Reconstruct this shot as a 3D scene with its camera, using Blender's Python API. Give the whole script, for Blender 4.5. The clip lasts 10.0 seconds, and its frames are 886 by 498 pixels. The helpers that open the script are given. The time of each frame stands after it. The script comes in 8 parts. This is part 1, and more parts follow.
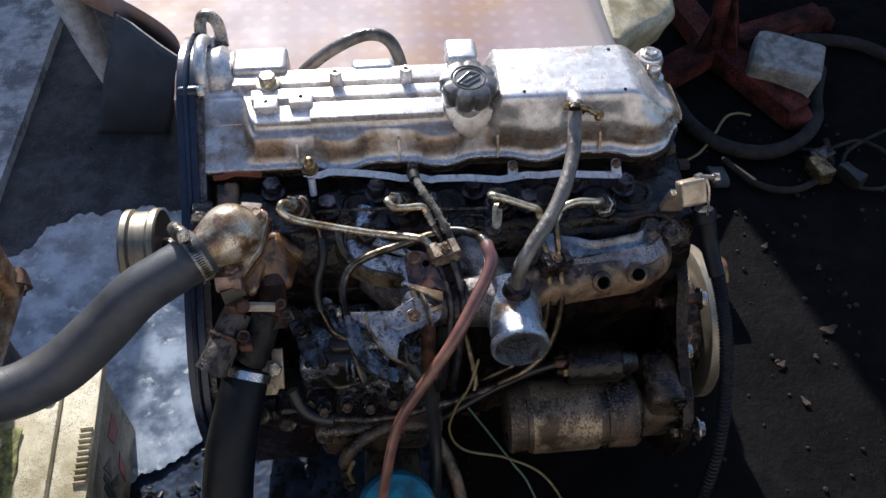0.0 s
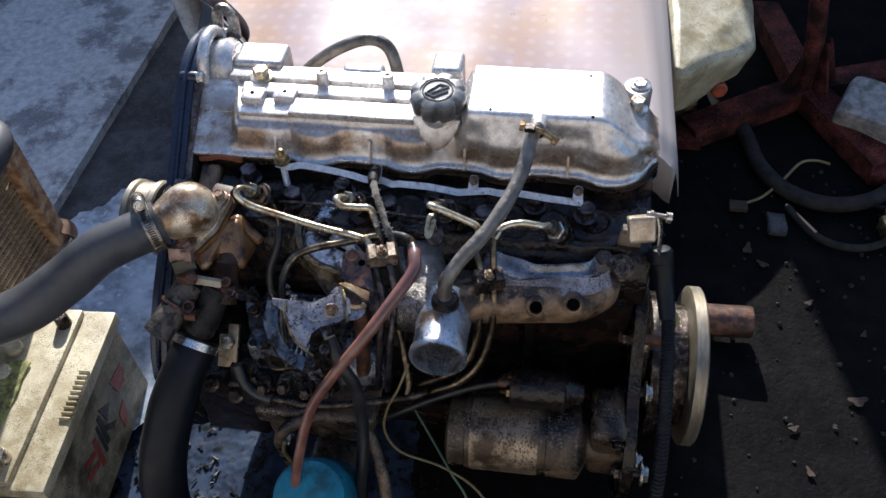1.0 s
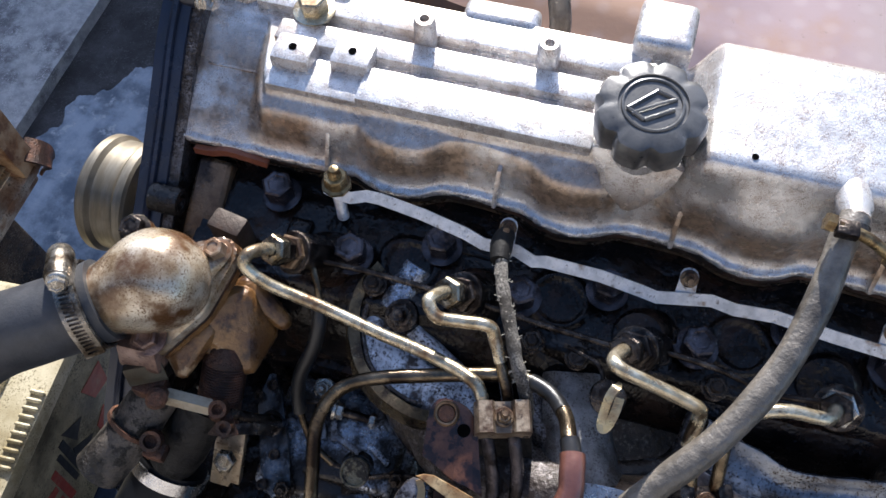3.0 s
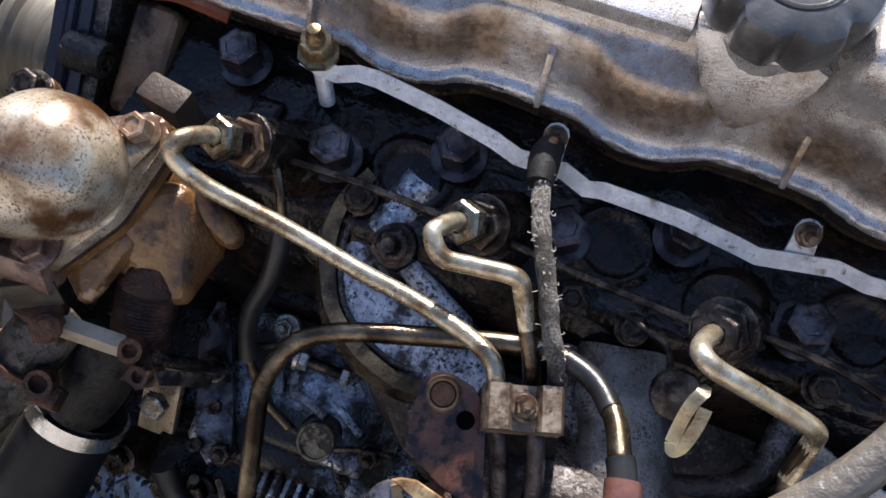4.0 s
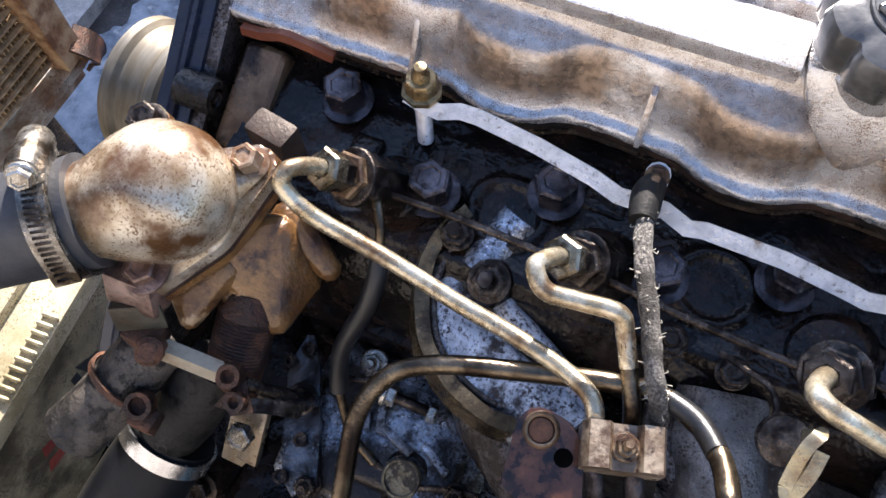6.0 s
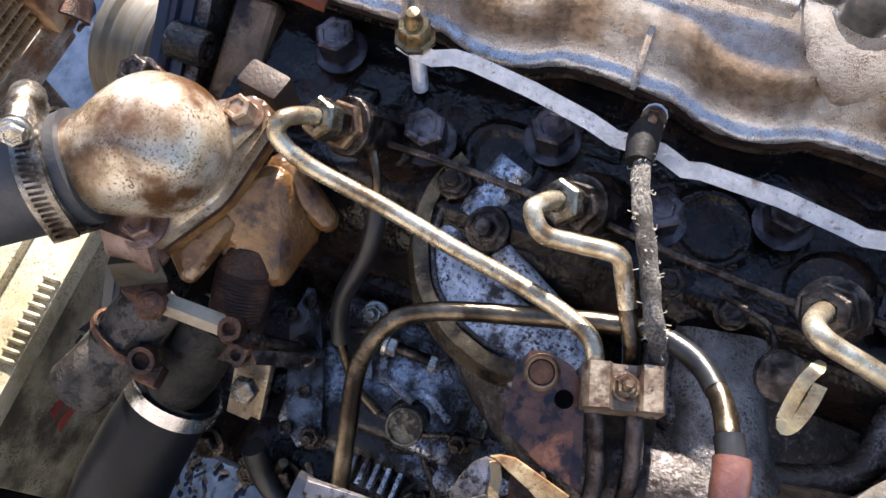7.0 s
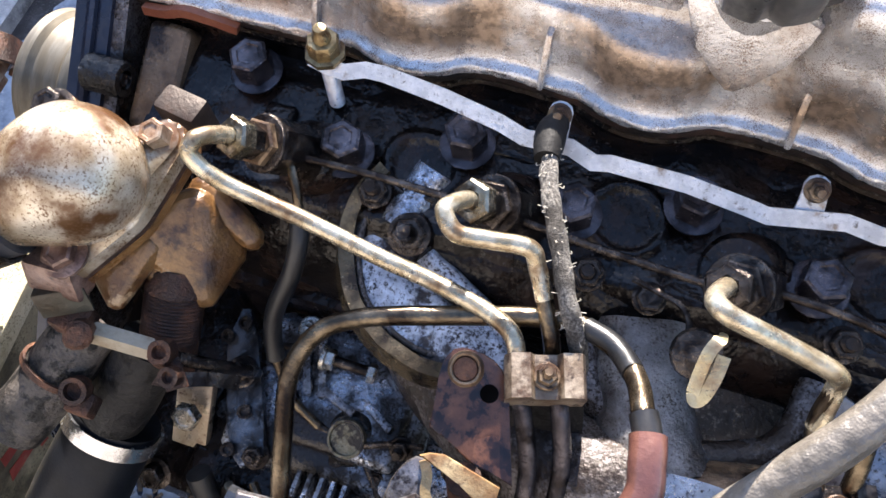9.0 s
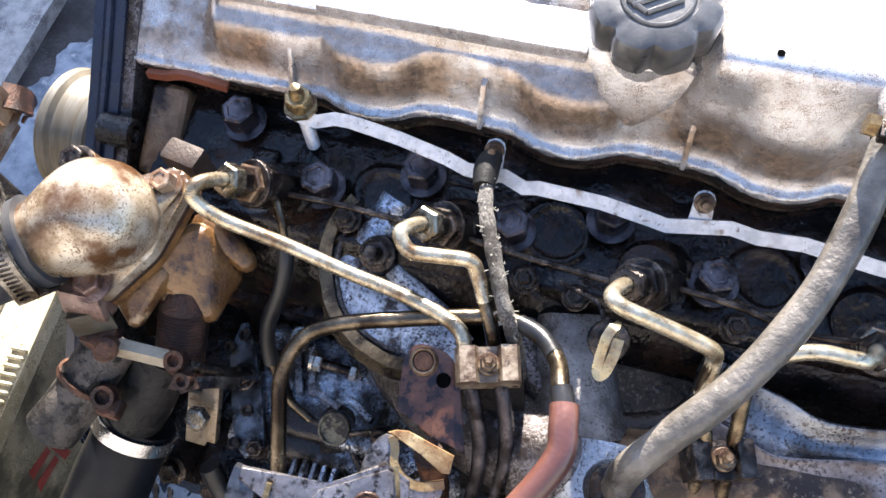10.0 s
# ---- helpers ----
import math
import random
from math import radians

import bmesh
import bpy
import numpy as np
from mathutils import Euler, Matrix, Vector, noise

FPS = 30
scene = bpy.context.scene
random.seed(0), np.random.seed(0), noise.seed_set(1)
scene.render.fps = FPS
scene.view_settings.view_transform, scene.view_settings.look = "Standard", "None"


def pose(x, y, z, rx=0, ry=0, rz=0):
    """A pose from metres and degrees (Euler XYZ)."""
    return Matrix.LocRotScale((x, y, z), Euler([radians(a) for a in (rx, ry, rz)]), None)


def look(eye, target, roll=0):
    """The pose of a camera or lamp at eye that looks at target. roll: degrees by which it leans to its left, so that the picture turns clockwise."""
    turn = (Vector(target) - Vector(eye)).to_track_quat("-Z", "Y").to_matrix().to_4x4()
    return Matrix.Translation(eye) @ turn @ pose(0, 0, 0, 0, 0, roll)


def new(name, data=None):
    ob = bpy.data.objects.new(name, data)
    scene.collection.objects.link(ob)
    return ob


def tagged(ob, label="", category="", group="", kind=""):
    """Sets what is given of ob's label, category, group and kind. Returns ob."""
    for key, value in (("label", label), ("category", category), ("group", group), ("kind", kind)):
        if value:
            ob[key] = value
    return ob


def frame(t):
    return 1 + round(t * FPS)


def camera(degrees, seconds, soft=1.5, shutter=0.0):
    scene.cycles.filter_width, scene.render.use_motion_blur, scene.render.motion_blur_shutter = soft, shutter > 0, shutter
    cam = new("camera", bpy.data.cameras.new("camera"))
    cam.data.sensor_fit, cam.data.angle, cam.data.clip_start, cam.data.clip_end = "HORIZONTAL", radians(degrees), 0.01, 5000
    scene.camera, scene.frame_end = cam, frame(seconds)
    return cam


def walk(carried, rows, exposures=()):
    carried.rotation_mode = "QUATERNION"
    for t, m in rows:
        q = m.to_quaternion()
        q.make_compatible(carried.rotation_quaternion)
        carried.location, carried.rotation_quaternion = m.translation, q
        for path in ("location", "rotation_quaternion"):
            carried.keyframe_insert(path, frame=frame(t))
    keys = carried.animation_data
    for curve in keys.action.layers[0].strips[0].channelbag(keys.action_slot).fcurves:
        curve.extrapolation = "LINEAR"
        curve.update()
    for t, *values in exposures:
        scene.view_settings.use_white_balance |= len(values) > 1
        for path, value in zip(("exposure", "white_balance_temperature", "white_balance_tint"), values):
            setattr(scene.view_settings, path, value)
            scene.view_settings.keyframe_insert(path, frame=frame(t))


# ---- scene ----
cam = camera(56.6, 10.0)
# seconds, place in metres, turn in degrees
ROWS = [
    (0, -0.0484, -0.5054, 1.0041, 39.96, -0.69, -4.81),
    (0.2, -0.0042, -0.4982, 1.0192, 38.49, -0.18, -0.98),
    (0.5, 0.0697, -0.4905, 1.0125, 40.18, 0.68, 5.60),
    (0.8, 0.1189, -0.5019, 1.0180, 40.48, 1.62, 8.39),
    (1, 0.1461, -0.5121, 1.0132, 40.74, 2.18, 8.02),
    (1.2, 0.1500, -0.4908, 1.0168, 38.35, 1.14, 6.92),
    (1.5, 0.1453, -0.4379, 1.0070, 36.74, 2.49, 9.73),
    (1.7, 0.1300, -0.3790, 0.9938, 34.58, 1.68, 11.74),
    (2, 0.1022, -0.3168, 0.9753, 34.92, 0.50, 15.47),
    (2.2, 0.0770, -0.2829, 0.9655, 34.03, 1.03, 16.60),
    (2.5, 0.0358, -0.2462, 0.9287, 32.69, 0.09, 15.32),
    (2.7, 0.0265, -0.2055, 0.8921, 30.52, 2.16, 16.06),
    (3.8, -0.0073, -0.0918, 0.7194, 23.87, -0.81, 18.20),
    (4, -0.0062, -0.0944, 0.7178, 21.94, 0.08, 21.28),
    (4.2, -0.0095, -0.1031, 0.7014, 21.76, -0.82, 22.85),
    (4.5, -0.0139, -0.0960, 0.7069, 21.88, 1.80, 23.84),
    (4.7, -0.0185, -0.0965, 0.7123, 22.21, 2.70, 24.92),
    (5, -0.0189, -0.0982, 0.7198, 24.22, 3.17, 25.11),
    (5.2, -0.0119, -0.1022, 0.7134, 25.16, 3.58, 25.61),
    (6.3, -0.0197, -0.1127, 0.7167, 26.03, 2.95, 24.17),
    (6.5, -0.0205, -0.1163, 0.7165, 24.98, 3.17, 24.38),
    (7, -0.0148, -0.1119, 0.7140, 23.17, 3.60, 23.20),
    (7.5, -0.0138, -0.1107, 0.7111, 23.23, 3.56, 22.62),
    (8, -0.0079, -0.1125, 0.7153, 23.92, 3.79, 21.16),
    (8.5, -0.0033, -0.1148, 0.7147, 24.21, 3.63, 20.35),
    (9, 0.0053, -0.1140, 0.7148, 24.63, 3.23, 18.55),
    (9.5, 0.0103, -0.1169, 0.7190, 25.07, 3.47, 17.84),
    (9.8, 0.0148, -0.1206, 0.7314, 25.41, 2.96, 16.29),
    (10, 0.0347, -0.1333, 0.7751, 25.36, 4.32, 16.18),
]
walk(cam, [(t, pose(x, y, z, rx, ry, rz)) for t, x, y, z, rx, ry, rz in ROWS], exposures=[(0.0, 0.76, 5600, 11), (0.5, 0.88, 5620, 11), (1.0, 0.91, 5620, 11), (1.5, 0.98, 5650, 11), (2.5, 1.00, 5650, 11), (4.0, 1.00, 5800, 14), (4.5, 1.34, 5800, 14), (5.0, 1.57, 5850, 15), (6.5, 1.76, 6000, 15), (7.5, 1.79, 6050, 15), (9.0, 2.04, 6000, 14), (9.5, 2.04, 6000, 13), (10.0, 2.12, 5950, 13)])

# ---- light ----
SUN = Vector((-0.205, 0.96, 0.545)).normalized()
world = bpy.data.worlds.new("sky")
scene.world = world
world.use_nodes = True
sky = world.node_tree.nodes.new("ShaderNodeTexSky")
sky.sky_type, sky.sun_disc = "NISHITA", False
sky.sun_elevation = math.asin(SUN.z)
sky.sun_rotation = math.atan2(SUN.x, SUN.y)
world.node_tree.links.new(sky.outputs[0], world.node_tree.nodes["Background"].inputs[0])
world.node_tree.nodes["Background"].inputs[1].default_value = 0.106
lamp = bpy.data.lights.new("sun", "SUN")
lamp.energy, lamp.angle, lamp.color = 5.0, radians(0.6), (1.0, 0.885, 0.725)
sun = new("sun", lamp)
sun.matrix_world = look(SUN * 10, (0, 0, 0))


# ---- materials ----
def mat(name, a, b, rough=0.5, metal=0.0, scale=30.0, stain=None, sscale=12.0, cut=0.55, soft=0.12, bump=0.25, bscale=400.0, rvar=0.15, coat=0.0, stretch=(1, 1, 1), stain2=None, s2scale=45.0, cut2=0.6, spec=0.5, srough=None, smetal=None, bump2=0.0, b2scale=60.0, burn=None):
    m = bpy.data.materials.new(name)
    m.use_nodes = True
    nt = m.node_tree
    bs = nt.nodes["Principled BSDF"]
    tc = nt.nodes.new("ShaderNodeTexCoord")
    mp = nt.nodes.new("ShaderNodeMapping")
    mp.inputs["Scale"].default_value = stretch
    nt.links.new(tc.outputs["Object"], mp.inputs["Vector"])

    def grain(sc, detail=6.0, off=0.0):
        n = nt.nodes.new("ShaderNodeTexNoise")
        n.noise_dimensions = "4D"
        n.inputs["W"].default_value = off
        n.inputs["Scale"].default_value, n.inputs["Detail"].default_value, n.inputs["Roughness"].default_value = sc, detail, 0.62
        nt.links.new(mp.outputs["Vector"], n.inputs["Vector"])
        return n.outputs["Fac"]

    def step(fac, lo, hi):
        r = nt.nodes.new("ShaderNodeMapRange")
        r.interpolation_type = "SMOOTHSTEP"
        r.inputs["From Min"].default_value, r.inputs["From Max"].default_value = lo, hi
        nt.links.new(fac, r.inputs["Value"])
        return r.outputs["Result"]

    def mix(fac, c1, c2):
        x = nt.nodes.new("ShaderNodeMix")
        x.data_type = "RGBA"
        nt.links.new(fac, x.inputs["Factor"])
        for slot, c in ((6, c1), (7, c2)):
            if isinstance(c, tuple):
                x.inputs[slot].default_value = (*c, 1)
            else:
                nt.links.new(c, x.inputs[slot])
        return x.outputs[2]

    col = mix(step(grain(scale, 7.0, 1.0), 0.36, 0.64), a, b)
    if stain:
        sfac = step(grain(sscale, 8.0, 5.0), cut - soft, cut + soft)
        col = mix(sfac, col, stain)
    if stain2:
        both = nt.nodes.new("ShaderNodeMix")
        both.inputs[0].default_value = 0.3
        nt.links.new(grain(s2scale, 9.0, 9.0), both.inputs[2])
        nt.links.new(grain(s2scale / 14, 5.0, 13.0), both.inputs[3])
        col = mix(step(both.outputs[0], cut2 - 0.07, cut2 + 0.05), col, stain2)
    if burn:
        # baked-on oil in soft patches along the bulges of the flank
        tone, z0, z1, bsc, bcut = burn
        sep = nt.nodes.new("ShaderNodeSeparateXYZ")
        nt.links.new(tc.outputs["Object"], sep.inputs[0])
        up, over = step(sep.outputs["Z"], z0 - 0.004, z0 + 0.005), step(sep.outputs["Z"], z1 + 0.009, z1 - 0.009)
        patch = step(grain(bsc, 5.0, 21.0), bcut - 0.10, bcut + 0.10)
        for f in (up, over):
            mul = nt.nodes.new("ShaderNodeMath")
            mul.operation = "MULTIPLY"
            nt.links.new(patch, mul.inputs[0])
            nt.links.new(f, mul.inputs[1])
            patch = mul.outputs[0]
        col = mix(patch, col, mix(step(grain(260, 8.0, 23.0), 0.40, 0.60), tone, tuple(0.5 * v for v in tone)))
    nt.links.new(col, bs.inputs["Base Color"])
    rr = nt.nodes.new("ShaderNodeMapRange")
    rr.inputs["From Min"].default_value, rr.inputs["From Max"].default_value = 0.25, 0.75
    rr.inputs["To Min"].default_value, rr.inputs["To Max"].default_value = max(0.03, rough - rvar), min(1.0, rough + rvar)
    nt.links.new(grain(scale * 1.7, 6.0, 3.0), rr.inputs["Value"])
    rough_out = rr.outputs["Result"]
    bs.inputs["Metallic"].default_value = metal

    def blend(fac, value, b):
        x = nt.nodes.new("ShaderNodeMix")
        nt.links.new(fac, x.inputs["Factor"])
        if isinstance(value, float):
            x.inputs[2].default_value = value
        else:
            nt.links.new(value, x.inputs[2])
        x.inputs[3].default_value = b
        return x.outputs[0]

    if stain and srough is not None:
        rough_out = blend(sfac, rough_out, srough)
    if stain and smetal is not None:
        nt.links.new(blend(sfac, float(metal), smetal), bs.inputs["Metallic"])
    nt.links.new(rough_out, bs.inputs["Roughness"])
    bs.inputs["Coat Weight"].default_value = coat
    bs.inputs["Coat Roughness"].default_value = 0.15
    bs.inputs["Specular IOR Level"].default_value = spec
    if bump:
        bp = nt.nodes.new("ShaderNodeBump")
        bp.inputs["Strength"].default_value, bp.inputs["Distance"].default_value = bump, 0.002
        nt.links.new(grain(bscale, 5.0, 7.0), bp.inputs["Height"])
        if bump2:
            b2 = nt.nodes.new("ShaderNodeBump")
            b2.inputs["Strength"].default_value, b2.inputs["Distance"].default_value = bump2, 0.006
            nt.links.new(grain(b2scale, 3.0, 11.0), b2.inputs["Height"])
            nt.links.new(b2.outputs["Normal"], bp.inputs["Normal"])
        nt.links.new(bp.outputs["Normal"], bs.inputs["Normal"])
    return m


ALLOY = mat("cast_alloy", (0.64, 0.625, 0.61), (0.86, 0.85, 0.84), 0.27, 0.58, 38, (0.36, 0.27, 0.20), 14, 0.61, 0.09, 0.2, 900, 0.10, stain2=(0.24, 0.17, 0.13), s2scale=2100, cut2=0.55, srough=0.40, smetal=0.5, bump2=0.06, b2scale=120, burn=((0.45, 0.33, 0.235), 0.4445, 0.4690, 26, 0.435))
ALLOY_DIRTY = mat("oily_alloy", (0.115, 0.105, 0.105), (0.26, 0.245, 0.25), 0.40, 0.75, 220, (0.028, 0.019, 0.014), 34, 0.52, 0.05, 0.5, 500, 0.12, stain2=(0.035, 0.026, 0.02), s2scale=800, cut2=0.525, srough=0.22, smetal=0.1, bump2=0.22, b2scale=140)
IRON = mat("oily_cast_iron", (0.0048, 0.0040, 0.0040), (0.016, 0.0115, 0.0095), 0.20, 0.0, 70, (0.028, 0.015, 0.010), 40, 0.56, 0.08, 0.10, 500, 0.07, stain2=(0.10, 0.10, 0.11), s2scale=420, cut2=0.645, srough=0.34, bump2=0.42, b2scale=80, spec=0.34)
IRON_BROWN = mat("greasy_brown_iron", (0.05, 0.035, 0.023), (0.15, 0.10, 0.062), 0.38, 0.25, 45, (0.012, 0.009, 0.007), 26, 0.52, 0.10, 0.7, 300, 0.2, stain2=(0.26, 0.21, 0.15), s2scale=500, cut2=0.58, srough=0.2)
GREASE = mat("grease_black", (0.007, 0.006, 0.006), (0.018, 0.015, 0.012), 0.24, 0.0, 60, bump=0.8, bscale=300, spec=0.6, bump2=0.6, b2scale=90)
TAN = mat("stained_bronze_alloy", (0.46, 0.38, 0.27), (0.66, 0.58, 0.46), 0.30, 0.6, 45, (0.22, 0.115, 0.055), 34, 0.53, 0.11, 0.3, 700, 0.12, stain2=(0.10, 0.05, 0.03), s2scale=420, cut2=0.60, srough=0.42, smetal=0.3)
TAN_ROUGH = mat("brown_deposit_casting", (0.115, 0.052, 0.018), (0.27, 0.145, 0.052), 0.30, 0.15, 44, (0.42, 0.29, 0.16), 30, 0.63, 0.015, 0.30, 500, 0.12, stain2=(0.045, 0.022, 0.013), s2scale=80, cut2=0.565, srough=0.5, bump2=0.25, b2scale=110, coat=0.3)
RUST = mat("rust", (0.075, 0.033, 0.020), (0.19, 0.085, 0.045), 0.50, 0.2, 110, (0.035, 0.018, 0.013), 60, 0.5, 0.08, 0.8, 600, 0.15, stain2=(0.34, 0.20, 0.13), s2scale=240, cut2=0.66, srough=0.4)
RUST_PALE = mat("pinkish_rusted_plate", (0.15, 0.085, 0.065), (0.34, 0.23, 0.18), 0.36, 0.4, 70, (0.085, 0.042, 0.028), 50, 0.55, 0.08, 0.4, 500, stain2=(0.04, 0.022, 0.016), s2scale=260, cut2=0.58, coat=0.3)
RUST_PURPLE = mat("purple_brown_plated_bracket", (0.058, 0.026, 0.019), (0.165, 0.072, 0.038), 0.20, 0.4, 60, (0.40, 0.17, 0.07), 34, 0.60, 0.05, 0.22, 600, 0.10, stain2=(0.014, 0.008, 0.008), s2scale=140, cut2=0.55, srough=0.3, coat=0.5)
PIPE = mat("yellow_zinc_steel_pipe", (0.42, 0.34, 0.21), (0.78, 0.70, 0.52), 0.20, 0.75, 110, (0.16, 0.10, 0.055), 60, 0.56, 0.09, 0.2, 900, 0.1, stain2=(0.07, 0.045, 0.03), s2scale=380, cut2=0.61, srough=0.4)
PIPE_DARK = mat("dull_and_shaded_steel_pipe", (0.10, 0.078, 0.052), (0.25, 0.20, 0.135), 0.22, 0.9, 90, (0.04, 0.028, 0.02), 60, 0.52, 0.1, 0.25, 700, 0.1)
STEEL = mat("plated_steel", (0.40, 0.37, 0.315), (0.70, 0.66, 0.59), 0.24, 0.85, 140, (0.16, 0.11, 0.07), 110, 0.56, 0.08, 0.2, 800, srough=0.4)
STEEL_DARK = mat("dark_oily_steel", (0.045, 0.036, 0.031), (0.15, 0.125, 0.105), 0.26, 0.75, 150, (0.018, 0.013, 0.011), 90, 0.5, 0.08, 0.5, 500, 0.12, stain2=(0.26, 0.22, 0.18), s2scale=300, cut2=0.66, srough=0.18)
BRASS = mat("yellowed_plating", (0.20, 0.145, 0.07), (0.37, 0.285, 0.15), 0.32, 0.8, 140, (0.10, 0.06, 0.03), 110, 0.54, 0.08, 0.25, 700)
BUSBAR = mat("grey_plated_strip", (0.54, 0.55, 0.565), (0.76, 0.76, 0.77), 0.36, 0.6, 160, (0.28, 0.20, 0.14), 60, 0.63, 0.05, 0.2, 700, srough=0.5, stain2=(0.16, 0.14, 0.12), s2scale=420, cut2=0.61)
RUBBER = mat("black_rubber", (0.010, 0.0105, 0.012), (0.020, 0.020, 0.021), 0.36, 0.0, 60, (0.038, 0.035, 0.032), 26, 0.62, 0.12, 0.12, 600, 0.10)
RUBBER_DUSTY = mat("dusty_grey_rubber", (0.033, 0.036, 0.0435), (0.063, 0.066, 0.075), 0.48, 0.0, 50, (0.07, 0.068, 0.068), 14, 0.60, 0.14, 0.2, 700, 0.12)
RUBBER_CRACKED = mat("cracked_grey_rubber", (0.022, 0.019, 0.017), (0.115, 0.098, 0.082), 0.55, 0.0, 40, (0.009, 0.008, 0.007), 110, 0.54, 0.03, 0.9, 320, bump2=0.5, b2scale=90)
BREATHER = mat("oily_breather_hose", (0.115, 0.103, 0.086), (0.23, 0.205, 0.172), 0.34, 0.0, 50, (0.04, 0.034, 0.028), 26, 0.56, 0.12, 0.20, 500, 0.12, coat=0.4, bump2=0.30, b2scale=170)
REDHOSE = mat("red_brown_fuel_hose", (0.140, 0.054, 0.035), (0.230, 0.102, 0.066), 0.36, 0.0, 60, (0.10, 0.042, 0.036), 22, 0.57, 0.14, 0.2, 500, 0.08, coat=0.7)
FABRIC = mat("frayed_grey_braid", (0.06, 0.053, 0.046), (0.34, 0.315, 0.275), 0.85, 0.0, 900, (0.03, 0.025, 0.02), 60, 0.54, 0.10, 0.9, 1400)
BLUEBLACK = mat("dark_blue_painted_steel", (0.012, 0.018, 0.038), (0.02, 0.028, 0.055), 0.3, 0.2, 30, (0.03, 0.03, 0.034), 18, 0.62, 0.12, 0.15, 300, 0.1, coat=0.2)
WHEEL = mat("worn_bare_steel_rim", (0.22, 0.195, 0.15), (0.34, 0.305, 0.24), 0.42, 0.7, 40, (0.24, 0.19, 0.12), 20, 0.58, 0.16, 0.1, 500, 0.08, stretch=(6, 1, 1))
CAPMAT = mat("worn_plastic_cap", (0.050, 0.049, 0.048), (0.095, 0.093, 0.09), 0.36, 0.0, 80, (0.13, 0.127, 0.12), 60, 0.60, 0.08, 0.10, 700, coat=1.0)
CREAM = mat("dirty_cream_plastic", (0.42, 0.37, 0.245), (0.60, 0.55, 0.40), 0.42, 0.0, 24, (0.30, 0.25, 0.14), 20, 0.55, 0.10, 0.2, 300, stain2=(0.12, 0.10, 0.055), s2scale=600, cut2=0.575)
MOSS = mat("green_corrosion", (0.20, 0.22, 0.06), (0.34, 0.36, 0.13), 0.85, 0.0, 200, (0.10, 0.09, 0.04), 90, 0.5, 0.1, 0.9, 500)
PRINT_RED = mat("faded_red_print", (0.20, 0.028, 0.02), (0.28, 0.05, 0.034), 0.5, 0.0, 60, (0.22, 0.18, 0.12), 50, 0.64, 0.12, 0.0)
PRINT_DARK = mat("faded_dark_print", (0.0108, 0.012, 0.0156), (0.021, 0.021, 0.024), 0.5, 0.0, 60, (0.15, 0.13, 0.09), 50, 0.64, 0.12, 0.0)
CORE = mat("dusty_brown_fins", (0.46, 0.32, 0.17), (0.66, 0.50, 0.30), 0.75, 0.1, 60, (0.17, 0.095, 0.045), 24, 0.55, 0.1, 0.5, 400)
CYAN = mat("cyan_painted_steel", (0.012, 0.13, 0.20), (0.02, 0.19, 0.28), 0.35, 0.0, 40, (0.012, 0.045, 0.06), 26, 0.56, 0.1, 0.2, 400)
RED = mat("old_red_paint", (0.085, 0.024, 0.020), (0.14, 0.042, 0.033), 0.75, 0.0, 30, (0.018, 0.008, 0.007), 14, 0.52, 0.10, 0.4, 300, stain2=(0.012, 0.008, 0.008), s2scale=300, cut2=0.54, spec=0.1)
STONE = mat("rough_concrete", (0.20, 0.20, 0.195), (0.32, 0.315, 0.305), 0.9, 0.0, 70, (0.13, 0.13, 0.12), 34, 0.56, 0.08, 1.0, 180, spec=0.2)
SLAB = mat("grey_concrete", (0.31, 0.315, 0.325), (0.47, 0.475, 0.48), 0.8, 0.0, 60, (0.15, 0.15, 0.16), 13, 0.55, 0.06, 0.9, 220, stain2=(0.52, 0.52, 0.53), s2scale=420, cut2=0.59, bump2=0.35, b2scale=60)
# near-black base colour over the whole yard
EARTH = mat("near_black_trodden_ground", (0.00364, 0.00364, 0.0039), (0.00754, 0.00715, 0.00728), 0.75, 0.0, 22, (0.0030, 0.0029, 0.0032), 9, 0.52, 0.16, 1.0, 160, 0.2, stain2=(0.009, 0.0085, 0.0085), s2scale=300, cut2=0.57, spec=0.05, bump2=0.4, b2scale=40)
HEADBOLT = mat("wet_violet_grey_steel", (0.036, 0.032, 0.036), (0.12, 0.108, 0.118), 0.22, 0.75, 120, (0.020, 0.015, 0.014), 80, 0.54, 0.07, 0.4, 500, 0.10, stain2=(0.26, 0.25, 0.28), s2scale=420, cut2=0.64)
# puddle and mud carry the blue sky reflection in their base colours
WATER = mat("sky_tinted_milky_water", (0.064, 0.084, 0.12), (0.296, 0.344, 0.416), 0.13, 0.0, 20, (0.30, 0.33, 0.37), 46, 0.60, 0.06, 0.3, 120, 0.08, spec=0.7, srough=0.35)
MUD = mat("sky_tinted_wet_mud", (0.011, 0.018, 0.036), (0.034, 0.050, 0.088), 0.40, 0.0, 24, (0.008, 0.009, 0.011), 60, 0.565, 0.05, 0.06, 400, 0.06, spec=0.12)
CHIPS = mat("wet_dark_chips", (0.005, 0.005, 0.006), (0.014, 0.013, 0.013), 0.5, 0.0, 90, bump=0.3, bscale=300, spec=0.2)
DOME = mat("bronze_tinted_alloy", (0.33, 0.225, 0.115), (0.82, 0.73, 0.57), 0.23, 0.45, 34, (0.125, 0.058, 0.021), 30, 0.515, 0.08, 0.10, 1200, 0.08, stain2=(0.16, 0.085, 0.04), s2scale=950, cut2=0.575, srough=0.26, smetal=0.35, coat=0.4)
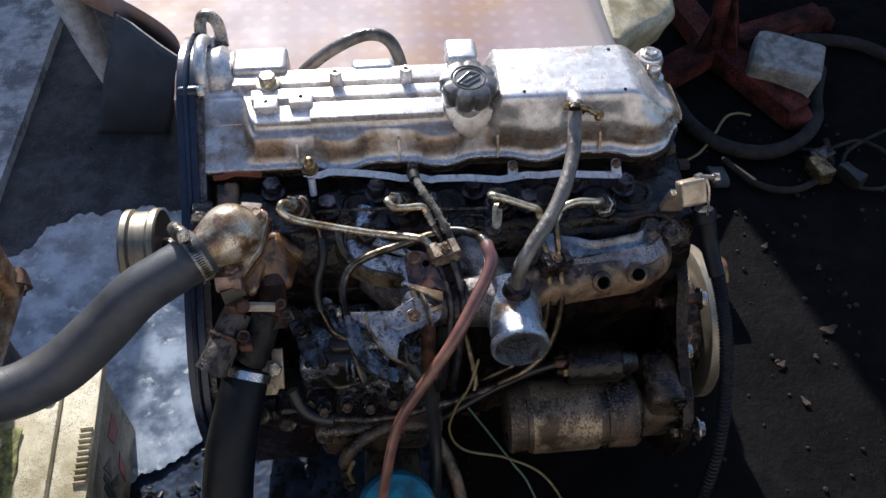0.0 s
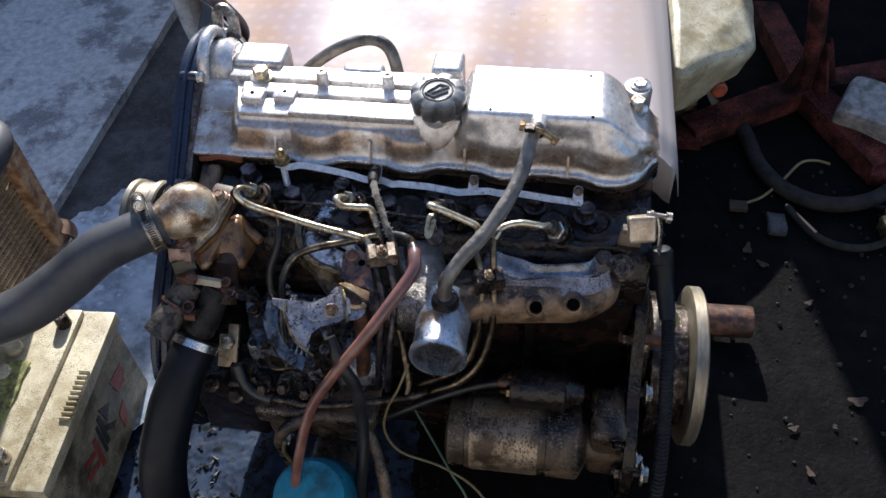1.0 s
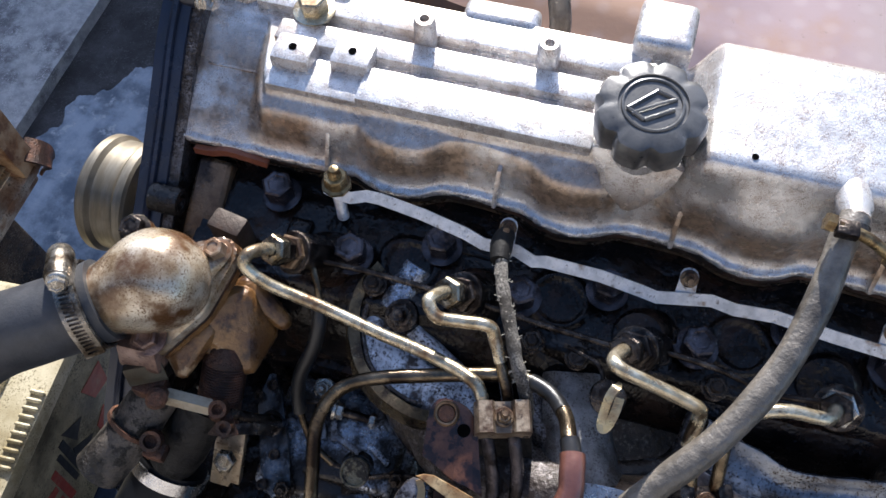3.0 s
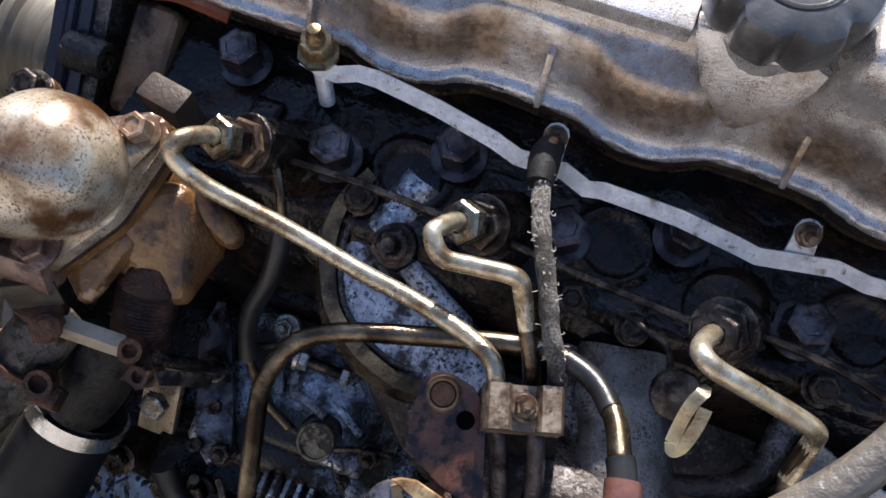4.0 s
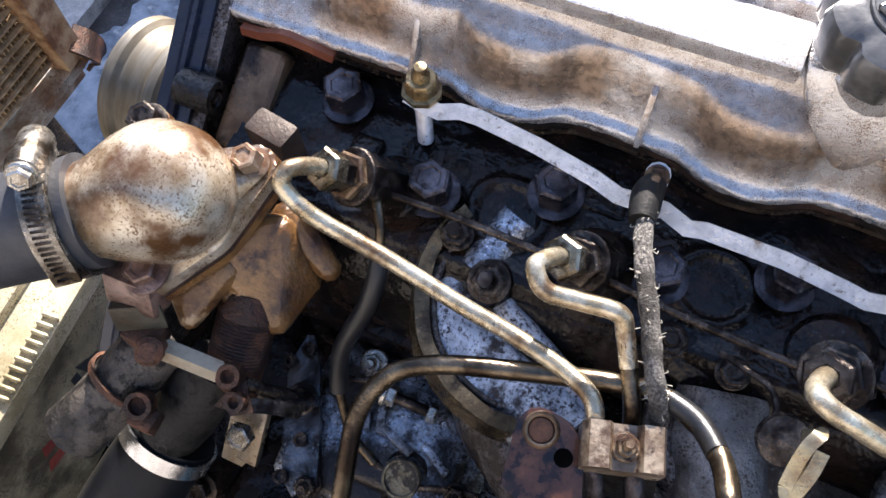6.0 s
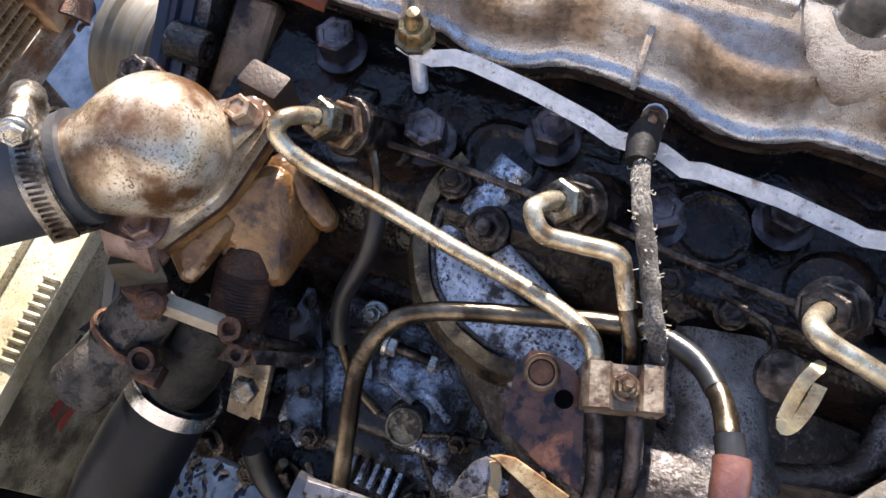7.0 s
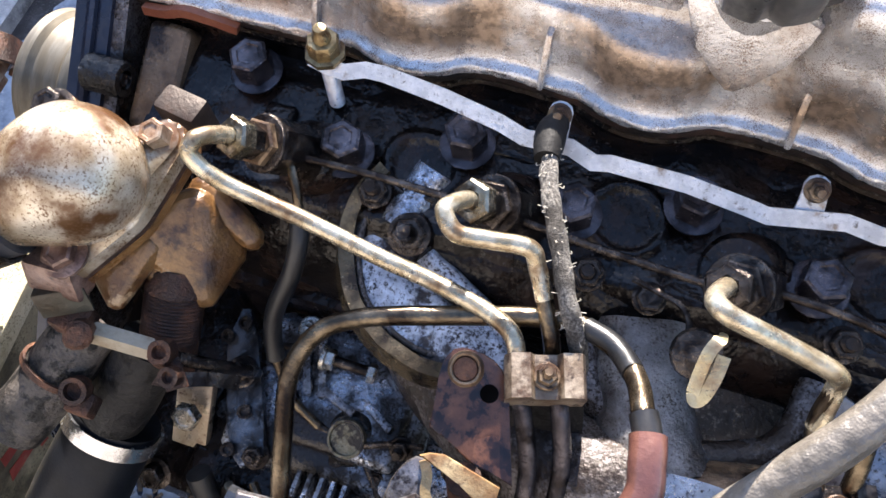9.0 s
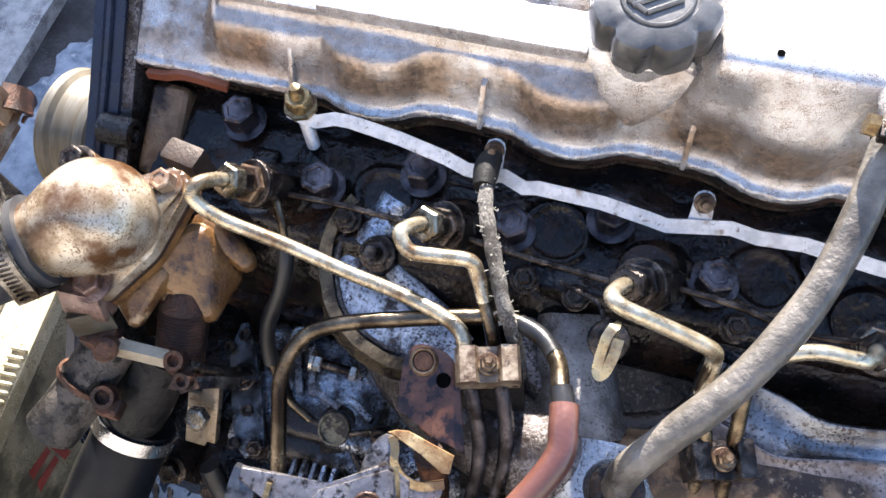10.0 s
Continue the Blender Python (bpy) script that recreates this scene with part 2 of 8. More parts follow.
CADMIUM = mat("yellow_cadmium_plating", (0.40, 0.26, 0.11), (0.60, 0.45, 0.24), 0.34, 0.35, 50, (0.21, 0.10, 0.04), 40, 0.55, 0.09, 0.3, 600, stain2=(0.10, 0.05, 0.025), s2scale=260, cut2=0.58)
LEDGE = mat("pinkish_grey_alloy", (0.22, 0.19, 0.185), (0.42, 0.375, 0.365), 0.40, 0.4, 50, (0.13, 0.085, 0.06), 34, 0.55, 0.09, 0.4, 500, stain2=(0.05, 0.038, 0.03), s2scale=520, cut2=0.56)
# blue-grey base holds the sky reflected in the oily channel
CHANNEL = mat("sky_tinted_oily_alloy", (0.20, 0.215, 0.245), (0.36, 0.38, 0.42), 0.24, 0.7, 50, (0.07, 0.06, 0.055), 30, 0.57, 0.08, 0.25, 500, 0.08, stain2=(0.05, 0.042, 0.038), s2scale=700, cut2=0.57)
TAN_DARK = mat("browned_plating", (0.14, 0.085, 0.045), (0.31, 0.225, 0.14), 0.34, 0.5, 50, (0.075, 0.042, 0.026), 50, 0.52, 0.07, 0.3, 600, 0.12, stain2=(0.025, 0.016, 0.012), s2scale=200, cut2=0.57)
MANI_BROWN = mat("brown_oily_alloy", (0.115, 0.068, 0.036), (0.27, 0.175, 0.10), 0.32, 0.25, 60, (0.030, 0.018, 0.012), 40, 0.53, 0.06, 0.4, 500, 0.14, stain2=(0.34, 0.26, 0.18), s2scale=420, cut2=0.625)
MANI_GREY = mat("grey_pitted_alloy", (0.17, 0.162, 0.160), (0.33, 0.318, 0.312), 0.40, 0.6, 60, (0.07, 0.052, 0.04), 30, 0.55, 0.10, 0.5, 500, 0.12, stain2=(0.05, 0.038, 0.03), s2scale=900, cut2=0.57, srough=0.28, bump2=0.2, b2scale=140)
APRON = mat("worn_dark_concrete", (0.045, 0.045, 0.048), (0.085, 0.085, 0.09), 0.7, 0.0, 30, (0.03, 0.03, 0.032), 12, 0.52, 0.12, 0.8, 220, stain2=(0.14, 0.14, 0.145), s2scale=500, cut2=0.60, spec=0.2)
NECK = mat("bare_alloy_neck", (0.34, 0.36, 0.40), (0.55, 0.575, 0.62), 0.30, 0.75, 60, (0.17, 0.12, 0.085), 40, 0.58, 0.06, 0.3, 700, 0.1, stain2=(0.05, 0.042, 0.036), s2scale=500, cut2=0.58)
HOLE = mat("black_hollow", (0.002, 0.002, 0.002), (0.004, 0.004, 0.004), 0.9, 0.0, 60, bump=0, spec=0.0)
NUT = mat("olive_plated_nut", (0.20, 0.175, 0.12), (0.46, 0.415, 0.32), 0.22, 0.85, 120, (0.07, 0.05, 0.03), 110, 0.53, 0.08, 0.2, 800)
PUMP = mat("wet_pump_alloy", (0.276, 0.299, 0.3565), (0.69, 0.736, 0.828), 0.26, 0.8, 110, (0.020, 0.015, 0.012), 24, 0.505, 0.05, 0.4, 500, 0.12, stain2=(0.03, 0.025, 0.022), s2scale=620, cut2=0.545, srough=0.18, smetal=0.1, bump2=0.25, b2scale=120)
MATT = mat("matt_dirty_rubber", (0.018, 0.018, 0.019), (0.036, 0.034, 0.033), 0.8, 0.0, 60, (0.03, 0.027, 0.025), 20, 0.58, 0.1, 0.3, 400, spec=0.12)
HOSE_BLACK = mat("smooth_black_hose", (0.0045, 0.0055, 0.008), (0.009, 0.0105, 0.014), 0.42, 0.0, 60, (0.016, 0.016, 0.017), 26, 0.64, 0.12, 0.12, 600, 0.10, spec=0.22)
CRACKED_DARK = mat("cracked_black_connector", (0.010, 0.010, 0.011), (0.026, 0.024, 0.022), 0.55, 0.0, 50, (0.004, 0.004, 0.004), 90, 0.54, 0.02, 0.8, 240, 0.1, stain2=(0.07, 0.06, 0.05), s2scale=120, cut2=0.63, spec=0.3)
# grimy cream, darkened further to paint the shade on the battery's side
CASE = mat("grimy_shaded_battery_case", (0.2019, 0.1755, 0.1158), (0.351, 0.3124, 0.2141), 0.5, 0.0, 24, (0.06, 0.05, 0.03), 18, 0.54, 0.10, 0.2, 300, stain2=(0.035, 0.03, 0.018), s2scale=500, cut2=0.575)
PLATE_GREY = mat("grey_pump_plate", (0.06804, 0.07294, 0.08359), (0.1847, 0.1944, 0.2158), 0.24, 0.75, 60, (0.022, 0.018, 0.015), 60, 0.56, 0.07, 0.2, 600, 0.10, stain2=(0.30, 0.31, 0.33), s2scale=600, cut2=0.60)
PORT = mat("blue_white_corroded_alloy", (0.36, 0.395, 0.47), (0.72, 0.77, 0.86), 0.34, 0.50, 160, (0.05, 0.04, 0.038), 62, 0.575, 0.05, 0.4, 600, 0.12, stain2=(0.030, 0.024, 0.026), s2scale=620, cut2=0.55, srough=0.22, smetal=0.2, bump2=0.15, b2scale=160)
OLIVE = mat("olive_brown_rim", (0.085, 0.062, 0.034), (0.23, 0.175, 0.10), 0.26, 0.6, 60, (0.03, 0.02, 0.013), 70, 0.56, 0.07, 0.3, 500, stain2=(0.30, 0.25, 0.17), s2scale=300, cut2=0.64)
BANJO = mat("flaking_yellow_cap", (0.17, 0.145, 0.085), (0.30, 0.27, 0.19), 0.35, 0.4, 160, (0.05, 0.04, 0.03), 130, 0.50, 0.04, 0.4, 600)
VIOLET = mat("violet_plated_steel", (0.19, 0.175, 0.18), (0.40, 0.375, 0.375), 0.28, 0.7, 50, (0.34, 0.29, 0.22), 40, 0.61, 0.06, 0.2, 600, stain2=(0.03, 0.022, 0.02), s2scale=300, cut2=0.57)
SEAL = mat("orange_sealant", (0.20, 0.06, 0.03), (0.27, 0.09, 0.042), 0.5, 0.0, 60, (0.12, 0.05, 0.03), 50, 0.6, 0.1, 0.4, 400)
GASKET = mat("brown_gasket", (0.045, 0.026, 0.020), (0.085, 0.045, 0.03), 0.5, 0.0, 90, (0.015, 0.012, 0.01), 40, 0.5, 0.1, 0.4, 400)
MAT_RUBBER = mat("dark_blue_grey_mat", (0.022, 0.026, 0.036), (0.035, 0.04, 0.052), 0.6, 0.0, 20, bump=0.3, bscale=260)
WIRE_Y = mat("yellow_wire", (0.16, 0.12, 0.05), (0.22, 0.175, 0.08), 0.45, 0.0, 80, bump=0)
WIRE_G = mat("green_wire", (0.06, 0.12, 0.08), (0.09, 0.16, 0.10), 0.45, 0.0, 80, bump=0)
LEAF = mat("dry_leaf", (0.03, 0.018, 0.012), (0.055, 0.035, 0.023), 0.8, 0.0, 90, (0.03, 0.02, 0.014), 60, 0.55, 0.1, 0.5, 300)
WALLMAT = mat("plain_render", (0.26, 0.24, 0.215), (0.34, 0.315, 0.285), 0.9, 0.0, 5, bump=0.3, bscale=60)


def sheet_material():
    """Pale vinyl with faint mauve and tan bands and a grid of whitish dots."""
    m = mat("dotted_vinyl", (0.26, 0.195, 0.21), (0.325, 0.25, 0.265), 0.50, 0.0, 6, (0.33, 0.21, 0.15), 3.6, 0.50, 0.08, 0.12, 90, 0.1, spec=0.12, stain2=(0.10, 0.085, 0.085), s2scale=130, cut2=0.655)
    nt = m.node_tree
    bs = nt.nodes["Principled BSDF"]
    tc = next(n for n in nt.nodes if n.type == "TEX_COORD")
    sc = nt.nodes.new("ShaderNodeVectorMath")
    sc.operation = "MULTIPLY"
    sc.inputs[1].default_value = (34, 34, 0)
    nt.links.new(tc.outputs["Object"], sc.inputs[0])
    fr = nt.nodes.new("ShaderNodeVectorMath")
    fr.operation = "FRACTION"
    nt.links.new(sc.outputs[0], fr.inputs[0])
    ds = nt.nodes.new("ShaderNodeVectorMath")
    ds.operation = "DISTANCE"
    ds.inputs[1].default_value = (0.5, 0.5, 0)
    nt.links.new(fr.outputs[0], ds.inputs[0])
    rng = nt.nodes.new("ShaderNodeMapRange")
    rng.interpolation_type = "SMOOTHSTEP"
    rng.inputs["From Min"].default_value, rng.inputs["From Max"].default_value = 0.08, 0.34
    rng.inputs["To Min"].default_value, rng.inputs["To Max"].default_value = 0.13, 0.0
    nt.links.new(ds.outputs["Value"], rng.inputs["Value"])
    # the pattern fades out towards the plain border
    sep = nt.nodes.new("ShaderNodeSeparateXYZ")
    nt.links.new(tc.outputs["Object"], sep.inputs[0])
    fade = nt.nodes.new("ShaderNodeMapRange")
    fade.inputs["From Min"].default_value, fade.inputs["From Max"].default_value = 0.20, 0.30
    fade.inputs["To Min"].default_value, fade.inputs["To Max"].default_value = 1.0, 0.0
    nt.links.new(sep.outputs["X"], fade.inputs["Value"])
    mul = nt.nodes.new("ShaderNodeMath")
    mul.operation = "MULTIPLY"
    nt.links.new(rng.outputs["Result"], mul.inputs[0])
    nt.links.new(fade.outputs["Result"], mul.inputs[1])
    old = bs.inputs["Base Color"].links[0].from_socket
    pale = nt.nodes.new("ShaderNodeMix")
    pale.data_type = "RGBA"
    inv = nt.nodes.new("ShaderNodeMath")
    inv.operation = "SUBTRACT"
    inv.inputs[0].default_value = 1.0
    nt.links.new(fade.outputs["Result"], inv.inputs[1])
    nt.links.new(inv.outputs[0], pale.inputs["Factor"])
    nt.links.new(old, pale.inputs[6])
    pale.inputs[7].default_value = (0.35, 0.315, 0.305, 1)
    mx = nt.nodes.new("ShaderNodeMix")
    mx.data_type = "RGBA"
    nt.links.new(mul.outputs[0], mx.inputs["Factor"])
    nt.links.new(pale.outputs[2], mx.inputs[6])
    mx.inputs[7].default_value = (0.55, 0.50, 0.51, 1)
    nt.links.new(mx.outputs[2], bs.inputs["Base Color"])
    return m


SHEET = sheet_material()


# ---- building helpers ----
def thing(name, loc, label, category, group="", kind=""):
    ob = new(name)
    ob.location = loc
    ob.empty_display_size = 0.02
    return tagged(ob, label, category, group, kind)


def to_mesh(name, bm, material, angle=38):
    bmesh.ops.recalc_face_normals(bm, faces=bm.faces)
    me = bpy.data.meshes.new(name)
    bm.to_mesh(me)
    bm.free()
    me.materials.append(material)
    me.polygons.foreach_set("use_smooth", [True] * len(me.polygons))
    me.set_sharp_from_angle(angle=radians(angle))
    return me


def attach(ob, parent):
    ob.parent = parent
    if parent.type == "EMPTY":
        ob.matrix_parent_inverse = Matrix.Translation(-parent.location)
    else:
        ob.matrix_parent_inverse = parent.matrix_basis.inverted()
    return ob


def part(name, bm, material, parent, label="", angle=38):
    ob = attach(new(name, to_mesh(name, bm, material, angle)), parent)
    return tagged(ob, label)


def solo(name, bm, material, label, category, group="", kind="", angle=38):
    return tagged(new(name, to_mesh(name, bm, material, angle)), label, category, group, kind)


def along(o, d, spin=0.0):
    """A pose at o whose z axis points along d."""
    return Matrix.Translation(o) @ Vector(d).to_track_quat("Z", "Y").to_matrix().to_4x4() @ Matrix.Rotation(radians(spin), 4, "Z")


def box(bm, c, size, m=None, bevel=0.002, seg=2, taper=None):
    made = bmesh.ops.create_cube(bm, size=1.0)["verts"]
    for v in made:
        v.co = Vector((v.co.x * size[0], v.co.y * size[1], v.co.z * size[2]))
        if taper and v.co.z < 0:
            v.co.x *= taper
            v.co.y *= taper
    if bevel:
        edges = list({e for v in made for e in v.link_edges})
        made = bmesh.ops.bevel(bm, geom=edges, offset=bevel, segments=seg, affect="EDGES", profile=0.6)["verts"] + [v for v in made if v.is_valid]
        made = list({v for v in made})
    tr = Matrix.Translation(c) if m is None else m @ Matrix.Translation(c)
    seen = set(made)
    stack = list(made)
    while stack:
        v = stack.pop()
        for e in v.link_edges:
            w = e.other_vert(v)
            if w not in seen:
                seen.add(w)
                stack.append(w)
    for v in seen:
        v.co = tr @ v.co
    return bm


def lathe(bm, prof, m, n=24, caps=True):
    """Revolves (radius, height) pairs about the local z axis of m."""
    rings = []
    for r, h in prof:
        rings.append([bm.verts.new(m @ Vector((r * math.cos(2 * math.pi * k / n), r * math.sin(2 * math.pi * k / n), h))) for k in range(n)])
    for a, b in zip(rings, rings[1:]):
        for k in range(n):
            bm.faces.new((a[k], a[(k + 1) % n], b[(k + 1) % n], b[k]))
    if caps:
        bm.faces.new(rings[0][::-1])
        bm.faces.new(rings[-1])
    return bm


def prism(bm, outline, h, m, bevel=0.0):
    """A flat plate: an outline in the local xy plane of m, raised by h."""
    low = [bm.verts.new((x, y, 0)) for x, y in outline]
    top = [bm.verts.new((x, y, h)) for x, y in outline]
    n = len(outline)
    faces = [bm.faces.new(low[::-1]), bm.faces.new(top)]
    faces += [bm.faces.new((low[k], low[(k + 1) % n], top[(k + 1) % n], top[k])) for k in range(n)]
    verts = low + top
    if bevel:
        out = bmesh.ops.bevel(bm, geom=list(faces[1].edges), offset=bevel, segments=2, affect="EDGES", profile=0.6)
        verts = list({v for v in verts if v.is_valid} | set(out["verts"]))
    for v in verts:
        v.co = m @ v.co
    return bm


def smooth_line(pts, k=6):
    """Points on a smooth curve through pts."""
    p = [Vector(q) for q in pts]
    p = [p[0] * 2 - p[1]] + p + [p[-1] * 2 - p[-2]]
    out = []
    for a, b, c, d in zip(p, p[1:], p[2:], p[3:]):
        for j in range(k):
            t = j / k
            out.append(0.5 * (2 * b + (c - a) * t + (2 * a - 5 * b + 4 * c - d) * t * t + (3 * b - a - 3 * c + d) * t**3))
    out.append(p[-2])
    return out


def tube(bm, pts, r, n=12, k=6, wave=None, raw=False):
    """A round hose or pipe along pts. wave(i, s): a factor on the radius."""
    line = [Vector(q) for q in pts] if raw else smooth_line(pts, k)
    rings, side = [], None
    for i, q in enumerate(line):
        d = (line[min(i + 1, len(line) - 1)] - line[max(i - 1, 0)]).normalized()
        if side is None:
            side = d.orthogonal().normalized()
        side = (side - d * side.dot(d)).normalized()
        up = d.cross(side)
        rr = r(i / (len(line) - 1)) if callable(r) else r
        if wave:
            rr *= wave(i)
        rings.append([bm.verts.new(q + rr * (math.cos(2 * math.pi * j / n) * side + math.sin(2 * math.pi * j / n) * up)) for j in range(n)])
    for a, b in zip(rings, rings[1:]):
        for j in range(n):
            bm.faces.new((a[j], a[(j + 1) % n], b[(j + 1) % n], b[j]))
    bm.faces.new(rings[0][::-1])
    bm.faces.new(rings[-1])
    return bm


def ribbon(bm, pts, w, th, up, k=5):
    """A flat strip along pts, w wide across up and th thick."""
    line = smooth_line(pts, k)
    up = Vector(up).normalized()
    rings = []
    for i, q in enumerate(line):
        d = (line[min(i + 1, len(line) - 1)] - line[max(i - 1, 0)]).normalized()
        nrm = (up - d * up.dot(d)).normalized()
        side = d.cross(nrm)
        ww = w(i / (len(line) - 1)) if callable(w) else w
        rings.append([bm.verts.new(q + side * ww * a + nrm * th * b) for a, b in ((-0.5, -0.5), (0.5, -0.5), (0.5, 0.5), (-0.5, 0.5))])
    for a, b in zip(rings, rings[1:]):
        for j in range(4):
            bm.faces.new((a[j], a[(j + 1) % 4], b[(j + 1) % 4], b[j]))
    bm.faces.new(rings[0][::-1])
    bm.faces.new(rings[-1])
    return bm


def roughen(bm, amount, scale, seed=0.0, cuts=0):
    if cuts:
        bmesh.ops.subdivide_edges(bm, edges=bm.edges[:], cuts=cuts, use_grid_fill=True)
    for v in bm.verts:
        p = v.co * scale + Vector((seed, seed * 0.7, -seed))
        v.co += Vector((noise.noise(p), noise.noise(p + Vector((31, 0, 0))), noise.noise(p + Vector((0, 57, 0))))) * amount
    return bm


BOLTS = {}


def bolt(parent, o, d, r=0.0075, h=0.006, material=None, name="bolt", washer=1.45, stud=0.0, spin=10.0, label=""):
    """A hex head on a washer at o, pointing along d; stud: the length of thread past the head."""
    material = material or STEEL_DARK
    key = (r, h, material.name, washer, stud)
    if key not in BOLTS:
        bm = bmesh.new()
        eye = Matrix.Identity(4)
        if washer:
            lathe(bm, [(r * washer * 0.96, -0.0005), (r * washer, 0.0003), (r * washer, 0.0014), (r * washer * 0.9, 0.0019), (0.002, 0.0019)], eye, 18)
        lathe(bm, [(r, 0.0012), (r, h - 0.0008), (r * 0.86, h), (r * 0.62, h), (r * 0.55, h - 0.0006), (0.0006, h - 0.0006)], eye, 6)
        if stud:
            prof = []
            turns = 5
            for i in range(turns):
                prof += [(r * 0.50, h + stud * i / turns), (r * 0.42, h + stud * (i + 0.5) / turns)]
            lathe(bm, prof + [(r * 0.40, h + stud)], eye, 10)
        BOLTS[key] = to_mesh(name, bm, material, 30)
    ob = attach(new(name, BOLTS[key]), parent)
    ob.matrix_basis = along(o, d, spin)
    return tagged(ob, label)


def bowl(x, y, cx, cy, rx, ry):
    d = math.hypot((x - cx) / rx, (y - cy) / ry)
    return max(0.0, min(1.0, (1.15 - d) / 0.3))


def ground_height(x, y):
    near = math.exp(-((x / 3) ** 2) - (y / 3) ** 2)
    z = near * (0.004 * noise.noise((x * 7, y * 7, 0.3)) + 0.0025 * noise.noise((x * 23, y * 23, 1.7)))
    wet = max(bowl(x, y, -0.49, 0.27, 0.2, 0.2), bowl(x, y, -0.40, 0.13, 0.13, 0.2))
    dry = bowl(x, y, 0.02, 0.1, 0.26, 0.16)
    return z * (1 - dry) - 0.009 * wet - 0.004


def build_ground():
    xs = [-60, -25, -10, -5, -3, -2] + [-1.5 + i * 0.025 for i in range(121)] + [2, 3, 5, 10, 25, 60]
    ys = [-60, -25, -10, -5, -3, -2, -1.4] + [-1.0 + i * 0.025 for i in range(97)] + [2, 3, 5, 10, 25, 60]
    bm = bmesh.new()
    g = [[bm.verts.new((x, y, ground_height(x, y))) for x in xs] for y in ys]
    for a, b in zip(g, g[1:]):
        for k in range(len(xs) - 1):
            bm.faces.new((a[k], a[k + 1], b[k + 1], b[k]))
    solo("ground", bm, EARTH, "near-black trodden earth yard", "ground", kind="structure")
    bm = bmesh.new()
    ring = []
    for k in range(900):
        a = 2 * math.pi * k / 900
        w = 1 + 0.16 * noise.noise((math.cos(a) * 1.8, math.sin(a) * 1.8, 5)) + 0.10 * noise.noise((math.cos(a) * 6, math.sin(a) * 6, 9)) + 0.03 * noise.noise((math.cos(a) * 18, math.sin(a) * 18, 3)) + 0.012 * noise.noise((math.cos(a) * 50, math.sin(a) * 50, 7))
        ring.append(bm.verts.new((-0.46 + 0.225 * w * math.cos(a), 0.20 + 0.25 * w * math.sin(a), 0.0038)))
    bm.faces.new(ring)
    solo("puddle", bm, WATER, "shallow oily puddle with sky blue painted in", "puddle", kind="structure")
    # churned wet mud under the lower hose
    bm = bmesh.new()
    n = 210
    g = []
    for j in range(n):
        row = []
        for i in range(n):
            x, y = -0.44 + 0.50 * i / (n - 1), -0.40 + 0.50 * j / (n - 1)
            edge = min(1.0, 6 * min(i, j, n - 1 - i, n - 1 - j) / n)
            lump = max(-0.0004, noise.noise((x * 30, y * 30, 4.0)) * 0.0016 + noise.noise((x * 120, y * 120, 8.0)) * 0.0009)
            row.append(bm.verts.new((x, y, -0.010 + edge * (0.008 + lump))))
        g.append(row)
    for a, b in zip(g, g[1:]):
        for k in range(n - 1):
            bm.faces.new((a[k], a[k + 1], b[k + 1], b[k]))
    solo("mud", bm, MUD, "wet churned mud with sky blue painted into its colour", "mud", kind="structure", angle=180)
    # dark chips and crumbs lying in the wet mud
    rnd = random.Random(21)
    bm = bmesh.new()
    for k in range(2600):
        x, y = rnd.uniform(-0.42, 0.04), rnd.uniform(-0.38, 0.06)
        if noise.noise((x * 22, y * 22, 1.0)) + 0.5 * noise.noise((x * 60, y * 60, 6.0)) < rnd.uniform(-0.15, 0.35):
            continue
        size = (rnd.uniform(0.003, 0.011), rnd.uniform(0.0015, 0.004), rnd.uniform(0.001, 0.0022))
        box(bm, (0, 0, 0), size, Matrix.Translation((x, y, 0.0008)) @ Euler((rnd.uniform(-0.3, 0.3), rnd.uniform(-0.3, 0.3), rnd.uniform(0, 3.1))).to_matrix().to_4x4(), bevel=0)
    solo("mud_chips", bm, CHIPS, "dark wet chips and crumbs in the mud", "chips", kind="stuff", angle=20)
    # worn dark apron between slab and engine
    bm = bmesh.new()
    g = []
    for j in range(60):
        row = []
        for i in range(24):
            u, y = i / 23, 0.20 + 1.4 * j / 59
            x = -0.74 + u * (0.50 + 0.05 * noise.noise((y * 5, 3, 1)) + 0.02 * noise.noise((y * 22, 8, 1)))
            d = min(1.0, 7 * min(1 - u, j / 30 + 0.03 + 0.05 * noise.noise((x * 30, 1, 4))))
            row.append(bm.verts.new((x, y, -0.012 + 0.013 * max(0.0, d) + 0.0015 * noise.noise((x * 25, y * 25, 3)))))
        g.append(row)
    for a, b in zip(g, g[1:]):
        for k in range(23):
            bm.faces.new((a[k], a[k + 1], b[k + 1], b[k]))
    solo("apron", bm, APRON, "worn dark grey concrete beside the engine", "concrete", kind="structure", angle=180)
    # concrete slab with a straight edge
    bm = bmesh.new()
    xs = [-9, -4, -2] + [-1.5 + 0.03 * i for i in range(28)]
    ys = [-6, -2] + [-1 + 0.03 * i for i in range(90)] + [3, 8]
    g = [[bm.verts.new((x + (0.0015 * noise.noise((1, y * 30, 2)) if x == xs[-1] else 0), y, 0.018 + 0.003 * noise.noise((x * 6, y * 6, 9)))) for x in xs] for y in ys]
    for a, b in zip(g, g[1:]):
        for k in range(len(xs) - 1):
            bm.faces.new((a[k], a[k + 1], b[k + 1], b[k]))
    low = [bm.verts.new((r[-1].co.x + 0.004, r[-1].co.y, -0.03)) for r in g]
    for k in range(len(g) - 1):
        bm.faces.new((g[k][-1], low[k], low[k + 1], g[k + 1][-1]))
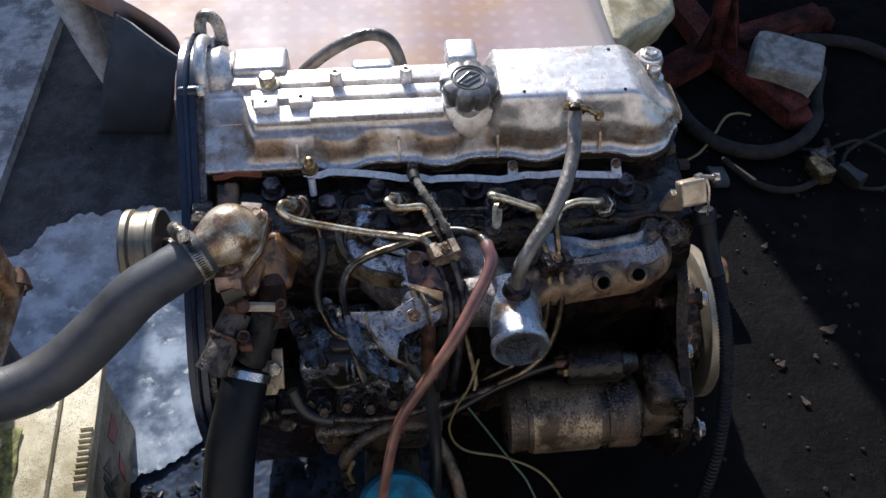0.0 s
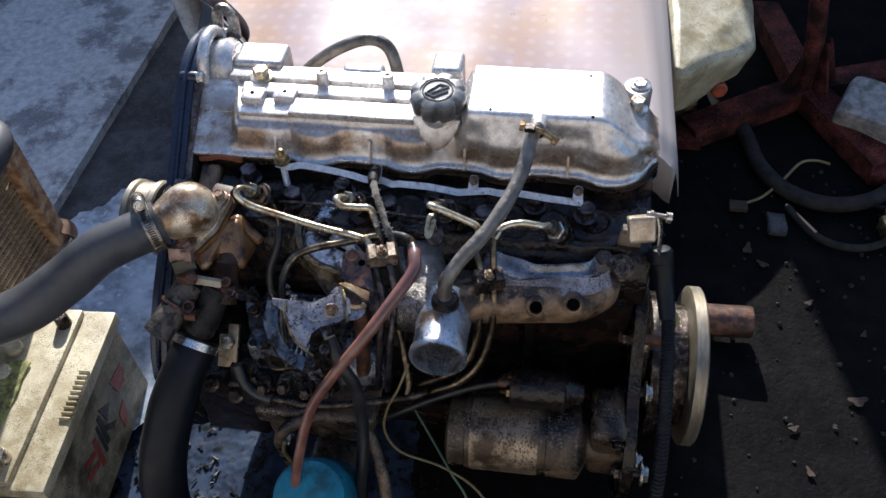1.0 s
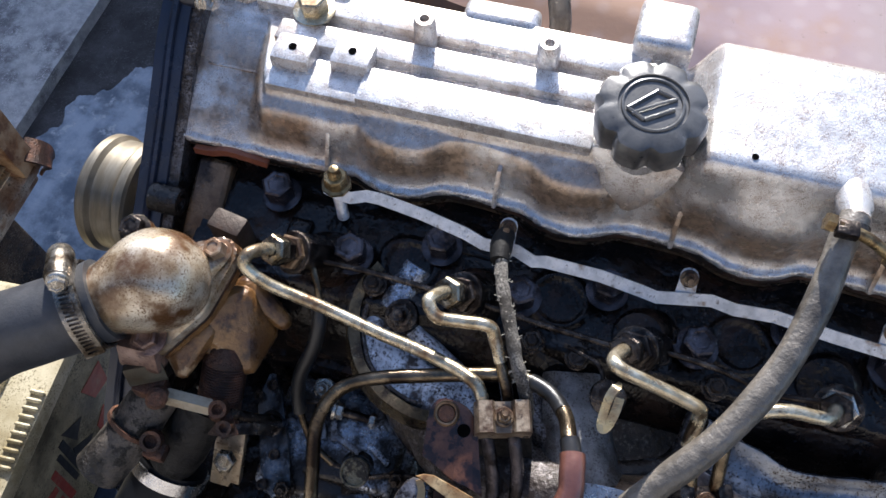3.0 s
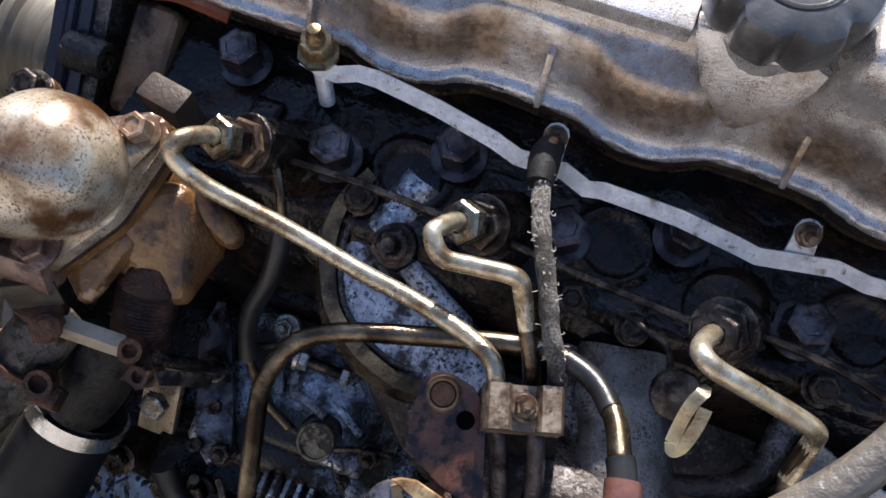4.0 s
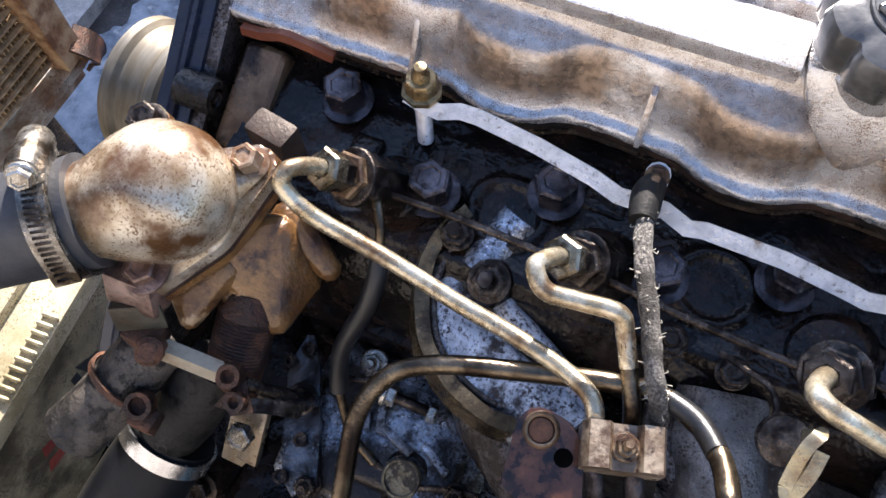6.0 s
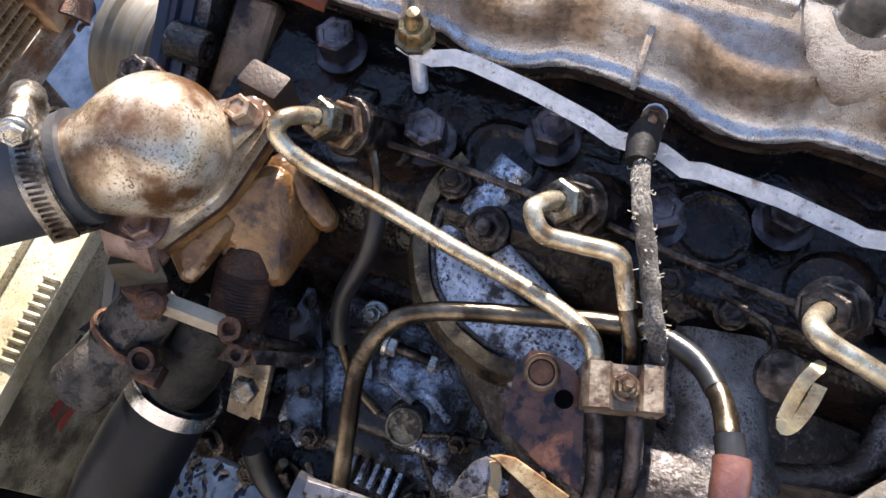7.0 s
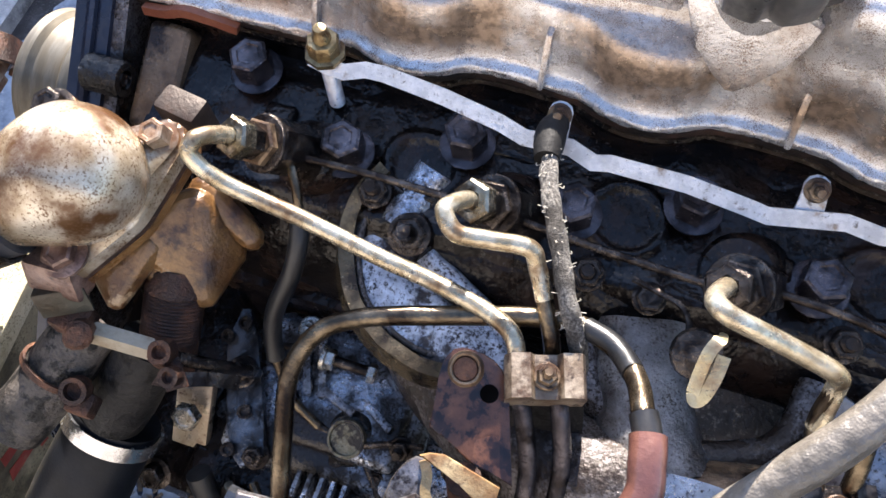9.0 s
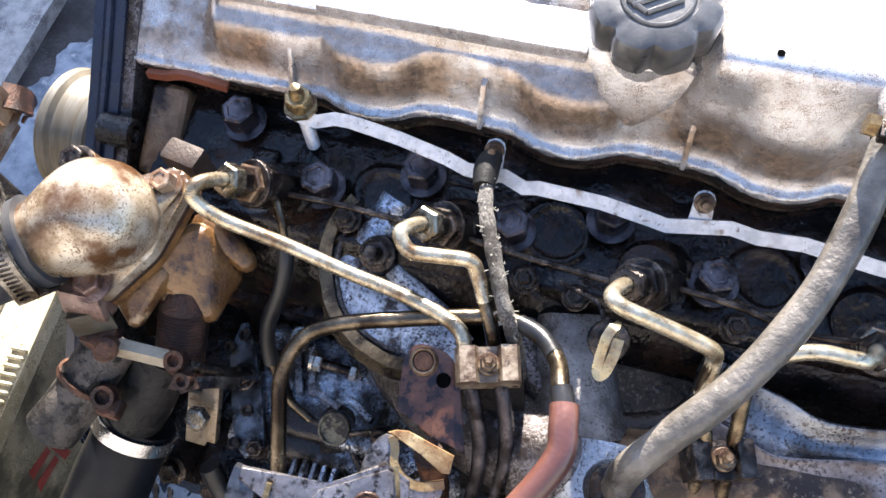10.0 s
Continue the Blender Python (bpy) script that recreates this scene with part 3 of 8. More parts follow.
    solo("pavement", bm, SLAB, "worn grey concrete slab with a straight edge", "concrete slab", kind="structure")
    # unseen walls added beyond the view: north ones block sun, south one bounces fill
    for name, x0, x1, h in (("shade_wall_north", -4.5, -0.78, 1.02), ("shade_wall_north_east", 0.24, 4.0, 1.30), ("fill_wall_south", -4.0, 4.0, 2.6)):
        bm = bmesh.new()
        box(bm, ((x0 + x1) / 2, -2.6 if name == "fill_wall_south" else 1.85, h / 2 - 0.01), (x1 - x0, 0.2, h), bevel=0.01)
        solo(name, bm, WALLMAT, "unseen plain wall added to shape the light", "wall", kind="structure")


build_ground()

# ---- engine ----
engine = thing("diesel_engine", (0.02, 0.1, 0.0), "greasy four-cylinder diesel engine standing on the ground", "engine")


def chaikin(p, n=2):
    for _ in range(n):
        q = [p[0]]
        for a, b in zip(p, p[1:]):
            q += [tuple(u * 0.75 + w * 0.25 for u, w in zip(a, b)), tuple(u * 0.25 + w * 0.75 for u, w in zip(a, b))]
        p = q + [p[-1]]
    return p


def sstep(x, a, b):
    t = max(0.0, min(1.0, (x - a) / (b - a)))
    return t * t * (3 - 2 * t)


NUTS = (-0.121, -0.023, 0.074, 0.176)


LIP = ((0.0, 0.0810), (0.06, 0.0800), (0.12, 0.0765), (0.22, 0.0735), (0.34, 0.0730), (0.44, 0.0755), (0.56, 0.0815), (0.70, 0.0825), (1.0, 0.0810))


def lip_edge(x):
    """How far forward the lip of the valve cover stands at x: it scallops in at every nut."""
    if x < NUTS[0]:
        return 0.079
    k = max(i for i in range(4) if x >= NUTS[i])
    p = min(1.0, (x - NUTS[k]) / 0.0985)
    for (a, ya), (b, yb) in zip(LIP, LIP[1:]):
        if p <= b:
            return ya + (yb - ya) * sstep(p, a, b)
    return 0.081


def cover_profile(x):
    """The cross-section of the valve cover at x, from its front lip over the top to its back lip."""
    end = sstep(x, 0.222, 0.253)
    e = sum(lip_edge(x + d) for d in (-0.004, -0.002, 0.0, 0.002, 0.004)) / 5 + 0.03 * end ** 2
    zt = 0.478 + 0.025 * sstep(x, 0.050, 0.066) - 0.032 * sstep(x, 0.190, 0.240) - 0.012 * sstep(x, 0.236, 0.253)
    yt = 0.103 - 0.009 * sstep(x, 0.050, 0.066) + 0.014 * end
    back = 0.190 - 0.012 * end
    yt = yt + 0.040 * (1 - sstep(x, -0.188, -0.172))
    swell = (0.0825 - e) * 0.9
    foot = min(e + 0.0075, yt - 0.003)
    mid = foot + (yt - foot) * 0.45 - swell * 0.75 - 0.0015 * math.sin(math.pi * min(1.0, swell / 0.0085))
    pts = [(e + 0.010, 0.4358), (e + 0.0006, 0.4358), (e, 0.4366), (e, 0.4386), (e + 0.0010, 0.4400), (e + 0.0032, 0.4408), (e + 0.0052, 0.4424), (foot + 0.0004, 0.4480), (mid - 0.002, (0.446 + zt) / 2 - 0.004), (mid + 0.002, (0.446 + zt) / 2 + 0.006), (yt - 0.003, zt - 0.009), (yt, zt - 0.002), (yt + 0.004, zt), (yt + 0.01, zt), (back - 0.026, zt), (back - 0.020, zt - 0.001), (back - 0.010, zt - 0.012), (back - 0.006, 0.446), (back + 0.004, 0.438), (back + 0.004, 0.429)]
    flat = 1 - sstep(x, -0.188, -0.172)
    for k, f in ((7, 0.10), (8, 0.40), (9, 0.65), (10, 0.93)):
        y, z = pts[k]
        pts[k] = (y + flat * (foot + (yt - foot) * f - y), z + flat * (0.4450 + (zt - 0.4450) * f - z))
    return chaikin(pts, 2)


def build_cover():
    bm = bmesh.new()
    cols = []
    for i in range(420):
        x = -0.2235 + 0.4755 * i / 419
        col = []
        for y, z in cover_profile(x):
            low = 1 - sstep(z, 0.4395, 0.4430)
            col.append(bm.verts.new((x, y + low * (0.0006 * noise.noise((x * 150, z * 400, 2)) + 0.0003 * noise.noise((x * 420, z * 400, 7))), z + low * 0.0004 * noise.noise((x * 260, y * 300, 4)))))
        cols.append(col)
    for a, b in zip(cols, cols[1:]):
        for k in range(len(a) - 1):
            bm.faces.new((a[k], b[k], b[k + 1], a[k + 1]))
    bm.faces.new(cols[0])
    bm.faces.new(cols[-1][::-1])
    cover = part("valve_cover", bm, ALLOY, engine, "dull cast-alloy valve cover with brown oil stains", 50)
    # long raised bars on the lower half of the top
    for y0, y1, x0, x1 in ((0.0990, 0.122, -0.118, 0.010), (0.129, 0.144, -0.176, 0.015), (0.152, 0.173, -0.196, 0.030)):
        bm = bmesh.new()
        box(bm, ((x0 + x1) / 2, (y0 + y1) / 2, 0.4805), (x1 - x0, y1 - y0, 0.008), bevel=0.0016)
        part("top_bar", bm, ALLOY, cover)
    bm = bmesh.new()
    box(bm, (-0.1440, 0.1110, 0.4780), (0.054, 0.0240, 0.006), bevel=0.0024)
    part("lug_foot", bm, ALLOY, cover)
    # square lugs with a threaded hole
    for x, y, z in ((-0.160, 0.121, 0.489), (-0.127, 0.126, 0.489)):
        bm = bmesh.new()
        box(bm, (x, y, z - 0.011), (0.023, 0.019, 0.022), bevel=0.003)
        lug = part("lug", bm, ALLOY, cover)
        bm = bmesh.new()
        lathe(bm, [(0.0024, 0), (0.0024, 0.0006), (0.0012, 0.0006)], along((x, y, z - 0.0001), (0, 0, 1)), 12)
        part("threaded_hole", bm, HOLE, lug, "dark threaded hole")
    # round posts
    for x, y in ((-0.093, 0.150), (-0.024, 0.150)):
        bm = bmesh.new()
        lathe(bm, [(0.0065, 0.0), (0.0062, 0.019), (0.0050, 0.0215), (0.0028, 0.0215), (0.0026, 0.017), (0.0002, 0.017)], along((x, y, 0.477), (0, 0, 1)), 18)
        part("post", bm, ALLOY, cover)
    # raised pads at the back edge
    for x0, x1, y0, y1, z in ((-0.197, -0.142, 0.168, 0.206, 0.490), (-0.078, -0.034, 0.168, 0.186, 0.486), (0.018, 0.050, 0.165, 0.200, 0.496)):
        bm = bmesh.new()
        box(bm, ((x0 + x1) / 2, (y0 + y1) / 2, z - 0.025), (x1 - x0, y1 - y0, 0.05), bevel=0.006, seg=3)
        part("back_pad", bm, ALLOY, cover)
    # stiffening ribs beside each nut
    for x in NUTS:
        bm = bmesh.new()
        box(bm, (x - 0.012, 0.0905, 0.4505), (0.0028, 0.014, 0.021), bevel=0.0011)
        for v in bm.verts:
            v.co.y += (v.co.z - 0.4505) * 0.55
        part("rib", bm, ALLOY, cover)
    # left end: a horizontal seam line and the filler boss on the flank
    bm = bmesh.new()
    flank = min(cover_profile(-0.199)[:40], key=lambda p: abs(p[1] - 0.463))[0]
    box(bm, (-0.199, flank + 0.0006, 0.463), (0.036, 0.003, 0.0016), bevel=0.0006)
    part("seam_rib", bm, ALLOY, cover)
    bm = bmesh.new()
    prism(bm, chaikin([(-0.024, 0.022), (0.024, 0.022), (0.020, 0.006), (0.004, -0.012), (-0.004, -0.012), (-0.020, 0.008), (-0.024, 0.022)], 1)[:-1], 0.011, Matrix.Translation((0.034, 0.0955, 0.468)) @ Matrix.Rotation(radians(64), 4, "X"), 0.004)
    part("filler_boss", bm, ALLOY, cover)
    bm = bmesh.new()
    lathe(bm, [(0.023, -0.03), (0.023, 0.004), (0.021, 0.006), (0.004, 0.006)], along((0.033, 0.113, 0.488), (0, -0.05, 1)), 28)
    part("filler_neck", bm, ALLOY, cover)
    # small pinholes of the plate
    for x, y in ((0.180, 0.160), (0.183, 0.098), (0.086, 0.101)):
        bm = bmesh.new()
        lathe(bm, [(0.0017, 0), (0.0017, 0.0005), (0.0006, 0.0005)], along((x, y, 0.5030), (0, 0, 1)), 10)
        part("pinhole", bm, HOLE, cover)
    bolt(cover, (-0.160, 0.153, 0.484), (0, 0, 1), 0.0085, 0.011, PIPE)
    bolt(cover, (0.030, 0.148, 0.486), (0, 0, 1), 0.0075, 0.008, STEEL)
    # bolts at the flywheel end
    bm = bmesh.new()
    lathe(bm, [(0.015, 0.0), (0.015, 0.020), (0.013, 0.024), (0.006, 0.024)], along((0.228, 0.170, 0.462), (0, 0, 1)), 22)
    part("end_boss", bm, ALLOY, cover)
    bolt(cover, (0.228, 0.150, 0.474), (0, 0, 1), 0.008, 0.012, STEEL)
    bolt(cover, (0.230, 0.172, 0.486), (0, 0, 1), 0.0075, 0.004, STEEL)
    # breather stub where the hose leaves the flank
    bm = bmesh.new()
    lathe(bm, [(0.0082, -0.012), (0.0080, 0.006), (0.0062, 0.010), (0.0062, 0.016)], along((0.133, 0.090, 0.499), (-0.02, -0.85, 0.35)), 18)
    part("breather_stub", bm, ALLOY, cover)
    # layers under the lip: gasket, dark gap, brown rail, sealant
    for dz, inset, th, w, mt, name, lab in ((0.4340, 0.0006, 0.0030, 0.012, GASKET, "gasket", "oily brown rubber gasket under the cover"), (0.4316, 0.0024, 0.0018, 0.012, GREASE, "gasket_gap", "black oily gap"), (0.4293, 0.0010, 0.0026, 0.012, IRON_BROWN, "head_rail", "brown greasy sealing rail"), (0.4262, 0.0030, 0.0036, 0.012, GREASE, "rail_gap", "black oily gap"), (0.4205, 0.0018, 0.0085, 0.014, IRON, "rail_wall", "oily wall of the head")):
        bm = bmesh.new()
        line = []
        for i in range(150):
            x = -0.222 + 0.472 * i / 149
            y = sum(lip_edge(x + d) for d in (-0.004, 0.0, 0.004)) / 3 + 0.03 * sstep(x, 0.222, 0.253) ** 2
            line.append((x, y + inset + w / 2 + 0.0005 * noise.noise((x * 160, dz * 900, 0)), dz))
        ribbon(bm, line, w, th, (0, 0, 1), 1)
        part(name, bm, mt, engine, lab)
    bm = bmesh.new()
    ribbon(bm, [(-0.216, 0.0765, 0.4335), (-0.205, 0.0765, 0.4345), (-0.195, 0.0770, 0.4375), (-0.182, 0.0770, 0.4365), (-0.170, 0.0775, 0.4335)], 0.0042, 0.004, (0, -1, 0.2), 4)
    part("sealant", bm, SEAL, engine, "squeezed-out orange sealant")
    # oil filler cap
    bm = bmesh.new()
    n = 96
    prof = [(0.0255, 0.0), (0.0275, 0.003), (0.0278, 0.015), (0.0262, 0.0185), (0.0225, 0.020), (0.017, 0.0205), (0.0165, 0.0192), (0.0005, 0.0192)]
    m = along((0.034, 0.112, 0.4945), (0.0, -0.08, 1), 8)
    rings = []
    for r, h in prof:
        ring = []
        for k in range(n):
            a = 2 * math.pi * k / n
            w = 1 - (0.125 * max(0.0, math.cos(8 * a)) ** 2 if r > 0.02 else 0)
            ring.append(bm.verts.new(m @ Vector((r * w * math.cos(a), r * w * math.sin(a), h))))
        rings.append(ring)
    for a, b in zip(rings, rings[1:]):
        for k in range(n):
            bm.faces.new((a[k], a[(k + 1) % n], b[(k + 1) % n], b[k]))
    bm.faces.new(rings[0][::-1])
    bm.faces.new(rings[-1])
    cap = part("oil_cap", bm, CAPMAT, engine, "dull black scalloped plastic oil filler cap")
    bm = bmesh.new()
    tube(bm, [m @ Vector((0.0145 * math.cos(2 * math.pi * k / 40), 0.0145 * math.sin(2 * math.pi * k / 40), 0.0195)) for k in range(41)], 0.0009, 8, raw=True)
    for a, b in (((-0.012, -0.003), (0.002, 0.008)), ((0.002, 0.008), (0.011, 0.004)), ((-0.010, -0.006), (0.004, 0.001)), ((0.004, 0.001), (0.011, 0.004)), ((-0.012, -0.003), (-0.004, -0.009)), ((-0.004, -0.009), (0.010, -0.002))):
        tube(bm, [m @ Vector((*a, 0.0197)), m @ Vector((*b, 0.0197))], 0.0011, 8, raw=True)
    part("emblem", bm, CAPMAT, cap, "raised emblem shape in a ring")


build_cover()


def build_block():
    bm = bmesh.new()
    box(bm, (0.018, 0.10, 0.225), (0.450, 0.185, 0.28), bevel=0.008)
    blk = part("engine_block", bm, IRON, engine, "black oily cast-iron engine block")
    for x in (-0.16, -0.06, 0.04, 0.14):
        bm = bmesh.new()
        box(bm, (x, 0.006, 0.23), (0.012, 0.02, 0.19), bevel=0.003)
        part("block_rib", bm, IRON, blk)
    for z in (0.345, 0.115):
        bm = bmesh.new()
        box(bm, (0.02, 0.003, z), (0.44, 0.024, 0.022), bevel=0.004)
        part("block_flange", bm, IRON, blk)
    bm = bmesh.new()
    box(bm, (0.018, 0.10, 0.052), (0.40, 0.16, 0.115), bevel=0.012, taper=0.86)
    part("oil_pan", bm, IRON, engine)
    # cylinder head
    bm = bmesh.new()
    prof = [(0.195, 0.355), (0.195, 0.428), (0.096, 0.428), (0.092, 0.418), (0.046, 0.411), (0.020, 0.409), (0.006, 0.398), (-0.004, 0.372), (-0.004, 0.355)]
    prism(bm, [(y, z) for y, z in prof], 0.455, Matrix(((0, 0, 1, -0.205), (1, 0, 0, 0), (0, 1, 0, 0), (0, 0, 0, 1))), 0.003)
    head = part("cylinder_head", bm, IRON, engine, "black oil-wet cylinder head")
    # uneven cast skin of the deck, with lands round the bolts
    bm = bmesh.new()
    g = []
    nx, ny = 260, 52
    for j in range(ny):
        row = []
        for i in range(nx):
            x, y = -0.203 + 0.448 * i / (nx - 1), 0.006 + 0.084 * j / (ny - 1)
            z = 0.4105 + 0.006 * sstep(y, 0.022, 0.070) - 0.016 * sstep(0.020 - y, 0.0, 0.014)
            for bx in (-0.075, 0.012, 0.110, 0.195):
                d = math.hypot(x - bx, (y - 0.045) * 1.1)
                z += 0.0035 * sstep(0.0195 - d, 0.0, 0.004) - 0.0030 * sstep(0.0150 - d, 0.0, 0.003)
            z += 0.0038 * noise.noise((x * 30, y * 30, 2)) + 0.0012 * noise.noise((x * 80, y * 80, 6))
            row.append(bm.verts.new((x, y, z)))
        g.append(row)
    for a, b in zip(g, g[1:]):
        for k in range(nx - 1):
            bm.faces.new((a[k], a[k + 1], b[k + 1], b[k]))
    part("deck_skin", bm, IRON, head, "oil-wet uneven cast deck", 180)
    for x0, x1, y, h in ((-0.150, -0.136, 0.050, 0.010), (-0.050, -0.030, 0.064, 0.008), (0.064, 0.078, 0.040, 0.011), (0.150, 0.168, 0.040, 0.010)):
        bm = bmesh.new()
        box(bm, ((x0 + x1) / 2, y, 0.414), (x1 - x0, 0.012, h), bevel=0.003, seg=3)
        roughen(bm, 0.0012, 90, x0 * 30)
        part("casting_land", bm, IRON, head, angle=60)
    for x in (-0.125, -0.037, 0.056, 0.152):
        bm = bmesh.new()
        lathe(bm, [(0.017, -0.01), (0.016, 0.006), (0.0135, 0.010), (0.004, 0.010)], along((x + 0.004, 0.036, 0.413), (-0.35, -0.45, 0.82)), 22)
        part("injector_boss", bm, IRON, head)
    for x, y, z in ((-0.160, 0.067, 0.420), (-0.106, 0.039, 0.420), (-0.059, 0.058, 0.419), (-0.009, 0.040, 0.417), (0.036, 0.056, 0.418), (0.087, 0.036, 0.417), (0.135, 0.058, 0.418), (0.185, 0.050, 0.418)):
        bolt(head, (x, y, z), (0, -0.1, 1), 0.0090, 0.015, HEADBOLT, "head_bolt", 1.32, spin=x * 3000)
    # water outlet end: pale casting with a rusty square lug
    bm = bmesh.new()
    box(bm, (0, 0, 0), (0.023, 0.050, 0.030), Matrix.Translation((-0.2045, 0.060, 0.405)) @ Matrix.Rotation(radians(27), 4, "X"), bevel=0.006, seg=3)
    roughen(bm, 0.0012, 70, 1.0)
    part("corner_casting", bm, MANI_BROWN, head)
    bm = bmesh.new()
    box(bm, (0, 0, 0), (0.021, 0.013, 0.026), Matrix.Translation((-0.178, 0.035, 0.421)) @ Matrix.Rotation(radians(-10), 4, "Z"), bevel=0.0024)
    part("square_lug", bm, mat("dull_brown_casting", (0.055, 0.042, 0.034), (0.10, 0.078, 0.063), 0.5, 0.2, 60, (0.09, 0.05, 0.032), 50, 0.60, 0.1, 0.3, 500, spec=0.3), head, "rusty square casting lug")
    # glow plug studs
    for x, y in ((-0.090, 0.040), (0.003, 0.030), (0.100, 0.030)):
        bolt(head, (x, y - 0.012, 0.414), (0, -0.3, 1), 0.006, 0.007, STEEL_DARK, "glow_plug_nut", 1.2, 0.004)


build_block()


def build_timing_side():
    # dark painted belt cover, a deep plate seen on edge
    out = chaikin([(0.225, 0.492), (0.255, 0.465), (0.25, 0.30), (0.20, 0.08), (0.0, 0.06), (-0.095, 0.16), (-0.112, 0.28), (-0.06, 0.345), (0.030, 0.405), (0.085, 0.446), (0.135, 0.488), (0.18, 0.503), (0.225, 0.492)], 2)
    bm = bmesh.new()
    prism(bm, out[:-1], 0.018, Matrix(((0, 0, -1, -0.229), (1, 0, 0, 0), (0, 1, 0, 0), (0, 0, 0, 1))), 0.002)
    cov = part("timing_cover", bm, BLUEBLACK, engine, "dark blue-black painted timing belt cover")
    mid = Vector((0.0, 0.09, 0.28))
    bm = bmesh.new()
    lathe(bm, [(0.0058, -0.012), (0.0062, -0.010), (0.0062, 0.006), (0.0054, 0.008), (0.003, 0.008)], along((-0.2330, 0.143, 0.4860), (1, -0.05, 0.05)), 18)
    sleeve = part("bolt_sleeve", bm, BLUEBLACK, cov)
    bolt(sleeve, (-0.2255, 0.1425, 0.4865), (1, -0.05, 0.05), 0.0056, 0.006, STEEL, "bolt", 1.2)
    bm = bmesh.new()
    line = [Vector((-0.2385, y, z)) + (mid - Vector((0, y, z))).normalized() * -0.001 for y, z in out]
    tube(bm, [Vector((-0.238, p.y, p.z)) for p in line], 0.0026, 8, raw=True)
    part("cover_lip", bm, BLUEBLACK, cov)
    bm = bmesh.new()
    inner = [(y * 0.97 + 0.003, z * 0.985 + 0.004) for y, z in out[:-1]]
    prism(bm, inner, 0.008, Matrix(((0, 0, -1, -0.2225), (1, 0, 0, 0), (0, 1, 0, 0), (0, 0, 0, 1))), 0.001)
    part("backing_plate", bm, ALLOY_DIRTY, cov)
    # arched cam-end casting with a lifting eye
    bm = bmesh.new()
    arc = [(-0.224, 0.184 + 0.034 * math.cos(a), 0.472 + 0.037 * math.sin(a)) for a in [math.pi * k / 16 for k in range(-2, 19)]]
    tube(bm, arc, 0.0065, 10, raw=True)
    part("cam_arch", bm, ALLOY, engine, "bright worn arch casting")
    bm = bmesh.new()
    lathe(bm, [(0.030, -0.012), (0.031, 0.010), (0.024, 0.018), (0.004, 0.020)], along((-0.212, 0.184, 0.470), (1, 0, 0.15)), 28)
    part("cam_plug", bm, ALLOY, engine, "rounded cam end plug")
    bm = bmesh.new()
    ribbon(bm, [(-0.232, 0.226, 0.480), (-0.230, 0.232, 0.504), (-0.222, 0.232, 0.512), (-0.212, 0.228, 0.504), (-0.210, 0.220, 0.482)], 0.012, 0.004, (0, 1, 0), 5)
    part("lifting_eye", bm, STEEL, engine, "bright steel lifting eye")
    for y, z in ((0.046, 0.420), (0.215, 0.488)):
        bm = bmesh.new()
        lathe(bm, [(0.0088, 0.0), (0.0088, 0.016), (0.0078, 0.018), (0.0045, 0.018), (0.0040, 0.014), (0.0005, 0.014)], along((-0.234, y, z), (1, 0, 0)), 20)
        sleeve = part("bolt_sleeve", bm, STEEL if z > 0.45 else GREASE, engine)
        bolt(sleeve, (-0.2205, y, z), (1, 0, 0), 0.0036, 0.004, STEEL_DARK)
    # pulley in front of the cover
    c = Vector((-0.312, 0.090, 0.318))
    bm = bmesh.new()
    lathe(bm, [(0.030, -0.020), (0.0420, -0.020), (0.0440, -0.018), (0.0440, -0.012), (0.0410, -0.009), (0.0410, 0.007), (0.0440, 0.010), (0.0440, 0.016), (0.0420, 0.018), (0.036, 0.018), (0.031, 0.002), (0.014, 0.001), (0.012, 0.010), (0.004, 0.010)], along(c, (-1, 0, 0)), 64)
    pul = part("drive_pulley", bm, WHEEL, engine, "worn bare-metal drive pulley")
    bm = bmesh.new()
    lathe(bm, [(0.012, -0.08), (0.012, 0.0)], along(c, (-1, 0, 0)), 16)
    part("hub", bm, STEEL_DARK, pul)
    bolt(pul, c + Vector((-0.010, 0, 0)), (-1, 0, 0), 0.007, 0.006, STEEL_DARK)


build_timing_side()


def build_front_casting():
    bm = bmesh.new()
    box(bm, (-0.172, -0.040, 0.235), (0.075, 0.13, 0.10), bevel=0.014, seg=3)
    box(bm, (-0.140, -0.075, 0.262), (0.060, 0.06, 0.06), bevel=0.010, seg=3)
    bmesh.ops.subdivide_edges(bm, edges=bm.edges[:], cuts=3, use_grid_fill=True)
    roughen(bm, 0.003, 45, 3.0)
    fc = part("water_pump_body", bm, IRON, engine, "black oily water pump casting", 60)
    for x, y, z in ((-0.160, -0.103, 0.268), (-0.185, -0.100, 0.280), (-0.135, -0.100, 0.292)):
        bolt(fc, (x, y, z), (0, -0.6, 0.8), 0.0065, 0.008, STEEL_DARK, "bolt", 1.4)
    bm = bmesh.new()
    tube(bm, [(-0.150, -0.095, 0.315), (-0.143, -0.105, 0.300), (-0.130, -0.112, 0.292), (-0.112, -0.116, 0.290)], 0.0062, 14, 6)
    part("heater_pipe", bm, RUBBER, fc, "short black pipe stub")


build_front_casting()


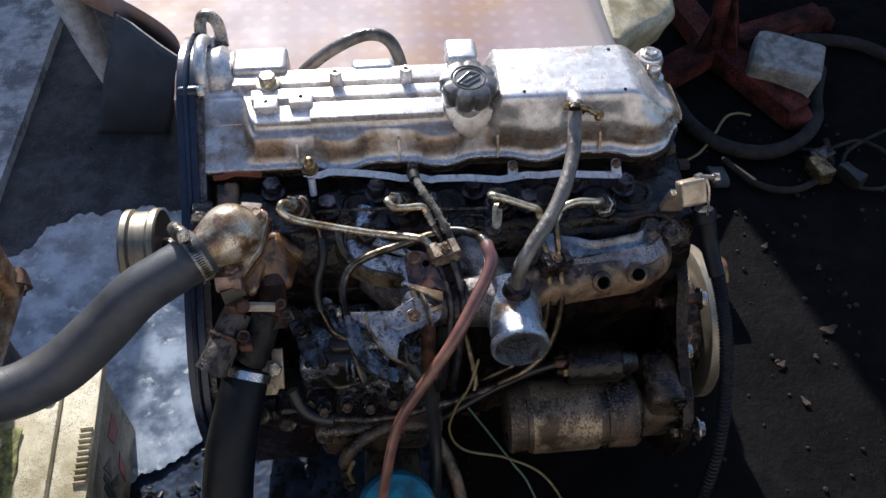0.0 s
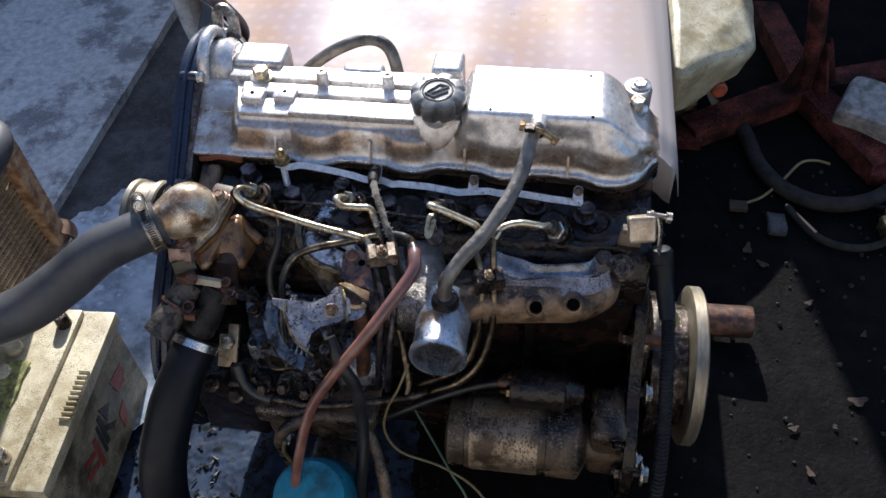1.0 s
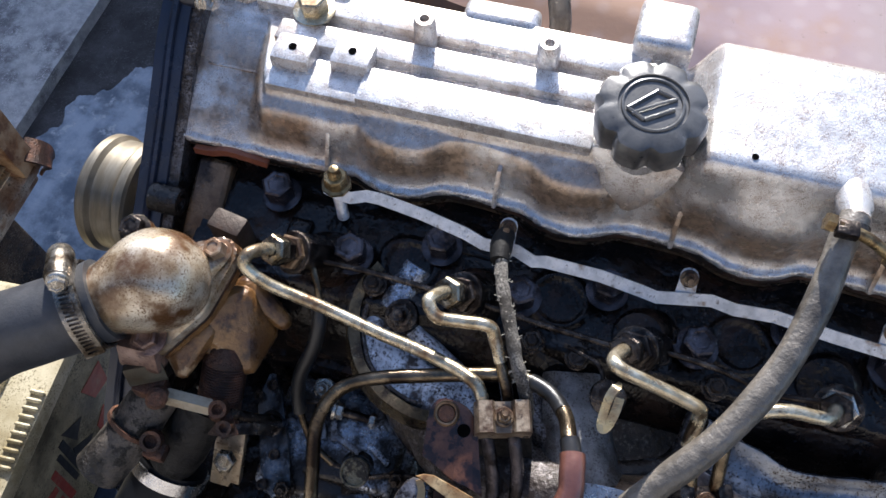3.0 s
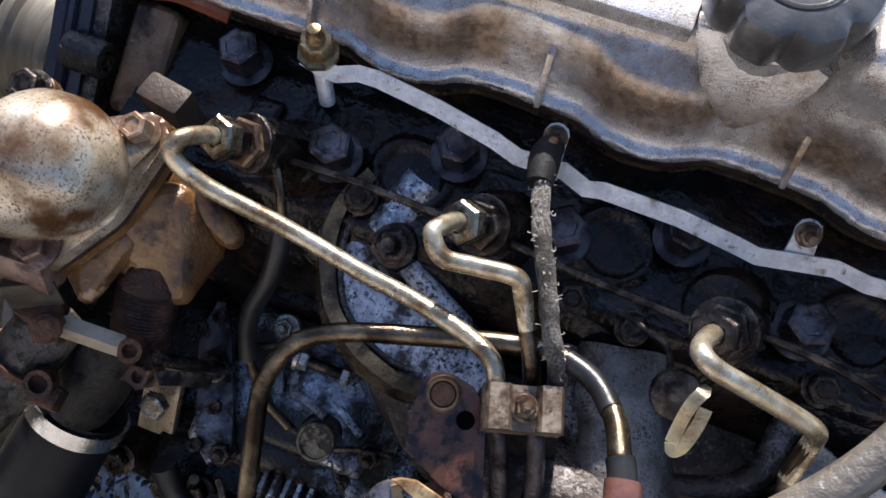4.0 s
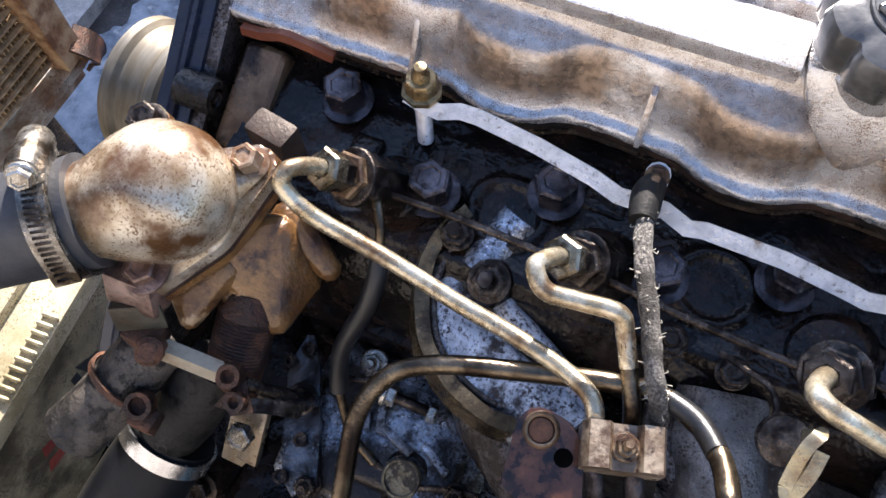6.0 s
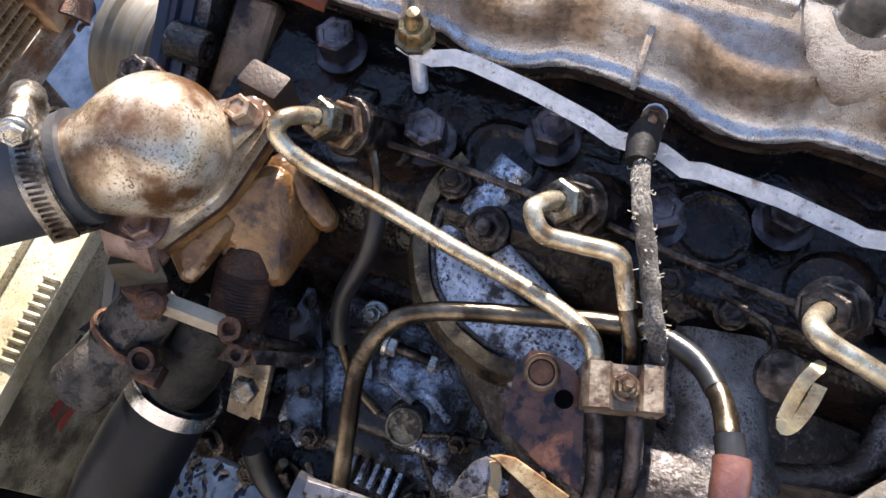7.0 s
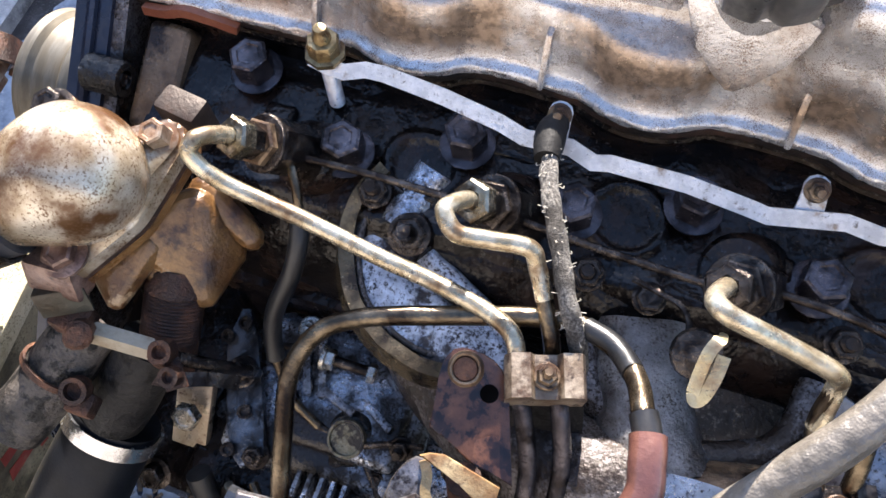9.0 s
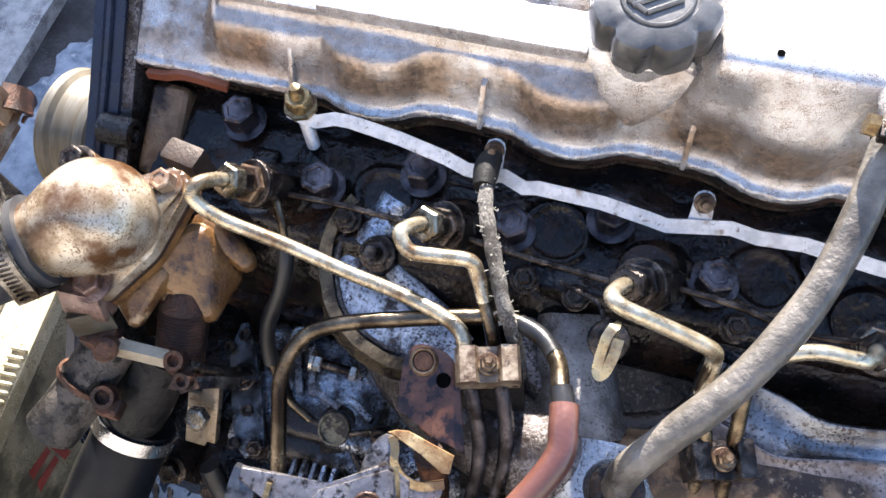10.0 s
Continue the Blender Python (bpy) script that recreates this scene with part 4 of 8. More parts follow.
def build_flywheel_side():
    bm = bmesh.new()
    out = chaikin([(0.19, 0.36), (0.20, 0.20), (0.15, 0.06), (-0.02, 0.06), (-0.125, 0.15), (-0.13, 0.24), (-0.04, 0.285), (0.0, 0.36), (0.19, 0.36)], 2)
    prism(bm, out[:-1], 0.012, Matrix(((0, 0, 1, 0.244), (1, 0, 0, 0), (0, 1, 0, 0), (0, 0, 0, 1))), 0.002)
    plate = part("bellhousing_plate", bm, IRON, engine, "black rear plate of the engine")
    for y, z, l in ((0.005, 0.283, 0.030), (-0.036, 0.243, 0.012), (-0.082, 0.176, 0.010), (-0.115, 0.215, 0.010)):
        bm = bmesh.new()
        lathe(bm, [(0.006, -0.02), (0.006, l)], along((0.254, y, z), (1, 0, 0)), 14)
        pin = part("dowel", bm, RUST if l > 0.02 else STEEL_DARK, plate)
        bolt(pin, (0.254 + l, y, z), (1, 0, 0), 0.0085, 0.008, STEEL, washer=1.5)
        bolt(plate, (0.245, y, z), (-1, 0, 0), 0.0085, 0.008, STEEL_DARK, washer=1.4)
    c = Vector((0.336, 0.098, 0.104))
    bm = bmesh.new()
    lathe(bm, [(0.060, -0.006), (0.090, -0.005), (0.0985, -0.003), (0.1015, -0.001), (0.1015, 0.012), (0.099, 0.014), (0.088, 0.014), (0.086, 0.004), (0.040, 0.002), (0.038, 0.010), (0.006, 0.010)], along(c, (1, 0, 0)), 96)
    fly = part("flywheel", bm, WHEEL, engine, "bare steel flywheel with a worn rim")
    bm = bmesh.new()
    lathe(bm, [(0.03, -0.10), (0.03, 0.0)], along(c, (1, 0, 0)), 20)
    part("hub", bm, STEEL_DARK, fly)
    # inner ring split off in dark steel to paint the shadow beside the rim
    bm = bmesh.new()
    lathe(bm, [(0.020, -0.052), (0.088, -0.052), (0.091, -0.050), (0.091, -0.036), (0.080, -0.034), (0.078, -0.006), (0.030, -0.006)], along(c, (1, 0, 0)), 72)
    part("inner_ring", bm, STEEL_DARK, fly, "inner ring with its shadow put into the dark colour")
    # starter motor
    m = along((0.062, -0.088, 0.216), (1, 0, 0.02))
    bm = bmesh.new()
    lathe(bm, [(0.005, 0.0), (0.030, 0.0), (0.036, 0.003), (0.037, 0.006), (0.037, 0.020), (0.0385, 0.021), (0.0385, 0.098), (0.037, 0.100), (0.037, 0.104), (0.0395, 0.105), (0.0395, 0.136), (0.037, 0.139), (0.022, 0.146), (0.018, 0.185), (0.004, 0.186)], m, 40)
    st = part("starter_motor", bm, IRON_BROWN, engine, "greasy brown starter motor with worn bright patches")
    bm = bmesh.new()
    lathe(bm, [(0.0388, 0.026), (0.0392, 0.028), (0.0392, 0.094), (0.0388, 0.096)], m, 40, caps=False)
    part("field_case", bm, mat("worn_starter_case", (0.25, 0.18, 0.115), (0.44, 0.35, 0.24), 0.34, 0.5, 30, (0.06, 0.04, 0.026), 26, 0.53, 0.08, 0.3, 300, stain2=(0.03, 0.02, 0.015), s2scale=400, cut2=0.56), st, "worn metal case with grease")
    bm = bmesh.new()
    lathe(bm, [(0.004, 0.0), (0.019, 0.0), (0.021, 0.003), (0.021, 0.055), (0.017, 0.058), (0.010, 0.075)], along((0.125, -0.062, 0.272), (1, 0, 0)), 26)
    sol = part("solenoid", bm, IRON, st, "black solenoid")
    for dy in (-0.008, 0.010):
        bolt(sol, (0.127, -0.062 + dy, 0.274), (-1, 0, 0), 0.006, 0.006, BRASS, "terminal", 1.2, 0.006)
    bm = bmesh.new()
    box(bm, (0.228, -0.075, 0.222), (0.036, 0.06, 0.085), bevel=0.010, seg=3)
    part("nose_housing", bm, IRON_BROWN, st)
    for x, z in ((0.200, 0.205), (0.236, 0.262)):
        bolt(st, (x, -0.108, z), (0, -1, 0), 0.006, 0.006, STEEL_DARK)
    # bracket and earth cable end at the back corner of the head
    bm = bmesh.new()
    box(bm, (0, 0, 0), (0.0250, 0.0150, 0.0240), Matrix.Translation((0.2335, 0.0055, 0.4540)) @ Matrix.Rotation(radians(-34), 4, "X") @ Matrix.Rotation(radians(-8), 4, "Y"), bevel=0.0035, seg=3)
    ribbon(bm, [(0.228, 0.030, 0.395), (0.228, 0.022, 0.420), (0.229, 0.014, 0.445)], 0.022, 0.006, (0, -1, 0.3), 4)
    roughen(bm, 0.0005, 160, 3)
    brk = part("lifting_bracket", bm, TAN, engine, "cream-gold plated bracket")
    bm = bmesh.new()
    ribbon(bm, [(0.2475, 0.0120, 0.4640), (0.2500, 0.0060, 0.4560), (0.2510, 0.0010, 0.4440), (0.2530, -0.0010, 0.4300)], 0.0080, 0.0020, (0.9, -0.3, 0.2), 5)
    part("side_tongue", bm, STEEL, brk, "bright folded tongue")
    bm = bmesh.new()
    lathe(bm, [(0.0010, -0.002), (0.0034, -0.002), (0.0036, 0.001), (0.0046, 0.0015), (0.0046, 0.0040), (0.0030, 0.0045), (0.0028, 0.0150), (0.0048, 0.0155), (0.0050, 0.0205), (0.0040, 0.0212), (0.0010, 0.0212)], along((0.2385, 0.0140, 0.4640), (1, -0.03, -0.06)), 12)
    part("cross_bolt", bm, STEEL, brk, "pale plated bolt lying across", 30)
    bolt(engine, (0.220, -0.004, 0.408), (0, -0.6, 0.8), 0.009, 0.008, STEEL_DARK)


build_flywheel_side()


# ---- injection and fuel lines ----
AX = Vector((-0.35, -0.45, 0.82)).normalized()
TIPS = (Vector((-0.138, 0.0145, 0.4565)), Vector((-0.044, 0.0165, 0.4525)), Vector((0.047, 0.004, 0.465)), Vector((0.1510, 0.0100, 0.4430)))


def injector(tip, union, lock):
    """Injector whose union nut faces the pipe at tip; the stack of hexes and washers runs back along AX."""
    m = along(tip - AX * 0.046, AX, 12)
    turned = m @ Matrix.Rotation(radians(20), 4, "Z")
    bm = bmesh.new()
    lathe(bm, [(0.0115, -0.004), (0.0115, 0.0250), (0.0105, 0.0262), (0.0062, 0.0264)], m, 6)
    lathe(bm, [(0.0070, 0.0325), (0.0073, 0.0332), (0.0073, 0.0385), (0.0060, 0.0390)], m, 6)
    body = part("injector", bm, STEEL_DARK, engine, "oily fuel injector body", 30)
    bm = bmesh.new()
    lathe(bm, [(0.004, 0.0262), (0.0113, 0.0264), (0.0119, 0.0270), (0.0119, 0.0284), (0.0113, 0.0290), (0.004, 0.0291)], m, 36)
    part("washer", bm, STEEL_DARK, body, "round oily washer")
    bm = bmesh.new()
    lathe(bm, [(0.0092, 0.0291), (0.0098, 0.0296), (0.0098, 0.0322), (0.0088, 0.0330), (0.0062, 0.0332)], turned, 6)
    part("lock_nut", bm, lock, body, "yellow plated lock nut", 30)
    bm = bmesh.new()
    lathe(bm, [(0.0078, 0.0388), (0.0084, 0.0392), (0.0084, 0.0448), (0.0074, 0.0460), (0.0044, 0.0462), (0.0040, 0.0452), (0.0030, 0.0450)], m @ Matrix.Rotation(radians(5), 4, "Z"), 6)
    part("union_nut", bm, union, body, "plated union nut", 30)


for tip, pair in zip(TIPS, ((NUT, TAN_DARK), (NUT, STEEL_DARK), (STEEL_DARK, STEEL_DARK), (STEEL_DARK, STEEL))):
    injector(tip, *pair)


def pipe(name, pts, r, material, label, parent=None, **kw):
    bm = bmesh.new()
    tube(bm, pts, r, **kw)
    return part(name, bm, material, parent or engine, label)


LINE1 = [TIPS[0] - AX * 0.006, TIPS[0] + AX * 0.003, (-0.1420, 0.0075, 0.4655), (-0.1440, 0.0030, 0.4675), (-0.1435, -0.0015, 0.4640), (-0.132, -0.004, 0.455), (-0.103, -0.005, 0.445), (-0.071, -0.009, 0.439), (-0.051, -0.011, 0.436), (-0.030, -0.016, 0.437), (-0.017, -0.022, 0.438), (-0.012, -0.030, 0.434), (-0.011, -0.036, 0.424)]
LINE2 = [TIPS[1] - AX * 0.006, TIPS[1] + AX * 0.003, (-0.0478, 0.0092, 0.4610), (-0.0490, 0.0045, 0.4632), (-0.043, -0.001, 0.461), (-0.032, 0.001, 0.458), (-0.018, 0.003, 0.456), (-0.0135, -0.001, 0.450), (-0.0085, -0.009, 0.444), (-0.0025, -0.0200, 0.4365), (0.001, -0.028, 0.424)]
LINE3 = [TIPS[2] - AX * 0.006, TIPS[2] + AX * 0.003, (0.0430, -0.0040, 0.4740), (0.0430, -0.0085, 0.4785), (0.0480, -0.0115, 0.4790), (0.058, -0.012, 0.475), (0.075, -0.012, 0.466), (0.085, -0.013, 0.461), (0.087, -0.015, 0.455), (0.086, -0.026, 0.444), (0.092, -0.040, 0.432), (0.094, -0.048, 0.415)]
LINE4 = [TIPS[3] - AX * 0.006, TIPS[3] + AX * 0.003, (0.1455, 0.0020, 0.4510), (0.138, 0.0000, 0.4540), (0.124, -0.002, 0.4570), (0.109, -0.008, 0.4560), (0.102, -0.018, 0.451), (0.103, -0.034, 0.436), (0.105, -0.046, 0.415)]
# lower ends split off for a darker material that paints their shade
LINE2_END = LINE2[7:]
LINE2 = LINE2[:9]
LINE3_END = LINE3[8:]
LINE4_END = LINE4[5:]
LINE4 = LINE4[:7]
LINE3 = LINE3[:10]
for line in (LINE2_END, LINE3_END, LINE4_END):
    pipe("fuel_pipe", line, 0.0032, PIPE_DARK, "brown lower end of a fuel pipe, darkened for shade", n=14, k=6)
for line in (LINE1, LINE2, LINE3, LINE4):
    pipe("fuel_pipe", line, 0.0034, PIPE, "bent yellow-zinc steel fuel pipe", n=14, k=6)
pipe("fuel_pipe", [(-0.078, -0.125, 0.370), (-0.086, -0.101, 0.385), (-0.091, -0.077, 0.400), (-0.094, -0.055, 0.414), (-0.087, -0.039, 0.423), (-0.072, -0.030, 0.428), (-0.046, -0.022, 0.431), (-0.010, -0.013, 0.435), (0.007, -0.013, 0.439), (0.021, -0.020, 0.444), (0.028, -0.030, 0.451), (0.031, -0.041, 0.459), (0.033, -0.047, 0.459)], 0.0038, PIPE_DARK, "brown-stained thicker steel pipe", n=14, k=7)
for pts in ([(-0.123, 0.026, 0.431), (-0.091, 0.027, 0.431), (-0.046, 0.025, 0.432)], [(-0.034, 0.025, 0.432), (0.001, 0.022, 0.431), (0.024, 0.021, 0.430), (0.046, 0.019, 0.432)], [(0.060, 0.024, 0.431), (0.096, 0.022, 0.430), (0.125, 0.016, 0.430), (0.150, 0.018, 0.431)]):
    pipe("return_pipe", pts, 0.0017, STEEL_DARK, "thin dark return pipe between injectors", n=10)


CLAMPMAT = mat("greasy_cream_plating", (0.17, 0.122, 0.08), (0.42, 0.345, 0.255), 0.34, 0.4, 90, (0.11, 0.07, 0.045), 90, 0.54, 0.07, 0.25, 700, stain2=(0.05, 0.032, 0.025), s2scale=300, cut2=0.57)


def build_clamps():
    # two-pipe clamp with its bolt
    for c, name in ((Vector((-0.001, -0.034, 0.435)), "pipe_clamp"), (Vector((0.100, -0.046, 0.427)), "pipe_clamp")):
        bm = bmesh.new()
        m = Matrix.Translation(c) @ Matrix.Rotation(radians(17), 4, "Z") @ Matrix.Rotation(radians(4), 4, "X") @ Matrix.Rotation(radians(2), 4, "Y")
        # saddle profile: a hump over each pipe and a valley for the bolt
        saddle = [(-0.0165, -0.009), (0.0165, -0.009), (0.0168, 0.0028), (0.0150, 0.0066), (0.0072, 0.0072), (0.0050, 0.0036), (-0.0042, 0.0036), (-0.0062, 0.0072), (-0.0140, 0.0066), (-0.0166, 0.0028)]
        saddle = [(0.84 * x, z) for x, z in saddle]
        prism(bm, saddle, 0.0155, m @ Matrix(((1, 0, 0, 0), (0, 0, -1, 0.0078), (0, 1, 0, 0), (0, 0, 0, 1))))
        edges = [e for e in bm.edges if e.calc_face_angle(0) > 0.5]
        bmesh.ops.bevel(bm, geom=edges, offset=0.0012, segments=2, affect="EDGES", profile=0.6)
        cl = part(name, bm, CLAMPMAT if c.x < 0.05 else STEEL_DARK, engine, "worn steel pipe clamp block")
        bolt(cl, m @ Vector((0.0004, 0, 0.0036)), m.to_3x3() @ Vector((0, 0, 1)), 0.0038, 0.0046, TAN_DARK, "clamp_bolt", 1.3, 0.0050)
        bm = bmesh.new()
        box(bm, (0, 0, -0.012), (0.026, 0.014, 0.006), m, bevel=0.001)
        part("back_plate", bm, STEEL_DARK, cl)
    # pipe runs go on below the clamps, shade put into their dark colour
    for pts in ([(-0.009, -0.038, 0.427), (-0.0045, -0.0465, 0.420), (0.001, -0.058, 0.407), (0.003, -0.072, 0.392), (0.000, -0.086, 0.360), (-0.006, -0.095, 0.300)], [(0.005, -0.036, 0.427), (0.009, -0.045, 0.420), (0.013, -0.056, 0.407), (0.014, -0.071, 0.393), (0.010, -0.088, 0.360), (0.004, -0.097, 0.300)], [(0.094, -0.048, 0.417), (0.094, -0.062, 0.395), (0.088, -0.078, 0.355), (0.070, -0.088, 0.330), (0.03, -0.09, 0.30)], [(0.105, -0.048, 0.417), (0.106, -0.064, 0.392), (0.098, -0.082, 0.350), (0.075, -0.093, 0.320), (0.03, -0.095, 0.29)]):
        pipe("fuel_pipe", pts, 0.0036, HEADBOLT if pts[0][0] < 0.05 else PIPE_DARK, "oily steel pipe below the clamp, darkened for shade", n=12)
    # folded bracket carrying the clamp
    bm = bmesh.new()
    m = Matrix(((0.9962, -0.0773, 0.0401, -0.0283), (0.0853, 0.9589, -0.2705, -0.0379), (-0.0175, 0.2729, 0.9619, 0.4320), (0, 0, 0, 1)))
    outline = chaikin([(-0.0088, -0.0050), (-0.0086, 0.0020), (-0.0045, 0.0074), (0.0036, 0.0070), (0.0110, 0.0045), (0.0160, -0.0030), (0.0198, -0.0190), (0.0239, -0.0358)], 1)
    prism(bm, outline + [(0.0195, -0.0338), (0.0159, -0.0326), (0.0112, -0.0318), (0.0076, -0.0309), (0.0032, -0.0283), (0.0002, -0.0253), (-0.0042, -0.0242), (-0.0085, -0.0220), (-0.0084, -0.0126)], 0.0022, m, 0.0006)
    br = part("pump_bracket", bm, RUST_PURPLE, engine, "purple-brown corroded steel bracket")
    # folded tongue below the hole, bent along a raised ridge
    bm = bmesh.new()
    vs = [bm.verts.new(m @ Vector(p)) for p in ((0.0076, -0.0235, 0.0020), (0.0129, -0.0205, 0.0030), (0.0192, -0.0195, 0.0020), (0.0232, -0.0350, 0.0020), (0.0151, -0.0320, 0.0046), (0.0082, -0.0304, 0.0020))]
    for q in ((0, 5, 4, 1), (1, 4, 3, 2), (0, 1, 2), (3, 4, 5)):
        bm.faces.new([vs[k] for k in q])
    bmesh.ops.recalc_face_normals(bm, faces=bm.faces[:])
    part("folded_tongue", bm, RUST_PURPLE, br, angle=10)
    bm = bmesh.new()
    lathe(bm, [(0.0066, 0.0), (0.0062, 0.0026), (0.0054, 0.0034), (0.0047, 0.0030), (0.0045, 0.0012), (0.0004, 0.0012)], m @ Matrix.Translation((0, 0, 0.0020)), 26)
    part("pressed_ring", bm, TAN_DARK, br, "pressed ring round the bolt")
    bolt(br, m @ Vector((0, 0, 0.0026)), m.to_3x3() @ Vector((0, 0, 1)), 0.0041, 0.0020, RUST, "bolt", 1.1)
    bm = bmesh.new()
    lathe(bm, [(0.0033, 0), (0.0033, 0.0003), (0.001, 0.0003)], m @ Matrix.Translation((0.0098, -0.0066, 0.00225)), 18)
    part("bracket_hole", bm, HOLE, br, "dark round hole")
    # dark strap from clamp to manifold, widened to stand for the shaded gap
    bm = bmesh.new()
    ribbon(bm, [(-0.001, -0.0310, 0.4200), (0.003, -0.0420, 0.4000), (0.007, -0.0560, 0.3740), (0.006, -0.0700, 0.3400)], 0.029, 0.0030, (0.1, -0.85, 0.5), 5)
    part("clamp_strap", bm, CRACKED_DARK, engine, "black strap widened to paint the dark gap behind the pipes")


build_clamps()


STRIP = [(-0.127, 0.0635, 0.4475), (-0.119, 0.0620, 0.4465), (-0.112, 0.0615, 0.4460), (-0.104, 0.0650, 0.4460), (-0.096, 0.0655, 0.4455), (-0.070, 0.0625, 0.4445), (-0.045, 0.0575, 0.4440), (-0.034, 0.0540, 0.4435), (-0.016, 0.0550, 0.4430), (-0.006, 0.0515, 0.4420), (0.000, 0.0530, 0.4420), (0.030, 0.0530, 0.4410), (0.052, 0.0505, 0.4400), (0.060, 0.0490, 0.4400), (0.088, 0.0550, 0.4390), (0.100, 0.0530, 0.4390), (0.120, 0.0545, 0.4390), (0.150, 0.0515, 0.4380), (0.180, 0.0500, 0.4370)]


def build_busbar():
    up = (0, -0.62, 0.78)
    bm = bmesh.new()
    ribbon(bm, [(x, y, z - 0.0012) for x, y, z in STRIP], 0.0066, 0.0016, up, 1)
    bar = part("busbar", bm, BUSBAR, engine, "grey plated wavy glow plug strip")
    for x, y, z in ((-0.023, 0.0615, 0.4445), (0.074, 0.0585, 0.4415), (0.176, 0.0565, 0.439)):
        bm = bmesh.new()
        m = Matrix.Translation((x, y, z)) @ Matrix.Rotation(radians(38.5), 4, "X")
        prism(bm, chaikin([(-0.0058, -0.010), (-0.0046, 0.000), (-0.0048, 0.0075), (0.0, 0.0100), (0.0048, 0.0075), (0.0046, 0.000), (0.0058, -0.010), (-0.0058, -0.010)], 1)[:-1], 0.0016, m @ Matrix.Translation((0, 0, -0.0008)), 0.0003)
        part("tab", bm, BUSBAR, bar)
        bolt(bar, m @ Vector((0, 0.004, 0.001)), m.to_3x3() @ Vector((0, 0, 1)), 0.0038, 0.0042, TAN_DARK, "nut", 1.25, 0.006)
    # brass stud through the end of the strip
    m = along((-0.121, 0.064, 0.417), (0.0, 0.05, 1))
    bm = bmesh.new()
    prof = []
    for i in range(16):
        prof += [(0.0036, 0.0014 * i), (0.0030, 0.0014 * i + 0.0007)]
    lathe(bm, prof, m, 12)
    stud = part("stud", bm, BUSBAR, bar, "threaded end stud")
    bm = bmesh.new()
    lathe(bm, [(0.0082, 0.0305), (0.0086, 0.0312), (0.0086, 0.0330), (0.0068, 0.0335), (0.0070, 0.0390), (0.0062, 0.0402), (0.0042, 0.0402)], m, 8)
    part("stud_nut", bm, BRASS, stud, "brass-coloured nut")
    bm = bmesh.new()
    lathe(bm, [(0.0040, 0.038), (0.0038, 0.0425), (0.0030, 0.0435), (0.0026, 0.0465), (0.001, 0.0470)], m, 10)
    part("stud_tip", bm, BRASS, stud)


build_busbar()


# ---- thermostat housing ----
def hull(points):
    """The convex outline round points in the plane."""
    p = sorted(set(points))

    def half(seq):
        out = []
        for q in seq:
            while len(out) > 1 and (out[-1][0] - out[-2][0]) * (q[1] - out[-2][1]) - (out[-1][1] - out[-2][1]) * (q[0] - out[-2][0]) <= 1e-12:
                out.pop()
            out.append(q)
        return out[:-1]

    return half(p) + half(p[::-1])


def circle(o, d, r, n=28):
    mm = along(o, d)
    return [mm @ Vector((r * math.cos(2 * math.pi * i / n), r * math.sin(2 * math.pi * i / n), 0)) for i in range(n)]


def ball(o, r):
    return [Vector(o) + Vector((math.sin(a) * math.cos(b), math.sin(a) * math.sin(b), math.cos(a))) * r for a in (0.01, 0.5, 1.0, 1.57, 2.14, 2.64, 3.13) for b in (0.0, 0.7, 1.4, 2.1, 2.8, 3.5, 4.2, 4.9, 5.6)]


def loft(bm, groups, amount, seed):
    """Adds the skin stretched over groups of points, with a slightly uneven surface."""
    piece = bmesh.new()
    bmesh.ops.convex_hull(piece, input=[piece.verts.new(p) for g in groups for p in g])
    bmesh.ops.triangulate(piece, faces=piece.faces[:])
    bmesh.ops.subdivide_edges(piece, edges=piece.edges[:], cuts=2, use_grid_fill=True)
    roughen(piece, amount, 60, seed)
    me = bpy.data.meshes.new("loft")
    piece.to_mesh(me)
    piece.free()
    bm.from_mesh(me)
    bpy.data.meshes.remove(me)


